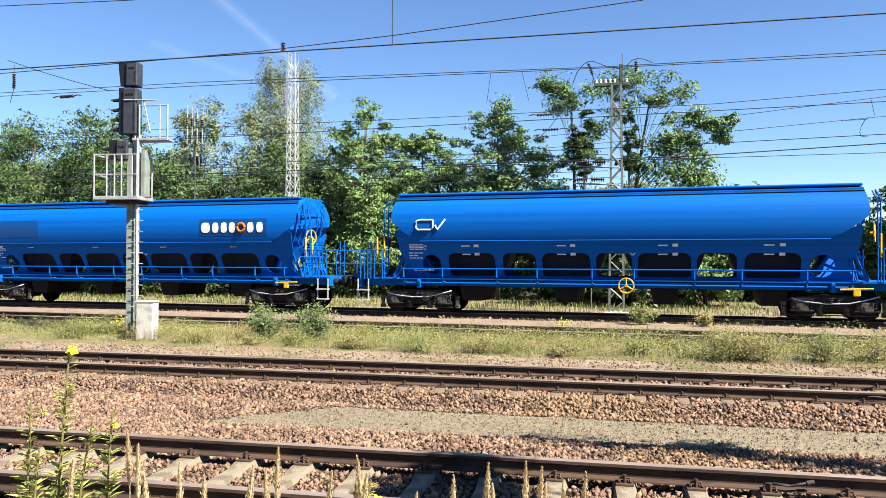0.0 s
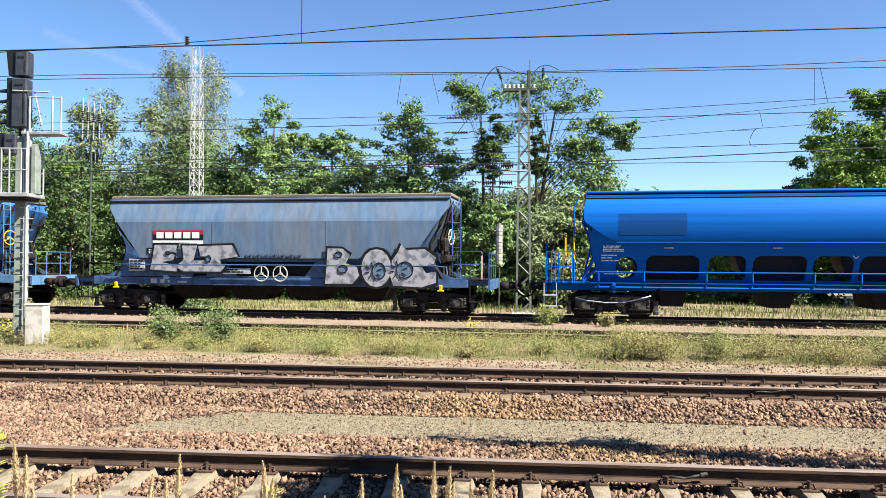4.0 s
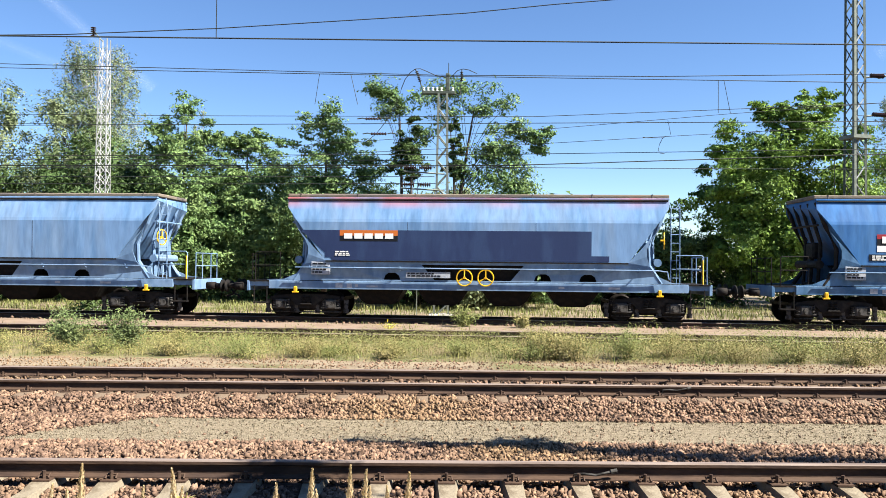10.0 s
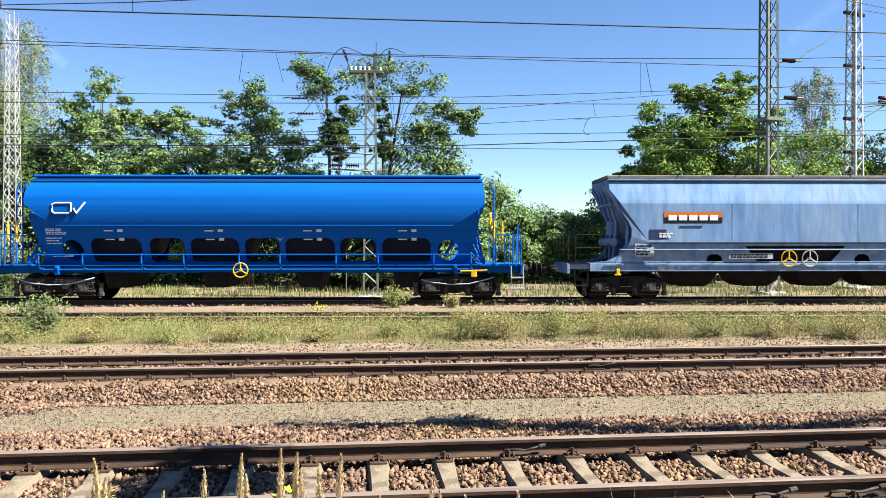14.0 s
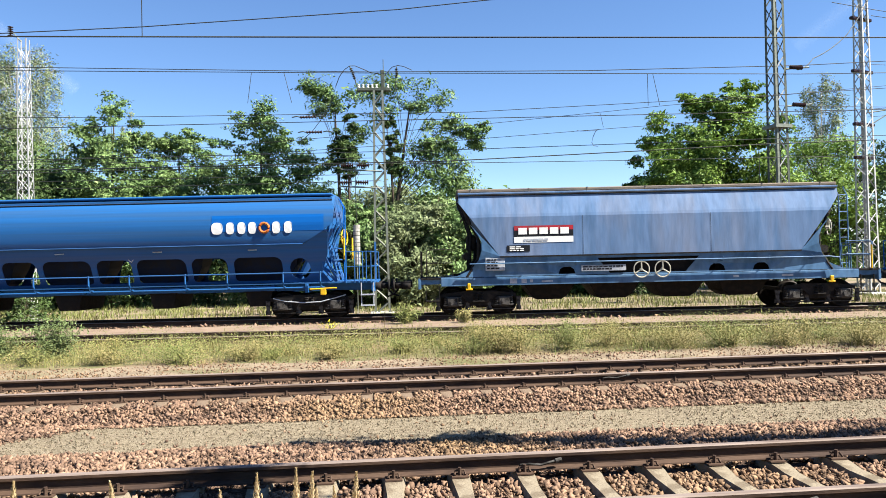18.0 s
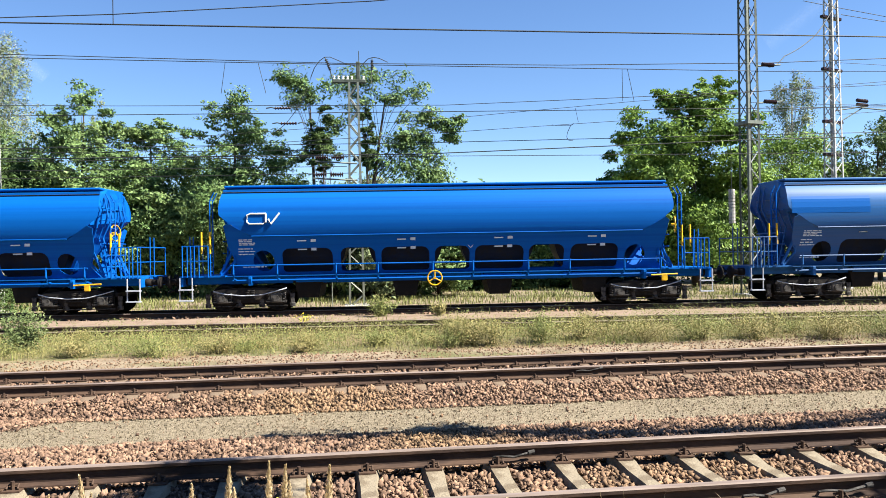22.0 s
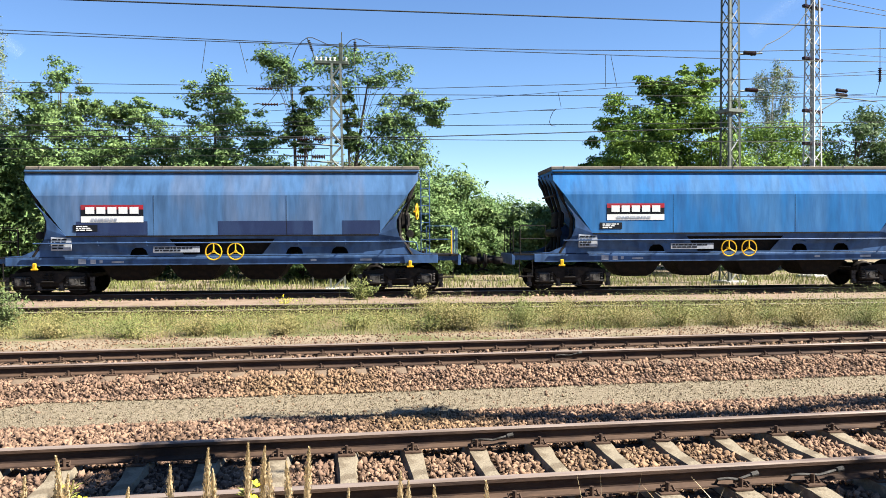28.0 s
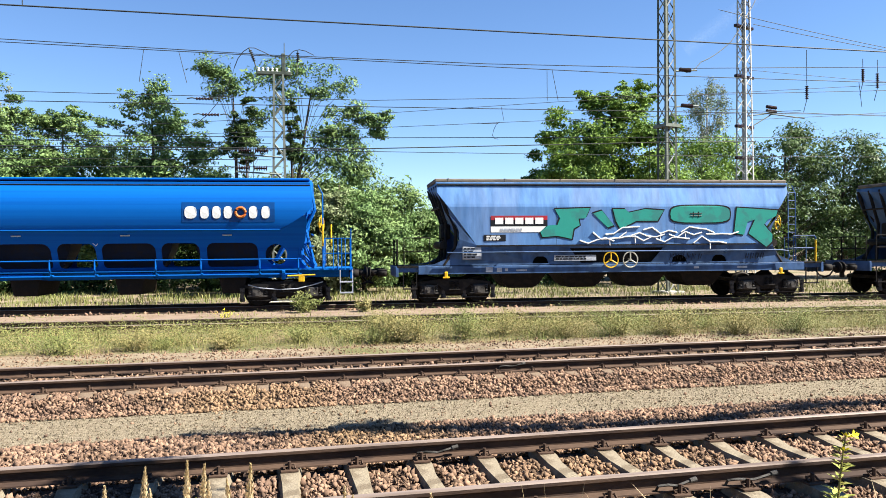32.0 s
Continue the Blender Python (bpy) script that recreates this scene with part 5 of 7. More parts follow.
add(-164.3, wagon_round(-164.3, "blue", "strokes", -0.5, LA))
add(-183.5, wagon_round(-183.5, "blue", "strokes", 0.6, LA))
add(-201.8, wagon_angular(-201.8, "b_bright", "bright weathered blue hopper wagon with logo panel", lower="b_low"))
add(-219.2, wagon_angular(-219.2, "b_slate", "weathered blue hopper wagon with dark repainted patches", dark_patch=((-4.9, -2.55, 1.99, 2.45), (-0.2, 3.0, 1.99, 2.45), (4.0, 5.3, 1.99, 2.45)), lower="b_low"))
add(-236.7, wagon_angular(-236.7, "b_mid", "blue hopper wagon with teal graffiti beside its logo", graffiti=teal_graffiti, lower="b_low"))
add(-255.0, wagon_round(-255.0, "blue", "rings", 0.55, LW))


def train_shift(t):
    """How far the train has run at t seconds."""
    return ((1.459962e-05 * t - 1.07581744e-03) * t + 4.0673931e-02) * t * t + 7.09527 * t + 0.0405


# ---- masts and the signal ----
def lattice_mast(x, y, height, w0, w1, mat, label, turn=0.0, panel_h=0.55):
    """Four corner angles that taper, with zigzag lacing on all four faces."""
    z0 = ground_height(x, y)
    th = new("lattice_mast")
    th.matrix_basis = pose(x, y, z0, 0, 0, turn)
    tagged(th, label, "catenary mast")
    n = int(height / panel_h)
    wid = lambda z: (w0 + (w1 - w0) * z / height) / 2
    for sx in (-1, 1):
        for sy in (-1, 1):
            bm = bmesh.new()
            leg = 0.04 if w0 < 0.62 else 0.12 if mat == "mast_green" and w0 > 0.7 else 0.09
            for ax, ay in ((leg, 0.01), (0.01, leg)):
                loft(bm, [[(sx * wid(z) - sx * (0 if k in (0, 3) else ax), sy * wid(z) - sy * (0 if k < 2 else ay), z) for k in range(4)] for z in (0, height)])
            # on the wide-legged mast, back and right legs are coloured darker as shade
            part("corner_angle", bm, "mast_dark" if leg > 0.1 and (sy > 0 or sx > 0) else mat, th)
    for fx, fy in ((0, -1), (0, 1), (-1, 0), (1, 0)):
        for k in range(n):
            bm = bmesh.new()
            za, zb = k * panel_h, (k + 1) * panel_h
            s = 1 if k % 2 else -1
            a, b = wid(za) - 0.03, wid(zb) - 0.03
            pa = Vector((fx * a + (s * a if fx == 0 else 0), fy * a + (s * a if fy == 0 else 0), za))
            pb = Vector((fx * b + (-s * b if fx == 0 else 0), fy * b + (-s * b if fy == 0 else 0), zb))
            tube(bm, [pa, pb], 0.014 if w0 < 0.62 else 0.03, 4)
            # there the front lacing is coloured as lit, the rest as shaded
            part("lacing_bar", bm, mat if leg < 0.1 else "mast_white" if fy == -1 else "mast_dark", th)
            if w0 < 0.62:
                flip_a, flip_b = Vector((pa.x if fx else -pa.x, pa.y if fy else -pa.y, pa.z)), Vector((pb.x if fx else -pb.x, pb.y if fy else -pb.y, pb.z))
                bm = bmesh.new()
                tube(bm, [flip_a, flip_b], 0.014, 4)
                part("lacing_bar", bm, mat, th)
    bm = bmesh.new()
    box(bm, -w0 * 0.75, w0 * 0.75, -w0 * 0.75, w0 * 0.75, -0.3, 0.12, 0.03)
    part("footing", bm, "concrete", th)
    return th


def insulator_mesh(n=7, r=0.075, length=0.5):
    def build(bm):
        prof = []
        for k in range(n):
            z = length * k / n
            prof += [(0.03, z), (r, z + 0.25 * length / n), (r * 0.9, z + 0.45 * length / n), (0.03, z + 0.6 * length / n)]
        loft(bm, [[(rr * math.cos(a), rr * math.sin(a), z) for a in [2 * math.pi * k / 10 for k in range(10)]] for rr, z in prof])
    return shared("insulator_%d_%g" % (n, length), build, True)


def strut(parent, name, pts, r, mat, label=""):
    bm = bmesh.new()
    tube(bm, pts, r, 6)
    return part(name, bm, mat, parent, label)


YM = 32.0
m1 = lattice_mast(-0.436 * 33.5, 33.5, 12.0, 0.61, 0.36, "mast_white", "pale lattice mast behind the train")
strut(m1, "top_hook", [(-0.1, 0, 11.9), (-0.45, -0.05, 12.3)], 0.03, "mast_green")
piece("insulator", insulator_mesh(5, 0.12, 0.45), "insulator", m1, at=(-0.5, -0.05, 12.1))
m2 = lattice_mast(0.010 * YM, YM, 9.4, 0.68, 0.45, "mast_green", "grey-green lattice mast with switch gear on top")
bm = bmesh.new()
box(bm, -0.88, 0.52, -0.12, 0.12, 9.4, 9.54, 0.02)
part("crossarm", bm, "mast_dark", m2)
for x in (-0.8, -0.62, -0.42, -0.24, -0.06, 0.42):
    piece("post_insulator", insulator_mesh(2, 0.055, 0.2), "white_mark", m2, at=(x, 0, 9.54))
bm = bmesh.new()
box(bm, 0.12, 0.28, -0.08, 0.08, 9.54, 10.3, 0.02)
part("switch_post", bm, "mast_dark", m2)
strut(m2, "lightning_rod", [(0.24, 0, 10.2), (0.24, 0, 10.75)], 0.018, "mast_dark")
strut(m2, "switch_arm", [(-0.85, 0, 9.5), (-0.95, -0.05, 9.88), (-1.17, -0.1, 10.45)], 0.025, "mast_dark")
piece("insulator", insulator_mesh(6, 0.075, 0.5), "signal_black", m2, at=pose(-0.96, -0.06, 9.92, 0, -20, 0))
strut(m2, "jumper_cable", [(0.15, 0, 10.12), (-0.3, 0, 10.2), (-0.65, 0, 10.36), (-0.95, -0.05, 10.47), (-1.17, -0.1, 10.45), (-1.38, -0.1, 10.3), (-1.6, -0.1, 10.0), (-1.75, 0, 9.65), (-1.82, 0, 9.4)], 0.016, "wire")
strut(m2, "jumper_cable", [(-1.9, 0, 9.2), (-2.1, 0, 8.7), (-2.45, 0, 8.15), (-2.8, 0, 7.7), (-3.4, 0, 7.2)], 0.014, "wire")
strut(m2, "switch_arm", [(0.5, 0, 9.45), (0.74, 0, 9.4), (0.8, 0, 10.45)], 0.024, "mast_dark")
piece("insulator", insulator_mesh(5, 0.075, 0.42), "signal_black", m2, at=(0.79, 0, 9.98))
strut(m2, "jumper_cable", [(0.25, 0, 10.05), (0.45, 0, 10.25), (0.62, 0, 10.43), (0.85, 0, 10.5), (1.1, 0, 10.46), (1.45, 0, 10.3)], 0.016, "wire")
for z, ln in ((6.0, 1.6), (5.3, 1.7)):
    strut(m2, "bracket", [(0.1, -0.2, z), (-ln, -0.6, z + 0.05)], 0.035, "mast_green")
    for k in (0.35, 0.75):
        piece("insulator", insulator_mesh(6, 0.11, 0.55), "insulator", m2, at=pose(-ln * k - 0.4, -0.55, z + 0.2, 0, 90, 0))
m3 = lattice_mast(0.5595 * 33.0, 33.0, 16.0, 0.72, 0.56, "mast_green", "tall dark grey-green lattice mast", 12, 0.75)
bm = bmesh.new()
box(bm, -0.45, 0.45, -0.45, 0.45, 7.9, 8.05)
part("collar", bm, "mast_green", m3)
for z, ln in ((10.6, 1.5), (8.9, 1.6)):
    strut(m3, "bracket", [(0.3, -0.2, z), (ln, -0.4, z + 0.1)], 0.04, "mast_green")
    piece("insulator", insulator_mesh(8, 0.1, 0.7), "insulator", m3, at=pose(ln - 1.05, -0.4, z + 0.05, 0, 90, 0))
m4 = lattice_mast(0.686 * 36.5, 36.5, 17.6, 0.78, 0.46, "mast_white", "tall pale lattice mast with cable brackets", 20, 0.6)
for z in (14.0, 11.3, 8.6, 6.9):
    bm = bmesh.new()
    box(bm, -0.75, 0.75, -0.1, 0.1, z, z + 0.16, 0.03)
    part("cable_bracket", bm, "insulator", m4)
strut(m4, "cantilever", [(0.3, 0, 9.3), (1.6, -0.3, 9.5), (4.6, -0.6, 9.45)], 0.035, "mast_dark")
strut(m4, "cantilever_stay", [(0.3, 0, 8.6), (2.0, -0.3, 9.5)], 0.03, "mast_dark")
piece("insulator_block", insulator_mesh(7, 0.1, 0.9), "insulator", m4, at=pose(1.55, -0.3, 9.66, 0, 90, 0))
piece("insulator_block", insulator_mesh(7, 0.1, 0.9), "insulator", m4, at=pose(1.55, -0.3, 9.88, 0, 90, 0))


def build_signal():
    x, y = -0.688 * 19.0, 19.0
    sg = new("railway_signal")
    sg.matrix_basis = pose(x, y, -0.03, 0, 0, 8)
    tagged(sg, "railway signal with black boxes, basket and ladder on grey post", "signal")
    bm = bmesh.new()
    box(bm, -0.16, 0.01, -0.1, 0.1, -0.3, 5.2, 0.01)
    for k in range(7):
        box(bm, -0.165, 0.015, -0.11, -0.102, 0.7 + 0.42 * k, 0.73 + 0.42 * k)
    part("post", bm, "signal_post", sg)
    # lamp heads, seen from their back: a dark tapering housing, a slate door, flat visors in front
    heads = (((-0.42, -0.16, 0.17), 6.8, 7.48, 0.07, ()), ((-0.395, -0.24, 0.15), 5.44, 6.74, 0.0, (6.38, 6.1, 5.82, 5.55)), ((-0.67, -0.42, -0.11), 4.72, 5.27, 0.0, (5.0,)))
    for (xa, xm, xb), z0, z1, taper, visors in heads:
        bm = bmesh.new()
        loft(bm, [[(xa + (taper if z == z0 else 0), y, z) for y in (-0.12, 0.14)] + [(xm, y, z) for y in (0.16, -0.14)] for z in (z0, z1)])
        b = part("signal_head", bm, "signal_black", sg)
        bm = bmesh.new()
        box(bm, xm, xb, -0.2, 0.16, z0 - 0.02, z1 - 0.02, 0.025)
        part("access_door", bm, "signal_door", b)
        bm = bmesh.new()
        box(bm, xm + 0.08, xb - 0.08, -0.212, -0.2, z1 - 0.22, z1 - 0.17)
        part("door_latch", bm, "signal_black", b)
        bm = bmesh.new()
        tube(bm, [(xb - 0.06, -0.21, z0 + 0.1), (xb - 0.06, -0.21, z1 - 0.3)], 0.012, 5)
        part("door_hinge", bm, "signal_black", b)
        for cz in visors:
            bm = bmesh.new()
            loft(bm, [[(x, r * math.cos(a), cz + r * math.sin(a)) for a in [math.pi * q / 6 for q in range(7)]] for x, r in ((xa, 0.1), (xa - 0.27, 0.06))], close=False)
            part("visor", bm, "signal_black", b)
    strut(sg, "head_bracket", [(-0.06, 0, 4.6), (-0.1, 0, 5.6), (-0.06, 0, 7.0)], 0.045, "signal_black")
    for px, py in ((-0.86, -0.55), (-0.5, -0.55), (-0.28, -0.55), (-0.08, -0.55), (0.22, -0.55), (0.36, -0.55), (-0.86, 0.35), (0.36, 0.35)):
        strut(sg, "basket_post", [(px, py, 3.66), (px, py, 4.8)], 0.024, "galv")
    for z in (4.25, 4.8):
        strut(sg, "basket_rail", [(0.36, -0.55, z), (-0.86, -0.55, z), (-0.86, 0.35, z), (0.36, 0.35, z)], 0.024, "galv")
    bm = bmesh.new()
    box(bm, -0.88, 0.4, -0.58, 0.38, 3.56, 3.66, 0.01)
    part("basket_floor", bm, "galv", sg)
    bm = bmesh.new()
    box(bm, -0.6, 0.3, -0.4, 0.25, 3.46, 3.56)
    part("floor_bearer", bm, "signal_black", sg)
    strut(sg, "ladder_rail", [(0.19, -0.16, 0.35), (0.19, -0.16, 5.3)], 0.055, "galv")
    for k in range(10):
        strut(sg, "ladder_rung", [(0.03, -0.18, 0.6 + 0.3 * k), (0.36, -0.18, 0.6 + 0.3 * k)], 0.015, "galv")
    # cage and work platform beside the heads
    for px in (0.08, 0.24):
        strut(sg, "cage_post", [(px, -0.1, 3.66), (px, -0.1, 5.4)], 0.03, "galv")
    for z in (4.05, 4.45, 4.85):
        strut(sg, "cage_rail", [(0.08, -0.1, z), (0.4, -0.1, z)], 0.022, "galv")
    bm = bmesh.new()
    box(bm, 0.3, 0.42, -0.2, 0.1, 3.66, 4.98, 0.01)
    part("cable_duct", bm, "signal_post", sg)
    bm = bmesh.new()
    box(bm, 0.03, 1.06, -0.2, 0.25, 5.24, 5.31, 0.01)
    part("work_platform", bm, "galv", sg)
    for px in (0.23, 0.82, 1.04):
        strut(sg, "platform_post", [(px, -0.16, 5.3), (px, -0.16, 6.25)], 0.026, "galv")
    strut(sg, "platform_rail", [(0.2, -0.16, 6.22), (1.04, -0.16, 6.22)], 0.022, "galv")
    strut(sg, "platform_rail", [(-0.2, -0.22, 6.38), (0.72, -0.16, 6.36)], 0.022, "galv")
    strut(sg, "platform_brace", [(0.35, -0.16, 6.36), (0.54, -0.16, 5.5)], 0.022, "galv")
    bx = new("concrete_box")
    bx.matrix_basis = pose(-0.664 * 18.5, 18.5, -0.3, 0, 0, 10)
    tagged(bx, "chalky white concrete cable box beside the signal", "cable box")
    bm = bmesh.new()
    box(bm, -0.24, 0.24, -0.2, 0.2, 0, 1.02, 0.03)
    part("box_body", bm, "concrete", bx)
    bm = bmesh.new()
    box(bm, -0.255, 0.255, -0.215, 0.215, 1.02, 1.06, 0.01)
    part("box_lid", bm, "concrete", bx)


build_signal()


def rod_isolators(x, y):
    """A row of upright isolator rods on a slim pole that stands in the wood's edge."""
    th = new("rod_isolator")
    th.matrix_basis = pose(x, y, ground_height(x, y))
    tagged(th, "slim pole with four upright brown-ribbed isolator rods", "isolator")
    strut(th, "pole", [(0, 0.1, 0), (0, 0.1, 9.0)], 0.045, "mast_dark")
    strut(th, "crossbar", [(-0.55, 0.05, 8.95), (0.6, 0.05, 8.95)], 0.035, "mast_green")
    for k, dx in enumerate((-0.45, -0.15, 0.17, 0.5)):
        strut(th, "rod", [(dx, 0, 8.7), (dx + 0.03, 0, 10.95 - 0.12 * k)], 0.03, "galv")
        piece("insulator", insulator_mesh(5, 0.09, 0.5), "insulator", th, at=(dx, 0, 9.75 - 0.06 * k))


rod_isolators(-22.7, 38.5)


# ---- overhead wires ----
def wire(points, y0, slope, r, label, sag=0.0):
    """A wire through points (x, z) over the track whose middle is y0 at x = 0."""
    pts = []
    for (xa, za), (xb, zb) in zip(points, points[1:]):
        n = max(2, int(abs(xb - xa) / 2.0))
        for k in range(n):
            u = k / n
            pts.append((xa + (xb - xa) * u, y0 + slope * (xa + (xb - xa) * u), za + (zb - za) * u - sag * 4 * u * (1 - u)))
    xb, zb = points[-1]
    pts.append((xb, y0 + slope * xb, zb))
    bm = bmesh.new()
    tube(bm, pts, r, 5)
    ob = part("overhead_wire", bm, "wire", None)
    return tagged(ob, label, "wire", "overhead wires")


wire([(-60, 5.8), (0, 5.76), (60, 5.8)], Y2, SLOPE2, 0.013, "contact wire over the second track")
wire([(-60, 6.9), (-24, 5.75), (-12, 5.69), (-6.4, 5.8), (-3.8, 5.93), (0.5, 6.24), (2.04, 6.41), (12, 7.3), (40, 9.0)], Y2, SLOPE2, 0.009, "carrying wire over the second track")
wire([(-60, 8.6), (-21.3, 7.83), (-13, 7.66), (0, 7.21), (6, 7.12), (12, 7.14), (17.6, 7.31), (60, 8.6)], Y3, SLOPE4, 0.011, "carrying wire over the third track")
wire([(-60, 8.5), (-13, 7.54), (0, 7.18), (12, 6.9), (17.6, 6.86), (60, 7.0)], Y3, SLOPE4, 0.011, "feeder wire over the third track")
wire([(-60, 7.9), (-8, 7.23), (3.5, 7.15), (9.5, 7.35), (14.1, 7.52), (50, 9.0)], Y4, SLOPE4, 0.011, "carrying wire over the train")
wire([(-60, 6.9), (3.5, 6.92), (60, 6.98)], Y4, SLOPE4, 0.014, "feeder wire over the train")
wire([(-20, 5.2), (4.06, 6.73), (10.3, 7.24), (30, 8.6)], Y4 + 0.1, SLOPE4, 0.009, "slanting wire over the train")
wire([(-30, 4.6), (3.3, 6.19), (8.75, 6.5), (20, 7.1)], Y4 + 0.2, SLOPE4, 0.009, "registration wire over the train")
wire([(-60, 5.7), (3.1, 5.86), (14.1, 6.01), (60, 6.4)], Y4 + 0.3, SLOPE4, 0.012, "second feeder wire over the train")
wire([(-60, 5.4), (2.7, 5.42), (5.4, 5.5), (14.1, 5.78), (18, 5.85)], Y4, SLOPE4, 0.018, "contact wire over the train")
wire([(-60, 6.6), (0, 6.4)], 33.0, SLOPE4, 0.012, "wire behind the train")
wire([(-60, 5.6), (0, 5.7)], 33.0, SLOPE4, 0.014, "lower wire behind the train")


wire([(-30, 7.75), (-12, 7.07), (-9.1, 6.97), (-3, 7.3), (20, 9.5)], Y2, SLOPE2, 0.009, "second carrying wire over the second track")


def dropper(x, y0, slope, z0, z1, dx=0.0):
    bm = bmesh.new()
    tube(bm, [(x, y0 + slope * x, z0), (x + dx, y0 + slope * x, z1)], 0.008, 5)
    tagged(part("dropper", bm, "wire", None), "thin dropper between two overhead wires", "wire", "overhead wires")


for x, z0, z1 in ((-3.8, 5.77, 6.9), (9.0, 5.77, 7.0)):
    dropper(x, Y2, SLOPE2, z0, z1)
for x, dx in ((-3.3, -0.12), (-2.4, 0.2), (7.75, 0.0), (7.9, 0.18), (17.5, 0.1)):
    dropper(x, Y3, SLOPE4, float(np.interp(x, (-13, 0, 12, 17.6), (7.54, 7.18, 6.9, 6.86))), 6.4 if x < 0 else 6.1, dx)
dropper(8.25, Y4, SLOPE4, 6.5, 7.0, -0.1)


bm = bmesh.new()
tube(bm, [(x, Y4 + 0.2 + SLOPE4 * x, z) for x, z in ((7.35, 6.44), (7.5, 6.42), (8.05, 6.42), (8.15, 6.48), (8.03, 6.4), (7.93, 6.2), (7.88, 6.0), (7.94, 5.88), (8.1, 5.86))], 0.011, 5)
tagged(part("registration_arm", bm, "wire", None), "bent registration arm between two overhead wires", "wire", "overhead wires")


# tensioning weights, hanging insulators and cross wires near the masts
def weights(x, y, z0, z1, top):
    th = new("tension_weight")
    tagged(th, "stack of pale tensioning weights on a steel rope", "tension weight")
    bm = bmesh.new()
    tube(bm, [(x, y, z1), (x, y, top)], 0.015, 6)
    part("rope", bm, "wire", th)
    n = int((z1 - z0) / 0.14)
    for k in range(n):
        bm = bmesh.new()
        z = z0 + k * (z1 - z0) / n
        tube(bm, [(x, y, z), (x, y, z + (z1 - z0) / n - 0.02)], 0.14, 12)
        part("weight_disc", bm, "concrete", th)
    bm = bmesh.new()
    tube(bm, [(x, y, ground_height(x, y)), (x, y, z0)], 0.02, 6)
    part("guide_rod", bm, "mast_green", th)


weights(-0.7, 31.8, 1.8, 3.47, 6.0)
weights(17.18, 32.3, 3.0, 4.55, 6.6)


def hanging_insulator(x, y, z0, z1, top):
    th = new("hanging_insulator")
    tagged(th, "brown insulator hanging on a cross wire", "insulator", "hanging insulators")
    bm = bmesh.new()
    tube(bm, [(x, y, z1), (x, y, top)], 0.012, 5)
    part("hanger", bm, "wire", th)
    piece("insulator", insulator_mesh(7, 0.07, z1 - z0), "insulator", th, at=(x, y, z0))
    bm = bmesh.new()
    tube(bm, [(x, y, z0), (x - 0.15, y, z0 - 0.5)], 0.012, 5)
    part("drop_wire", bm, "wire", th)


hanging_insulator(20.1, 25.35, 7.5, 8.05, 9.4)
hanging_insulator(22.45, 25.15, 8.2, 8.75, 9.12)
hanging_insulator(23.07, 25.1, 8.0, 8.6, 9.1)
hanging_insulator(-20.64, 23.0, 7.95, 8.5, 8.8)
hanging_insulator(25.9, 25.0, 8.0, 8.6, 9.0)


def section_insulator(x, y, z, length=0.6):
    th = new("section_insulator")
    th.matrix_basis = pose(x, y, z, 0, 0, TURN4)
    tagged(th, "dark ribbed insulator set into an overhead wire", "insulator", "section insulators")
    piece("insulator_rod", insulator_mesh(6, 0.06, length), "insulator", th, at=pose(-length / 2, 0, 0, 0, 90, 0))
    for e in (-1, 1):
        bm = bmesh.new()
        tube(bm, [(e * length / 2, 0, 0), (e * (length / 2 + 0.12), 0, 0.03), (e * (length / 2 + 0.3), 0, 0)], 0.022, 6)
        part("end_clamp", bm, "mast_dark", th)


section_insulator(-18.3, 22.8, 7.52)
section_insulator(-2.2, 27.2, 7.09)
section_insulator(-2.0, 27.2, 6.55)


def span(a, b, r=0.012, sag=0.3, label="cross wire between the masts"):
    bm = bmesh.new()
    n = 12
    pts = [Vector(a).lerp(Vector(b), k / n) - Vector((0, 0, sag * 4 * (k / n) * (1 - k / n))) for k in range(n + 1)]
    tube(bm, pts, r, 5)
    tagged(part("overhead_wire", bm, "wire", None), label, "wire", "overhead wires")


span((17.9, 25.5, 10.3), (34.0, 24.0, 8.3), 0.012, 0.2)
span((16.5, 25.6, 10.8), (34.0, 24.0, 8.2), 0.012, 0.25)
for a, b in (((19.5, 33.0, 10.25), (20.9, 34.0, 11.05)), ((20.9, 34.0, 11.05), (23.3, 35.0, 12.5)), ((23.3, 35.0, 12.5), (25.8, 36.4, 15.4))):
    span(a, b, 0.022, 0.12, "looping cable between the two masts")
span((18.5, 33.0, 8.6), (48.0, 31.0, 8.4), 0.012, 0.2)
span((25.2, 36.4, 8.7), (50.0, 34.0, 10.8), 0.012, 0.2)
span((25.2, 36.4, 11.4), (60.0, 33.0, 10.2), 0.012, 0.3)
span((-60.0, 40.0, 11.0), (-14.8, 33.5, 7.9), 0.011, 0.5)
span((-21.0, 23.1, 9.0), (-16.5, 22.65, 7.6), 0.012, 0.05)
span((-60, 38.0, 6.5), (0.1, 32.0, 6.0), 0.014, 0.2)
span((-60, 38.0, 5.8), (0.1, 32.0, 5.3), 0.014, 0.2)
span((0.1, 32.0, 6.0), (60, 28.0, 6.4), 0.013, 0.2)


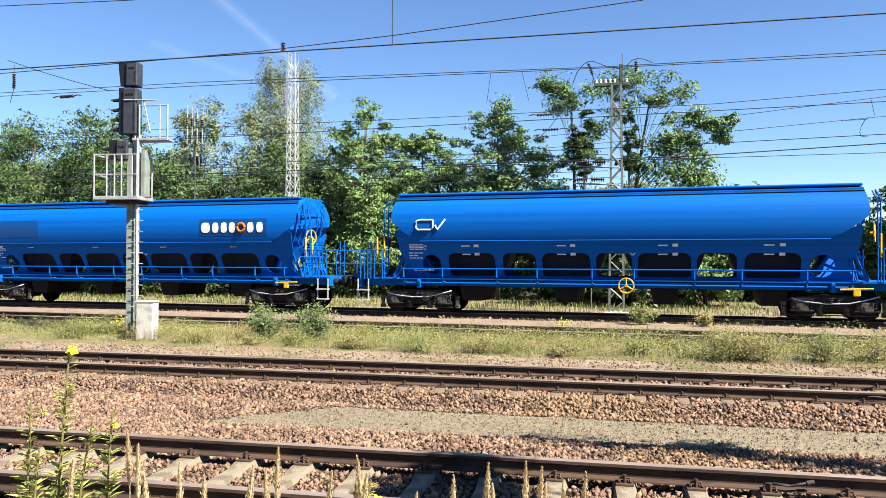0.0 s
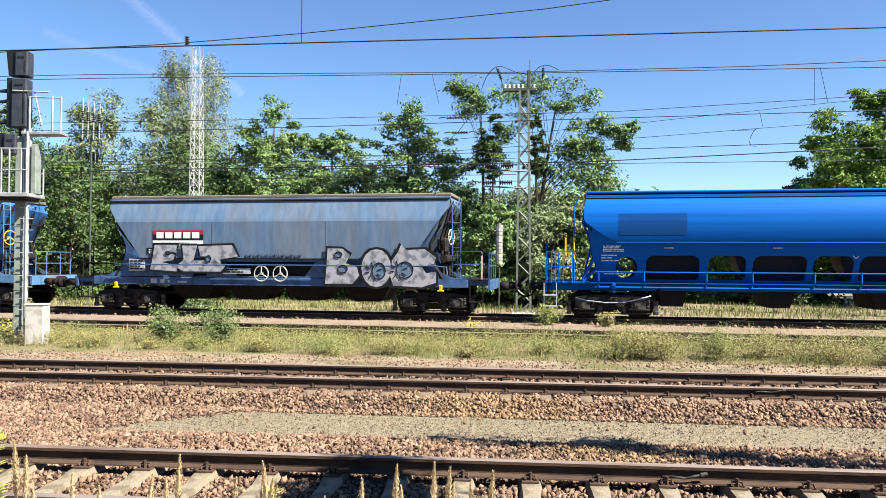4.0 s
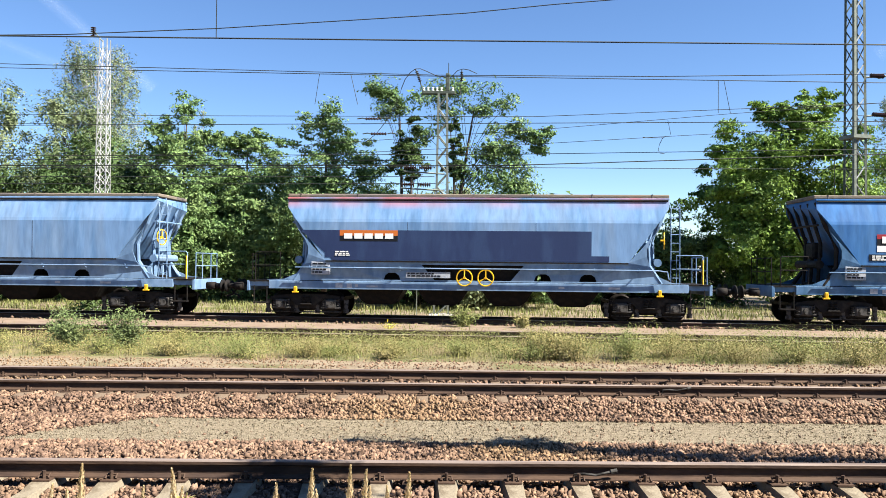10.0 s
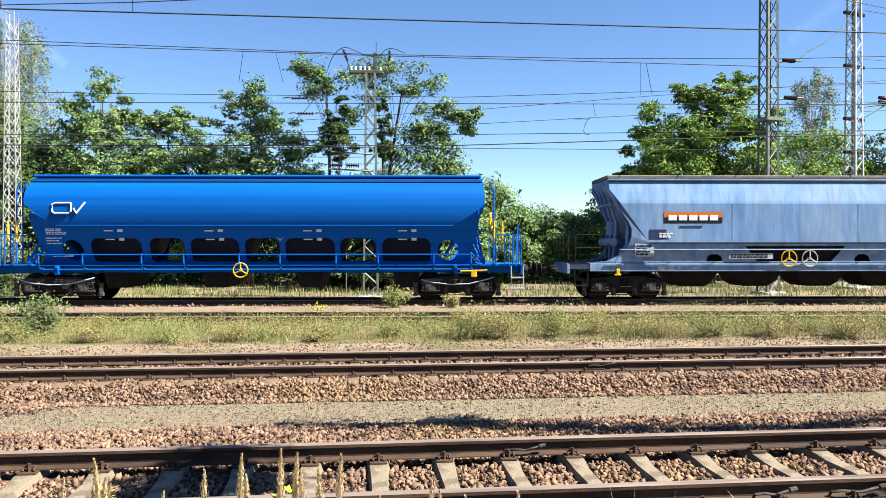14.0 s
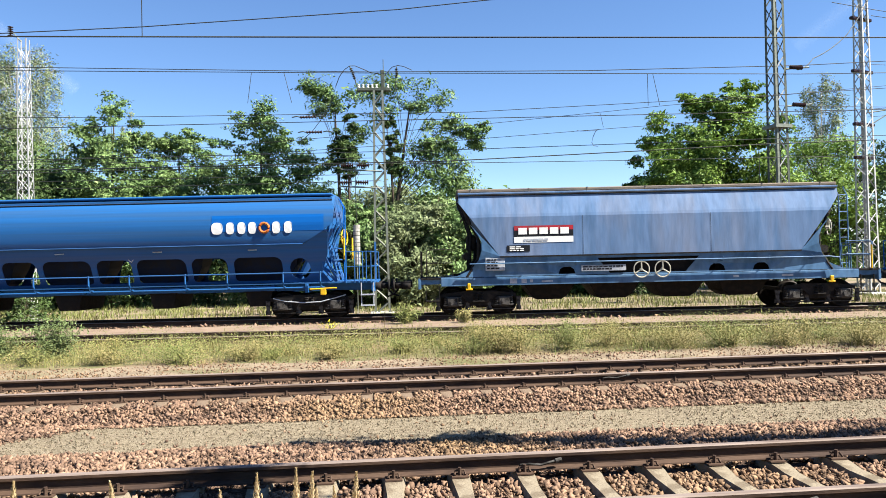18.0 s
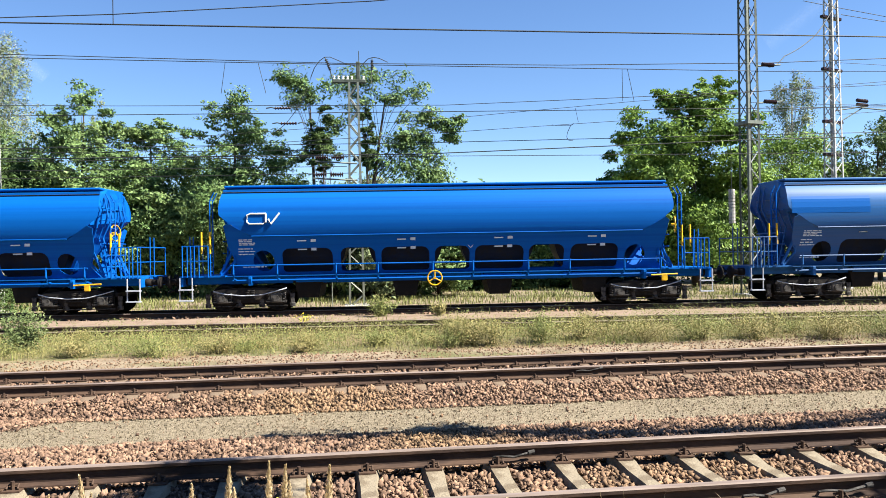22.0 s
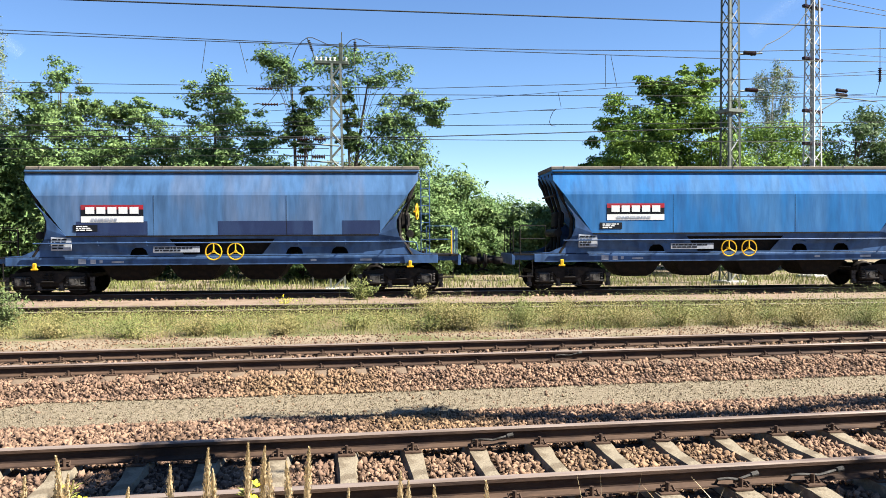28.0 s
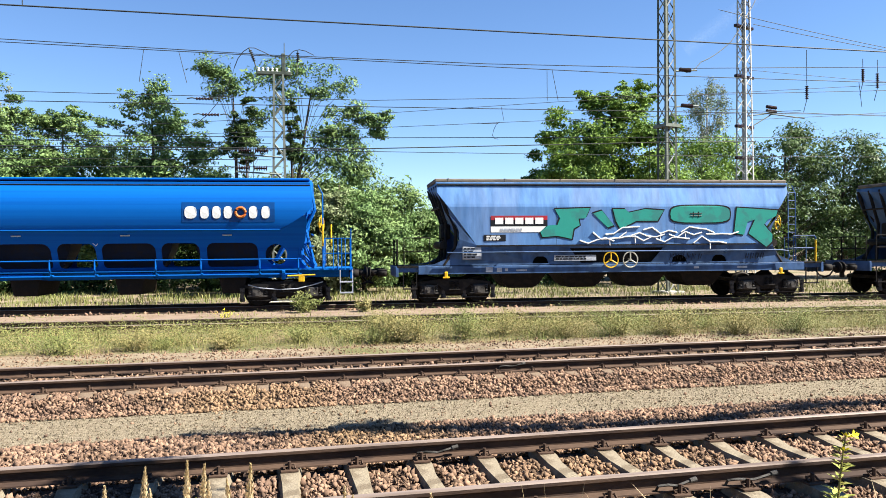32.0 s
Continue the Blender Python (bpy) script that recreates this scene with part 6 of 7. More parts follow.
# ---- contrails ----
def contrail(az0, el0, az1, el1, width, strength):
    """A faint, fraying streak of ice cloud very far off."""
    def place(az, el):
        a, e = radians(az), radians(el)
        return 4000 * Vector((math.sin(a) * math.cos(e), math.cos(a) * math.cos(e), math.sin(e)))
    p, q = place(az0, el0), place(az1, el1)
    along = q - p
    side = along.cross((p + q) / 2).normalized() * width / 2
    ex, ey = along / 2, side
    me = array_mesh([(x, y, 0) for x in np.linspace(-1, 1, 9) for y in (-1, 0, 1)], [(3 * i + j, 3 * i + j + 1, 3 * i + j + 4, 3 * i + j + 3) for i in range(8) for j in (0, 1)])
    m = bpy.data.materials.new("ice_cloud_streak")
    m.use_nodes = True
    n, ln = m.node_tree.nodes, m.node_tree.links
    tc, sep = n.new("ShaderNodeTexCoord"), n.new("ShaderNodeSeparateXYZ")
    ln.new(tc.outputs["Object"], sep.inputs[0])
    fold = n.new("ShaderNodeMath")
    fold.operation = "ABSOLUTE"
    ln.new(sep.outputs["Y"], fold.inputs[0])
    edge = n.new("ShaderNodeMapRange")
    edge.inputs["From Min"].default_value, edge.inputs["From Max"].default_value = 1.0, 0.0
    ln.new(fold.outputs[0], edge.inputs["Value"])
    wisps = n.new("ShaderNodeTexNoise")
    wisps.inputs["Scale"].default_value = 4.0
    ln.new(tc.outputs["Object"], wisps.inputs["Vector"])
    amount = n.new("ShaderNodeMath")
    amount.operation = "MULTIPLY"
    ln.new(edge.outputs[0], amount.inputs[0])
    ln.new(wisps.outputs["Fac"], amount.inputs[1])
    scaled = n.new("ShaderNodeMath")
    scaled.operation = "MULTIPLY"
    scaled.inputs[1].default_value = strength
    ln.new(amount.outputs[0], scaled.inputs[0])
    clear, ice, mix = n.new("ShaderNodeBsdfTransparent"), n.new("ShaderNodeBsdfTranslucent"), n.new("ShaderNodeMixShader")
    ice.inputs["Color"].default_value = (0.95, 0.95, 0.95, 1)
    back = n.new("ShaderNodeBsdfDiffuse")
    back.inputs["Color"].default_value = (0.95, 0.95, 0.95, 1)
    sum_ = n.new("ShaderNodeAddShader")
    ln.new(ice.outputs[0], sum_.inputs[0])
    ln.new(back.outputs[0], sum_.inputs[1])
    ln.new(scaled.outputs[0], mix.inputs[0])
    ln.new(clear.outputs[0], mix.inputs[1])
    ln.new(sum_.outputs[0], mix.inputs[2])
    ln.new(mix.outputs[0], n["Material Output"].inputs["Surface"])
    me.materials.append(m)
    ob = new("backdrop_contrail", me)
    z = ex.cross(ey).normalized()
    c = (p + q) / 2
    ob.matrix_basis = Matrix(((ex.x, ey.x, z.x, c.x), (ex.y, ey.y, z.y, c.y), (ex.z, ey.z, z.z, c.z), (0, 0, 0, 1)))
    ob.visible_shadow = False
    return tagged(ob, "faint white contrail high in the blue sky", "contrail", kind="structure")


contrail(-31.0, 19.8, -20.4, 12.0, 75, 0.11)
contrail(-33.5, 15.0, -25.0, 12.6, 60, 0.05)
contrail(30.5, 13.8, 36.0, 17.4, 90, 0.05)


# ---- trees ----
def grove():
    rob = "tall green robinia with feathery open crown"
    specs = [
        (-44, 46, 12.0, 4.2, "leaf_dark", 0.15, "round", "dense dark green tree in the lineside wood"),
        (-38.5, 45, 11.6, 4.0, "leaf_dark", 0.1, "round", "dense green tree in the lineside wood"),
        (-33.5, 45, 12.3, 3.6, "leaf_dark", 0.1, "round", "dense dark green tree in the lineside wood"),
        (-30.0, 43, 8.6, 3.2, "leaf_dark", 0.05, "round", "lower green tree in the lineside wood"),
        (-26.2, 45, 12.4, 2.2, "leaf_birch", 0.1, "column", "slender olive tree with thin crown"),
        (-26.0, 42, 8.2, 3.2, "leaf_dark", 0.05, "round", "bushy dark green lineside tree"),
        (-21.7, 46, 12.4, 2.6, "leaf_birch", 0.1, "column", "olive-green birch with hanging twigs"),
        (-19.0, 43, 9.2, 2.8, "leaf_dark", 0.05, "round", "bushy mid-green lineside tree"),
        (-17.5, 45, 7.7, 3.3, "leaf", 0.02, "round", "bushy light green young trees"),
        (-12.6, 45.5, 7.4, 3.2, "leaf", 0.02, "round", "bushy green young lineside tree"),
        (-8.0, 45.5, 7.4, 3.2, "leaf", 0.02, "round", "bushy light green young tree"),
        (-3.0, 45, 6.8, 2.7, "leaf_dark", 0.02, "round", "shaded dark green bush"),
        (0.8, 44.5, 6.6, 2.6, "leaf_birch", 0.02, "round", "olive-green bush beside the mast"),
        (4.0, 44.5, 6.8, 2.7, "leaf", 0.02, "round", "green bush behind the train"),
        (7.2, 45, 6.1, 2.3, "leaf", 0.02, "round", "low green bush behind the train"),
        (9.5, 46, 4.0, 2.4, "leaf_dark", 0.02, "round", "low dark green bush behind the train"),
        (9.8, 45, 4.4, 2.0, "leaf", 0.02, "round", "low green bush behind the train"),
        (12.8, 45.5, 4.0, 2.2, "leaf", 0.02, "round", "low green bush behind the train"),
        (14.8, 44, 4.4, 2.4, "leaf_dark", 0.02, "round", "low dark green bush behind the train"),
        (12.0, 58, 4.7, 4.5, "leaf", 0.0, "round", "green bushes far behind the train"),
        (28.8, 46, 9.6, 3.0, "leaf_light", 0.05, "round", "yellow-green bushy tree behind the masts"),
        (34.0, 45, 10.2, 3.2, "leaf_dark", 0.15, "round", "grey-green open-crowned lineside tree"),
        (38.5, 45, 10.0, 3.4, "leaf_dark", 0.15, "round", "grey-green open-crowned lineside tree"),
        (42.0, 44, 8.0, 3.4, "leaf_dark", 0.1, "round", "dark green tree behind the masts"),
        (24.5, 47, 7.0, 3.0, "leaf_dark", 0.05, "round", "dark green tree behind the mast"),
    ]
    specs += [
        (-0.9, 38.6, 5.2, 1.9, "leaf", 0.2, "round", "green bush before the robinias"),
        (1.9, 38.4, 5.4, 2.0, "leaf_birch", 0.2, "round", "olive-green bush beside the mast"),
        (4.6, 38.8, 5.0, 1.9, "leaf", 0.2, "round", "green bush behind the train"),
    ]
    second_row = [(-62 + 6.5 * k, 52 + 2 * (k % 3), (9.4 + 1.6 * ((k * 7) % 5) / 4) if k < 6 else 6.6, 4.0, "leaf_dark", 0.02, "round", "dense tree deep in the lineside wood") for k in range(10)]
    hedge = [(-51 + 4.5 * k, 45.0 + (k % 2), 5.7 + 1.3 * ((k * 5) % 4) / 3, 2.7, "leaf_dark" if k < 5 else "leaf", 0.0, "round", "bushy growth at the wood's edge") for k in range(10)]
    for k, (x, y, hgt, spread, leaf, base, shape, lab) in enumerate(specs + second_row + hedge):
        open_crown = "robinia" in lab or "open-crowned" in lab
        n = (16000 if open_crown else 20000) if k < len(specs) else 9000
        tree("tree" if hgt > 7 else "bush", x, y, hgt, spread * (1.12 if open_crown else 1.2), 20 + k, leaf, "bark", n, 70 if open_crown else 96, 0.093, base, shape, 0.5 if shape == "column" else 0.0, lab, 0.17 if hgt > 9 else 0.1, clump_r=0.58 if open_crown else 0.6)
    first = ((0, 10.8, 1.1), (-1.1, 9.6, 1.0), (1.0, 9.4, 1.1), (-0.4, 8.2, 1.5), (1.4, 7.4, 1.3), (-1.6, 6.8, 1.3), (0, 5.4, 2.0), (0.8, 3.4, 2.0))
    middle = ((-0.8, 9.3, 0.9), (0.5, 9.2, 1.0), (1.5, 8.0, 1.1), (-0.6, 7.6, 1.3), (0.6, 6.0, 1.7), (0, 4.0, 2.0))
    broad = ((0, 10.0, 1.2), (-1.3, 8.8, 1.1), (1.2, 8.8, 1.3), (-1.9, 7.0, 1.2), (0.3, 7.4, 1.5), (2.4, 7.4, 1.1), (2.9, 5.4, 1.3), (-0.6, 5.0, 1.8), (1.2, 4.0, 1.8), (-2.0, 4.2, 1.4))
    for x, y, hgt, lobe, seed in ((-14.2, 43, 11.6, first, 61), (-11.0, 44, 10.2, middle, 62), (-6.1, 42, 11.2, broad, 63)):
        tree("robinia_tree", x, y, hgt, 3.0, seed, "leaf", "bark", 32000, 190, 0.085, 0.2, "round", 0.0, rob, 0.17, lobes=lobe)
    big = ((-4.3, 7.6, 1.5), (-4.5, 5.4, 1.6), (-4.5, 3.5, 1.6), (-2.7, 9.2, 1.6), (-1.0, 10.9, 1.4), (0.3, 11.0, 1.2), (1.9, 11.1, 1.3), (2.4, 9.2, 1.7), (0.0, 9.0, 2.2), (-2.5, 6.5, 2.3), (0.5, 6.0, 2.8), (2.6, 6.0, 2.1), (0.0, 3.2, 2.8), (-2.6, 3.6, 2.2))
    tree("tree", 20.0, 42.2, 12.4, 4.0, 70, "leaf_light", "bark", 74000, 230, 0.11, 0.05, "round", 0.0, "large dense yellow-green tree by the mast", 0.25, lobes=big)
    tree("birch_tree", -21.2, 48, 16.3, 3.1, 71, "leaf_birch", "birch", 26000, 130, 0.07, 0.35, "column", 1.2, "tall birch with fine hanging twigs", 0.15, clump_r=0.42, twigs=True)
    tree("birch_tree", 31.3, 50, 14.9, 2.1, 72, "leaf_birch", "birch", 15000, 72, 0.07, 0.35, "column", 1.3, "slender birch with fine hanging twigs", 0.13, clump_r=0.42, twigs=True)
    tree("birch_tree", -13.6, 44.5, 11.2, 1.5, 76, "leaf_birch", "birch", 3500, 36, 0.07, 0.3, "column", 0.5, "thin half-bare birch among the robinias", 0.1, clump_r=0.5, twigs=True)
    tufts = ((-1.5, 11.9, 0.6), (-1.1, 11.35, 0.55), (-1.25, 10.45, 0.55), (-0.5, 10.5, 0.5), (0.5, 11.1, 0.65), (-1.9, 11.5, 0.4), (-0.6, 11.0, 0.4))
    tree("robinia_tree", -1.46, 40, 11.4, 2.3, 73, "leaf", "bark", 3400, 22, 0.08, 0.55, "round", 0.0, "robinia with ivy-covered trunk and open crown", 0.16, (-0.5, 0), lobes=tufts, twigs=True)
    tufts = ((-0.8, 11.6, 0.65), (0.5, 11.8, 0.65), (1.5, 11.8, 0.65), (1.8, 10.8, 0.6), (2.8, 11.0, 0.55), (1.2, 10.7, 0.55), (1.9, 9.95, 0.55), (3.5, 9.75, 0.5), (4.4, 9.15, 0.5), (2.6, 9.05, 0.7),
             (3.2, 8.0, 0.65), (2.05, 8.3, 0.65), (1.2, 8.35, 0.6), (2.35, 7.15, 0.8), (0.9, 7.2, 0.8), (-0.25, 10.4, 0.55), (-1.0, 9.9, 0.5), (-1.7, 9.15, 0.5), (3.4, 6.6, 0.8), (0.2, 11.0, 0.5),
             (3.0, 9.45, 0.42), (3.9, 9.3, 0.42), (2.9, 8.6, 0.5), (4.9, 9.4, 0.33), (4.5, 8.6, 0.36), (3.8, 7.5, 0.5))
    tree("robinia_tree", 1.07, 40.5, 12.0, 3.9, 74, "leaf", "bark", 16000, 66, 0.082, 0.3, "round", 0.0, "tall robinia with wide open crown", 0.2, (0.9, 0), lobes=tufts, twigs=True)
    ivy = tuple((0.22 * math.sin(2.3 * k), 10.0 - 0.27 * k, 0.34 + 0.05 * k - (0.03 * (k - 8) ** 2 if k > 8 else 0)) for k in range(12))
    tree("ivy_column", -1.36, 39.7, 9.6, 0.7, 75, "leaf_dark", "bark", 8000, 70, 0.08, 0.58, "column", 0.0, "dark ivy clump round a trunk", 0.1, lobes=ivy)
    tree("ivy_column", 1.12, 40.0, 9.9, 0.6, 77, "leaf_dark", "bark", 6000, 60, 0.08, 0.5, "column", 0.0, "dark ivy round the robinia trunk", 0.1, lobes=tuple((a, b, 0.62 * r) for a, b, r in ivy))
    # unseen trees added behind the camera, to cut sky fill on near-facing sides
    for k in range(9):
        tree("tree", -46 + 11.5 * k, -15 - 2 * (k % 2), 9.0 + (k % 3), 5.6, 400 + k, ("leaf_dark", "leaf")[k % 2], "bark", 3000, 60, 0.28, 0.0, "round", 0.0, "unseen dense tree added behind the camera to block sky light", 0.2)
    rng = np.random.default_rng(5)
    for k in range(16):
        x = -60 + 9.5 * k + rng.uniform(-2, 2)
        tree("distant_tree", x, 84 + rng.uniform(-5, 8), 7.4 + rng.uniform(-1.2, 1.4), 5.5, 200 + k, "leaf_dark" if k % 2 else "leaf", "bark", 4500, 50, 0.24, 0.02, "round", 0.0, "distant tree of the far wood", 0.2)


grove()


tree("bush", -14.0, 32.0, 1.9, 1.2, 501, "leaf_dark", "bark", 5000, 40, 0.05, 0.0, "round", 0.0, "low dark bush at the foot of the pale mast", 0.04)


# ---- grass and weeds ----
def blades(name, spots, heights, width, mat, label, rng, category="grass", bend=0.75):
    """Bent blades of grass, three points and a tip each."""
    n = len(spots)
    a = rng.uniform(0, 2 * math.pi, n)
    d = np.stack([np.cos(a), np.sin(a), 0 * a], -1)
    s = np.stack([-np.sin(a), np.cos(a), 0 * a], -1) * (width * rng.uniform(0.5, 1.2, n))[:, None]
    h = heights[:, None]
    up = np.array([0, 0, 1.0])
    b = rng.uniform(0.05, bend, n)[:, None]
    p0 = spots
    p1 = spots + up * h * 0.55 + d * h * b * 0.35
    p2 = spots + up * h * (1 - 0.3 * b) + d * h * b
    v = np.stack([p0 - s, p0 + s, p1 + s * 0.8, p1 - s * 0.8, p2], 1).reshape(-1, 3)
    i = np.arange(n)[:, None] * 5
    ob = piece(name, array_mesh(v, i + np.array([[0, 1, 2, 3]]), i + np.array([[3, 2, 4]])), mat)
    return tagged(ob, label, category, kind="stuff")


def meadow(name, count, x0, x1, y0, y1, slope, h0, h1, width, mat, label, seed, patch=0.0, scale=0.5):
    rng = np.random.default_rng(seed)
    x = rng.uniform(x0, x1, count)
    y = rng.uniform(y0, y1, count) + slope * x
    keep = np.array([noise.noise((a * scale, b * scale, seed)) for a, b in zip(x, y)])
    m = keep > patch
    x, y, keep = x[m], y[m], keep[m]
    z = np.array([ground_height(a, b) for a, b in zip(x, y)]) - 0.02
    hh = rng.uniform(h0, h1, len(x)) * (0.7 + 0.9 * np.clip(keep - patch, 0, 0.6))
    return blades(name, np.stack([x, y, z], -1), hh, width, mat, label, rng)


meadow("meadow_grass", 17000, -20, 22, 17.2, 20.7, -0.05, 0.05, 0.26, 0.005, "grass", "late-summer grass strip between the tracks", 11, -0.15, 0.8)
meadow("meadow_grass", 16000, -20, 22, 17.0, 19.8, -0.045, 0.06, 0.34, 0.006, "grass_green", "green weeds in the grass strip", 12, 0.08, 0.9)
meadow("meadow_grass", 1500, -6, 20, 17.4, 20.2, -0.06, 0.3, 0.7, 0.006, "grass", "tall thin stalks rising over the grass strip", 18, 0.05, 1.1)
meadow("meadow_grass", 3500, -20, 24, 19.8, 23.0, SLOPE4, 0.08, 0.3, 0.012, "grass", "sparse grass on the third track", 13, 0.0)
meadow("meadow_grass", 16000, -50, 60, 33.5, 40.0, SLOPE4, 0.1, 0.4, 0.016, "grass_green", "rough grass behind the train", 14, -0.1)
meadow("meadow_grass", 24000, -45, 45, 30.4, 43.0, SLOPE4, 0.1, 0.36, 0.014, "grass_green", "yellowish-green grass beyond the train", 17, -0.3)
meadow("meadow_grass", 900, -12, 14, 22.9, 25.6, SLOPE4, 0.08, 0.3, 0.012, "grass_green", "scattered weeds on the sand path", 15, 0.25)


def weed_carpet(name, count, x0, x1, y0, y1, slope, tall, size, mat, label, seed):
    """Small leaves of low weeds, in drifts that rise and thin out."""
    rng = np.random.default_rng(seed)
    x = rng.uniform(x0, x1, count)
    y = rng.uniform(y0, y1, count) + slope * x
    lush = np.array([0.72 + 0.9 * noise.noise((a * 0.55, b * 0.8, seed)) + 0.6 * noise.noise((a * 2.1, b * 2.3, seed)) for a, b in zip(x, y)]) + 0.02 * x
    keep = lush > rng.uniform(0.1, 0.6, count)
    x, y, lush = x[keep], y[keep], np.clip(lush[keep], 0.1, 1.3)
    z = np.array([ground_height(a, b) for a, b in zip(x, y)]) + tall * lush * rng.uniform(0, 1, len(x)) ** 1.6
    n = np.tile([0.15, -0.3, 0.8], (len(x), 1))
    v, q = leaf_cloud(np.stack([x, y, z], -1), n, size * rng.uniform(0.6, 1.4, len(x)), rng, 0.32)
    return tagged(piece(name, array_mesh(v, None, q), mat), label, "weeds", kind="stuff")


weed_carpet("low_weeds", 95000, -21, 19, 17.3, 20.6, -0.055, 0.52, 0.024, "grass_green", "olive-green low weeds of the strip between the tracks", 21)
weed_carpet("low_weeds", 72000, -21, 19, 17.1, 20.6, -0.055, 0.34, 0.022, "grass", "dry yellowish low weeds of the strip between the tracks", 22)


# ---- weeds, shrubs and foreground plants ----
def shrub(name, x, y, width, height, leaf, seed, label, count=900, size=0.05, category="shrub"):
    """A low clump: thin stems from one root and leaves round their ends."""
    rng = np.random.default_rng(seed)
    z0 = ground_height(x, y) - 0.02
    th = new(name)
    th.location = (x, y, z0)
    tagged(th, label, category)
    bm = bmesh.new()
    cs = []
    stems = 14
    for k in range(stems):
        a, d = rng.uniform(0, 2 * math.pi), width * 0.5 * rng.uniform(0.1, 1.0)
        top = Vector((d * math.cos(a), d * math.sin(a), height * rng.uniform(0.55, 1.0) * (1.1 - 0.5 * d / width)))
        tube(bm, [(0.2 * top.x, 0.2 * top.y, 0), (0.6 * top.x, 0.6 * top.y, 0.55 * top.z), top], 0.008, 4, False, 0.003)
        m = count // stems
        u = rng.uniform(0.15, 1.0, m)[:, None]
        cs.append(np.array(top)[None] * u + rng.normal(0, 1, (m, 3)) * np.array([0.16, 0.16, 0.09]) * width * 0.55)
    tagged(part("stem", bm, "grass_green", th), kind="stuff")
    c = np.concatenate(cs)
    c[:, 2] = np.maximum(c[:, 2], 0.02)
    v, q = leaf_cloud(c, np.tile([0.2, -0.3, 0.8], (len(c), 1)), size * rng.uniform(0.6, 1.3, len(c)), rng, 0.45)
    piece("leaves", array_mesh(v, None, q), leaf, th)
    return th


shrub("shrub", -8.9, 19.0, 1.25, 1.05, "leaf_grey", 1, "leafy grey-green shrub in the grass strip", 3200, 0.036)
shrub("shrub", -7.5, 18.8, 1.15, 1.0, "leaf_grey", 2, "leafy grey-green shrub in the grass strip", 3200, 0.036)
for k, (x, y, wd, hg) in enumerate(((-4.4, 17.5, 1.3, 0.42), (-2.9, 17.7, 0.7, 0.35), (-1.0, 17.5, 0.6, 0.3), (0.6, 18.0, 0.6, 0.3), (2.6, 17.6, 0.9, 0.55), (3.3, 17.4, 1.1, 0.6),
                                   (4.4, 17.5, 1.0, 0.6), (5.6, 17.8, 1.0, 0.5), (6.9, 17.3, 1.1, 0.5), (8.2, 17.2, 1.2, 0.55), (9.6, 17.0, 1.1, 0.5), (11.2, 16.8, 1.2, 0.55), (12.8, 16.7, 1.2, 0.5),
                                   (-10.6, 18.2, 0.9, 0.4), (-12.4, 18.6, 1.1, 0.45), (-14.5, 18.9, 1.2, 0.5), (-6.0, 17.8, 0.8, 0.35))):
    shrub("weed_clump", x, y, wd * 1.5, hg * 1.3, "grass" if k % 3 else "grass_green", 30 + k, "low green weed clump in the dry grass", 2200, 0.024, "weed")
rng_w = random.Random(9)
for k in range(34):
    x = rng_w.uniform(-15, 15)
    shrub("weed_clump", x, 17.4 + rng_w.uniform(0, 2.6) - 0.06 * x, rng_w.uniform(0.6, 1.5), rng_w.uniform(0.22, 0.55) * (1.25 if x > 2 else 0.8), ("grass", "grass_green", "grass")[k % 3], 120 + k, "soft olive weed clump in the grass strip", 800, 0.024, "weed")
shrub("weed_clump", 1.0, 24.6, 0.95, 0.75, "grass_green", 60, "green weed clump on the path before the train", 1200, 0.045, "weed")
shrub("weed_clump", 2.9, 24.4, 0.8, 0.5, "grass", 61, "dry weed clump on the path before the train", 700, 0.04, "weed")
shrub("weed_clump", -1.4, 23.6, 0.8, 0.25, "flower", 62, "low yellow-flowering weed beside the third track", 120, 0.022, "weed")
shrub("weed_clump", -14.0, 20.0, 1.0, 0.5, "flower", 63, "yellow-flowering weed near the cable box", 120, 0.03, "weed")


def reed(x, y, top, seed, plume=0.27):
    """A dry grass stalk with a feathery seed head."""
    rng = np.random.default_rng(seed)
    z0 = ground_height(x, y)
    th = new("dry_grass_stalk")
    th.location = (x, y, z0)
    tagged(th, "dry straw-coloured grass stalk with feathery seed head", "grass", "dry grass stalks")
    h = top - z0
    lx, ly = rng.uniform(-0.06, 0.06), rng.uniform(-0.05, 0.05)
    line = [Vector((lx * u * u, ly * u * u, h * u)) for u in (0, 0.35, 0.7, 0.88, 1.0)]
    bm = bmesh.new()
    tube(bm, line, 0.004, 5, True, 0.0015)
    part("stem", bm, "straw", th)
    n = 460
    u = rng.uniform(0, 1, n) ** 0.9
    rad = 0.016 * np.sin(np.pi * (0.1 + 0.88 * u)) * rng.uniform(0.1, 1, n)
    a = rng.uniform(0, 2 * math.pi, n)
    f = 1 - plume / h * (1 - u)
    out = np.stack([np.cos(a), np.sin(a), 0 * a], -1)
    c = np.stack([lx * f * f, ly * f * f, h * f], -1) + out * rad[:, None]
    side = np.stack([-np.sin(a), np.cos(a), 0 * a], -1) * 0.0032
    ln = (0.034 * (1.1 - 0.75 * u) * rng.uniform(0.6, 1.2, n))[:, None]
    tip = c + (out * rng.uniform(0.12, 0.42, n)[:, None] + np.array([0, 0, 0.95])) * ln
    mid = (c + tip) / 2
    v = np.stack([c, mid + side, tip, mid - side], 1).reshape(-1, 3)
    q = np.arange(n)[:, None] * 4 + np.arange(4)[None]
    piece("seed_head", array_mesh(v, q), "straw", th)
    return th


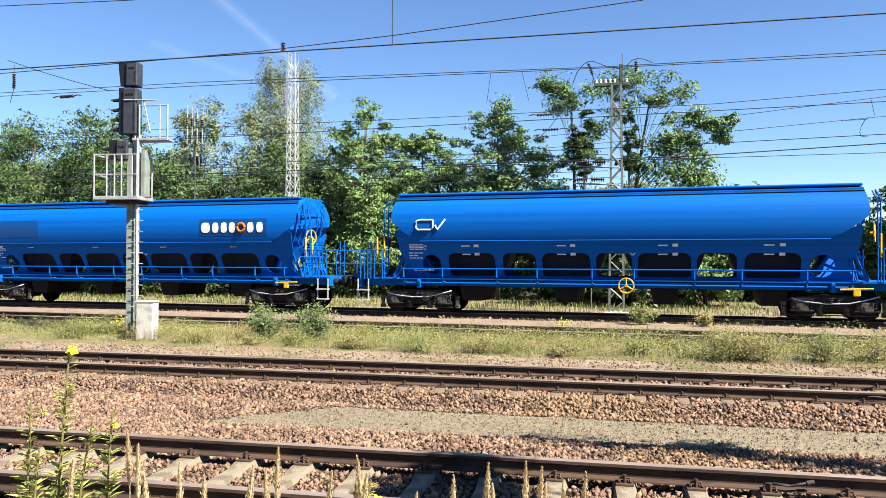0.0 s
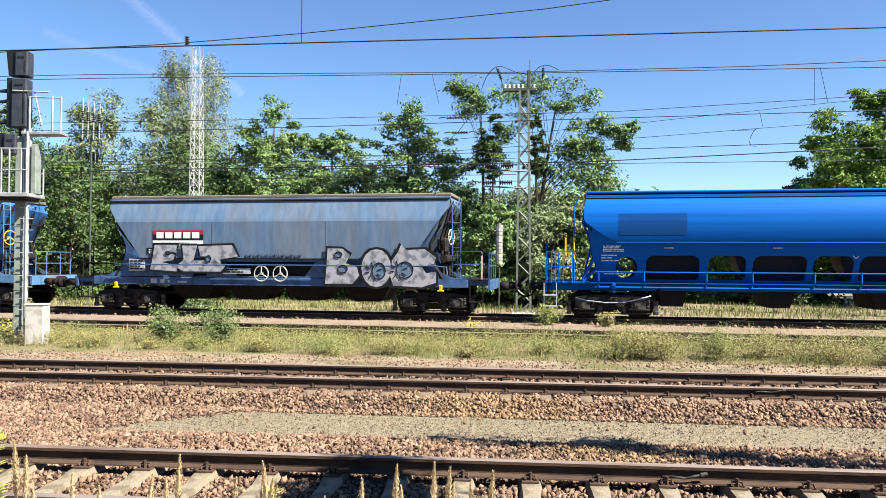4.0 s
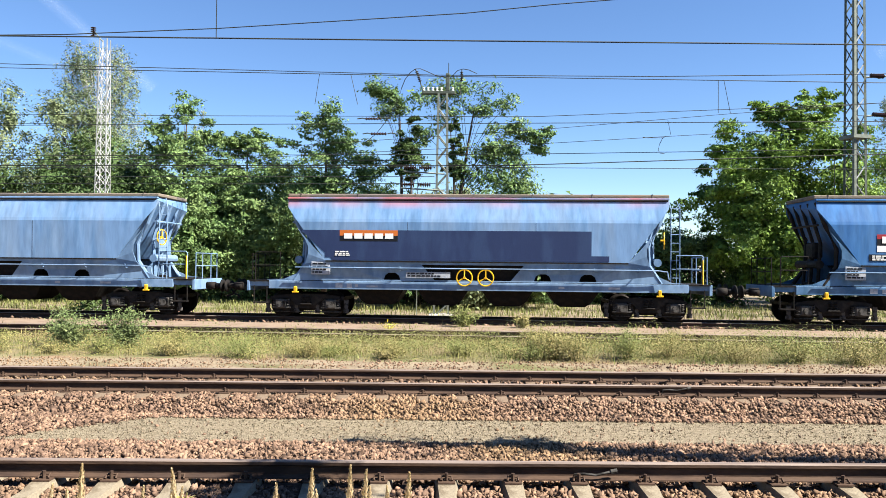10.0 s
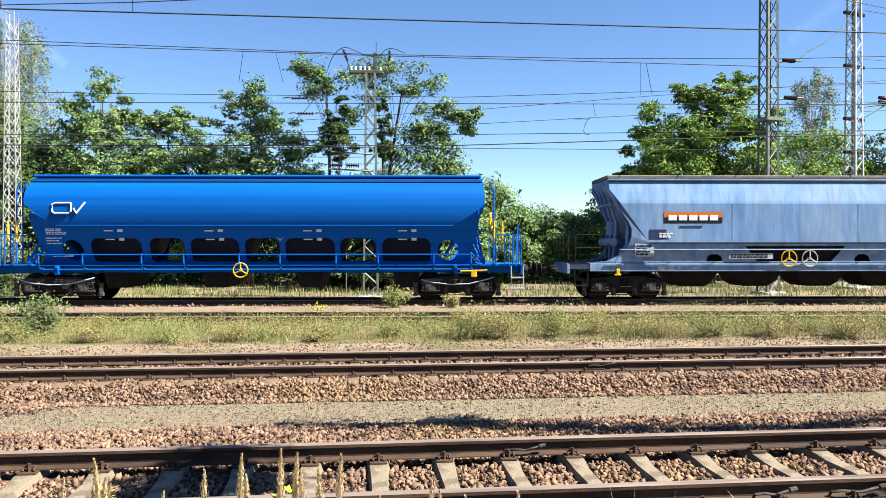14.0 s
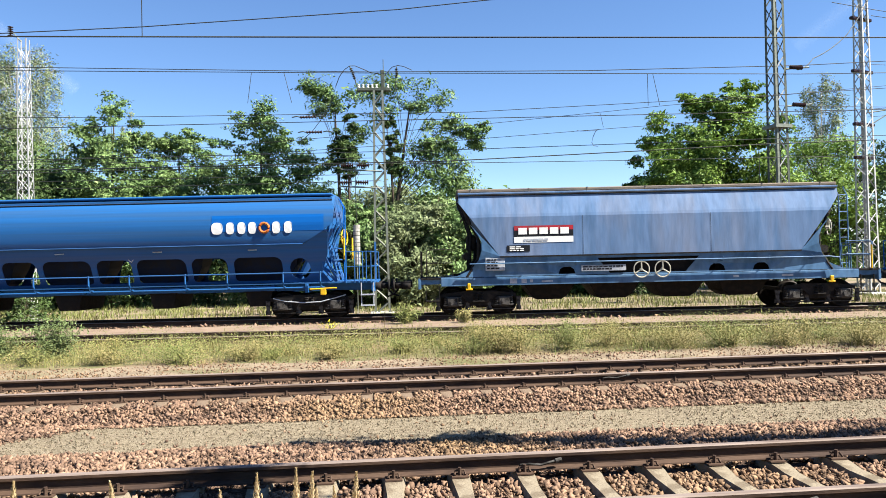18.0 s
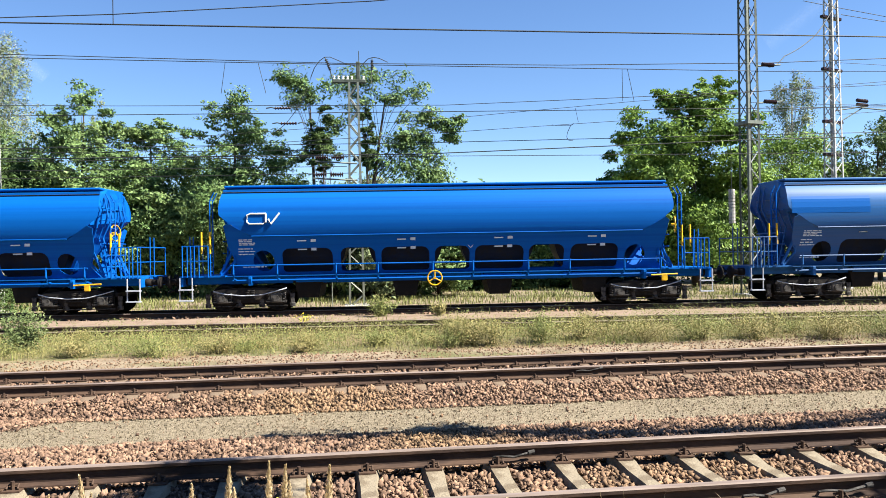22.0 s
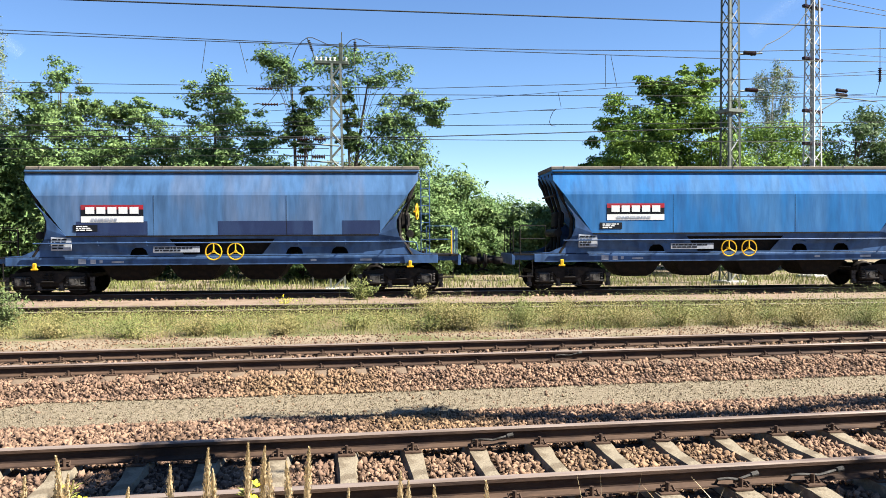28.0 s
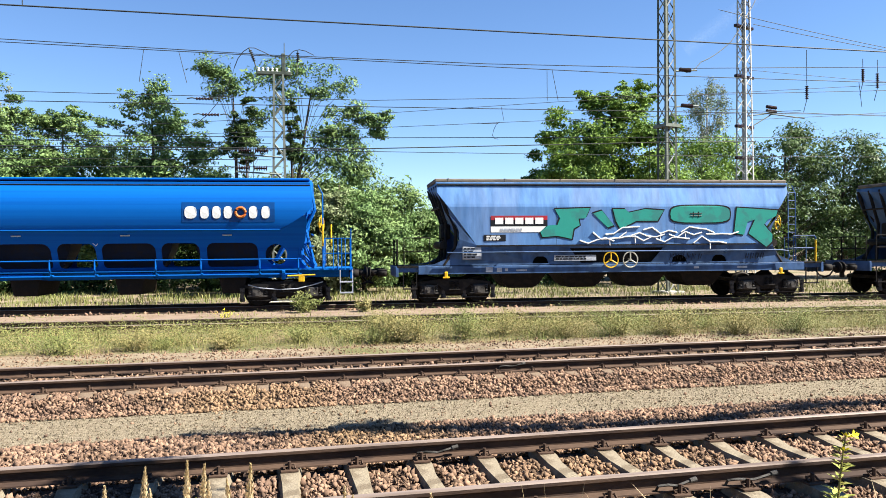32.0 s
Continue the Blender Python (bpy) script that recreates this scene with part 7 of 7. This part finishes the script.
REEDS = ((-0.52, 1.03), (-0.45, 0.98), (-0.12, 1.04), (-0.15, 0.97), (-0.36, 1.01), (-0.31, 0.99), (-1.04, 1.02), (0.27, 0.91), (0.29, 0.89), (0.67, 0.87), (-0.67, 0.94), (-2.27, 1.05), (-2.22, 1.0), (-1.46, 1.05),
         (-1.06, 0.98), (-1.1, 0.93), (-0.86, 0.9), (-1.28, 0.93), (-1.7, 0.92), (-1.95, 0.93), (-2.5, 0.95), (0.05, 0.86), (0.45, 0.84), (-0.24, 0.93), (-1.55, 0.9), (-1.85, 0.88), (-2.05, 0.9))
for k, (x, z) in enumerate(REEDS):
    reed(x, 3.2 + 0.12 * math.sin(5.3 * k), z, 300 + k)


def primrose(x, y, top, seed, flowers=3, label="tall evening primrose with yellow flowers"):
    """An upright stem with lance-shaped leaves and yellow flowers at its top."""
    rng = np.random.default_rng(seed)
    z0 = ground_height(x, y)
    th = new("evening_primrose")
    th.location = (x, y, z0)
    tagged(th, label, "flower", "flowering plants")
    h = top - z0
    bm = bmesh.new()
    lx = rng.uniform(0.02, 0.14)
    tube(bm, [(lx * u * u, 0, h * u) for u in (0, 0.3, 0.6, 0.85, 1.0)], 0.008, 6, True, 0.004)
    part("stem", bm, "grass", th)
    n = 170
    u = rng.uniform(0.15, 0.97, n)
    a = rng.uniform(0, 2 * math.pi, n)
    ln = (0.12 * (1.1 - u) + 0.03) * rng.uniform(0.7, 1.2, n)
    d = np.stack([np.cos(a), np.sin(a), 0.55 + 0 * a], -1)
    base = np.stack([lx * u * u, 0 * u, h * u], -1)
    side = np.stack([-np.sin(a), np.cos(a), 0 * a], -1) * (ln * 0.15)[:, None]
    mid, tip = base + d * (ln * 0.5)[:, None], base + d * ln[:, None] - np.array([0, 0, 0.2]) * ln[:, None]
    v = np.stack([base, mid + side, tip, mid - side], 1).reshape(-1, 3)
    piece("leaves", array_mesh(v, np.arange(n)[:, None] * 4 + np.arange(4)[None]), "primrose_leaf", th)
    for k in range(flowers):
        bm = bmesh.new()
        fx, fy, fz = lx + rng.uniform(-0.05, 0.05), rng.uniform(-0.03, 0.03), h + rng.uniform(-0.1, 0.02)
        tilt = Euler((rng.uniform(0.2, 1.2), rng.uniform(-0.6, 0.6), rng.uniform(0, 3))).to_matrix()
        for j in range(4):
            aa = math.pi / 2 * j
            pts = [Vector((0, 0, 0)), Vector((0.018 * math.cos(aa - 0.6), 0.018 * math.sin(aa - 0.6), 0.008)), Vector((0.026 * math.cos(aa), 0.026 * math.sin(aa), 0.012)), Vector((0.018 * math.cos(aa + 0.6), 0.018 * math.sin(aa + 0.6), 0.008))]
            bm.faces.new([bm.verts.new(tilt @ p + Vector((fx, fy, fz))) for p in pts])
        part("flower", bm, "flower", th)
    return th


primrose(-2.78, 3.4, 1.46, 1, 4)
primrose(-2.5, 3.4, 1.13, 2, 1)
primrose(-3.0, 3.45, 1.17, 3, 1)
primrose(-2.62, 3.3, 1.1, 4, 0)
primrose(-2.85, 3.3, 0.95, 8, 0)
primrose(-1.2, 3.4, 0.87, 5, 4)
primrose(-0.44, 3.4, 0.83, 6, 3)
primrose(2.82, 3.4, 0.92, 7, 4)
shrub("weed_clump", -2.8, 3.35, 0.4, 0.95, "grass_green", 90, "leafy foot of the tall primrose", 420, 0.03, "weed")
meadow("meadow_grass", 2600, -4.5, 4.5, 2.2, 4.3, 0.0, 0.25, 0.75, 0.006, "straw", "dry grass at the camera's feet", 16, -0.2)


# bonding cables clipped to the rails
def bond(x, y, dx, label="pale bonding cable along the rail foot"):
    bm = bmesh.new()
    tube(bm, [(x, y, -0.17), (x + 0.02, y - 0.03, -0.1), (x + 0.1, y - 0.05, -0.09), (x + dx * 0.6, y - 0.06, -0.1), (x + dx, y - 0.05, -0.07)], 0.012, 6)
    bm2 = bmesh.new()
    tube(bm2, [(x + dx, y - 0.05, -0.07), (x + dx + 0.06, y - 0.045, -0.06)], 0.022, 8)
    th = new("bonding_cable")
    tagged(th, label, "cable")
    part("cable", bm, "axle_grime", th)
    part("lug", bm2, "axle_grime", th)


bond(1.35, Y1 + 0.72, 0.36)
bond(3.1, Y1 - 0.79, 0.3)
bond(3.75, Y1 - 0.79, 0.42)
bond(3.7, Y2 - 0.8, 0.4)


# a leafy bough beside the camera, which shades the near track
def bough():
    th = new("overhanging_tree")
    th.location = (24.0, -2.0, -0.1)
    tagged(th, "tree beside the platform whose bough shades the track", "tree")
    rng = np.random.default_rng(8)
    hgt = 7.0
    sx, sy = sun_way.x / sun_way.z, sun_way.y / sun_way.z

    def above(x, y, h):
        return Vector((x + sx * (h + 0.25) - 24.0, y + sy * (h + 0.25) + 2.0, h))
    line = [above(x, y, hgt) for x, y in ((10.5, 8.2), (7.2, 8.9), (4.9, 8.35), (3.3, 8.48), (2.2, 8.76), (1.5, 8.95), (0.9, 9.2), (0.2, 9.32), (-0.5, 9.4), (-1.1, 9.68))]
    bm = bmesh.new()
    tube(bm, [(0, 0, 0), (0.2, 0.4, 3.0), (-0.2, 1.2, 5.5), line[0]], 0.22, 8, True, 0.09)
    part("trunk", bm, "bark", th, smooth=True)
    bm = bmesh.new()
    tube(bm, line, 0.09, 6, True, 0.03)
    part("bough", bm, "bark", th, smooth=True)
    cs = []
    for a, b in zip(line, line[1:]):
        n = int(230 * (b - a).length)
        u = rng.uniform(0, 1, n)[:, None]
        wide = 0.35 + 1.5 * np.abs(np.sin(6.0 * u + a.x)) * np.abs(np.sin(2.3 * u + 2.0 * a.x))
        cs.append(np.array(a)[None] * (1 - u) + np.array(b)[None] * u + rng.normal(0, 1, (n, 3)) * np.array([0.2, 0.2, 0.06]) * wide)
    for x, y, r, h in ((-1.6, 7.05, 0.24, 6.0), (-1.3, 6.95, 0.22, 6.1), (-1.75, 6.6, 0.18, 6.1), (1.2, 9.5, 0.2, 7.0), (4.3, 5.6, 0.12, 6.0)):
        cs.append(np.array(above(x, y, h))[None] + rng.normal(0, 1, (900, 3)) * r * np.array([1.0, 0.8, 0.5]))
    c = np.concatenate(cs)
    v, q = leaf_cloud(c, np.tile([0.2, 0, 1.0], (len(c), 1)), 0.08 * rng.uniform(0.6, 1.3, len(c)), rng)
    piece("foliage", array_mesh(v, None, q), "leaf", th)


bough()


def motions():
    times = [0.5 * k for k in range(65)]
    for c, w in TRAIN:
        rows = []
        for t in times:
            x = c + train_shift(t)
            rows.append((t, pose(x, Y4 + SLOPE4 * x, 0, 0, 0, TURN4)))
        walk(w, rows)
    # wheels of 0.92 m roll along with the wagons
    ticks = [k / 15 for k in range(481)]
    turns = [math.degrees(train_shift(t) / math.cos(radians(TURN4)) / 0.46) for t in ticks]
    for k, wheel in enumerate(WHEELSETS):
        x, y, z = wheel.location
        walk(wheel, [(t, pose(x, y, z, 0, a % 360, 0)) for t, a in zip(ticks, turns)])


motions()
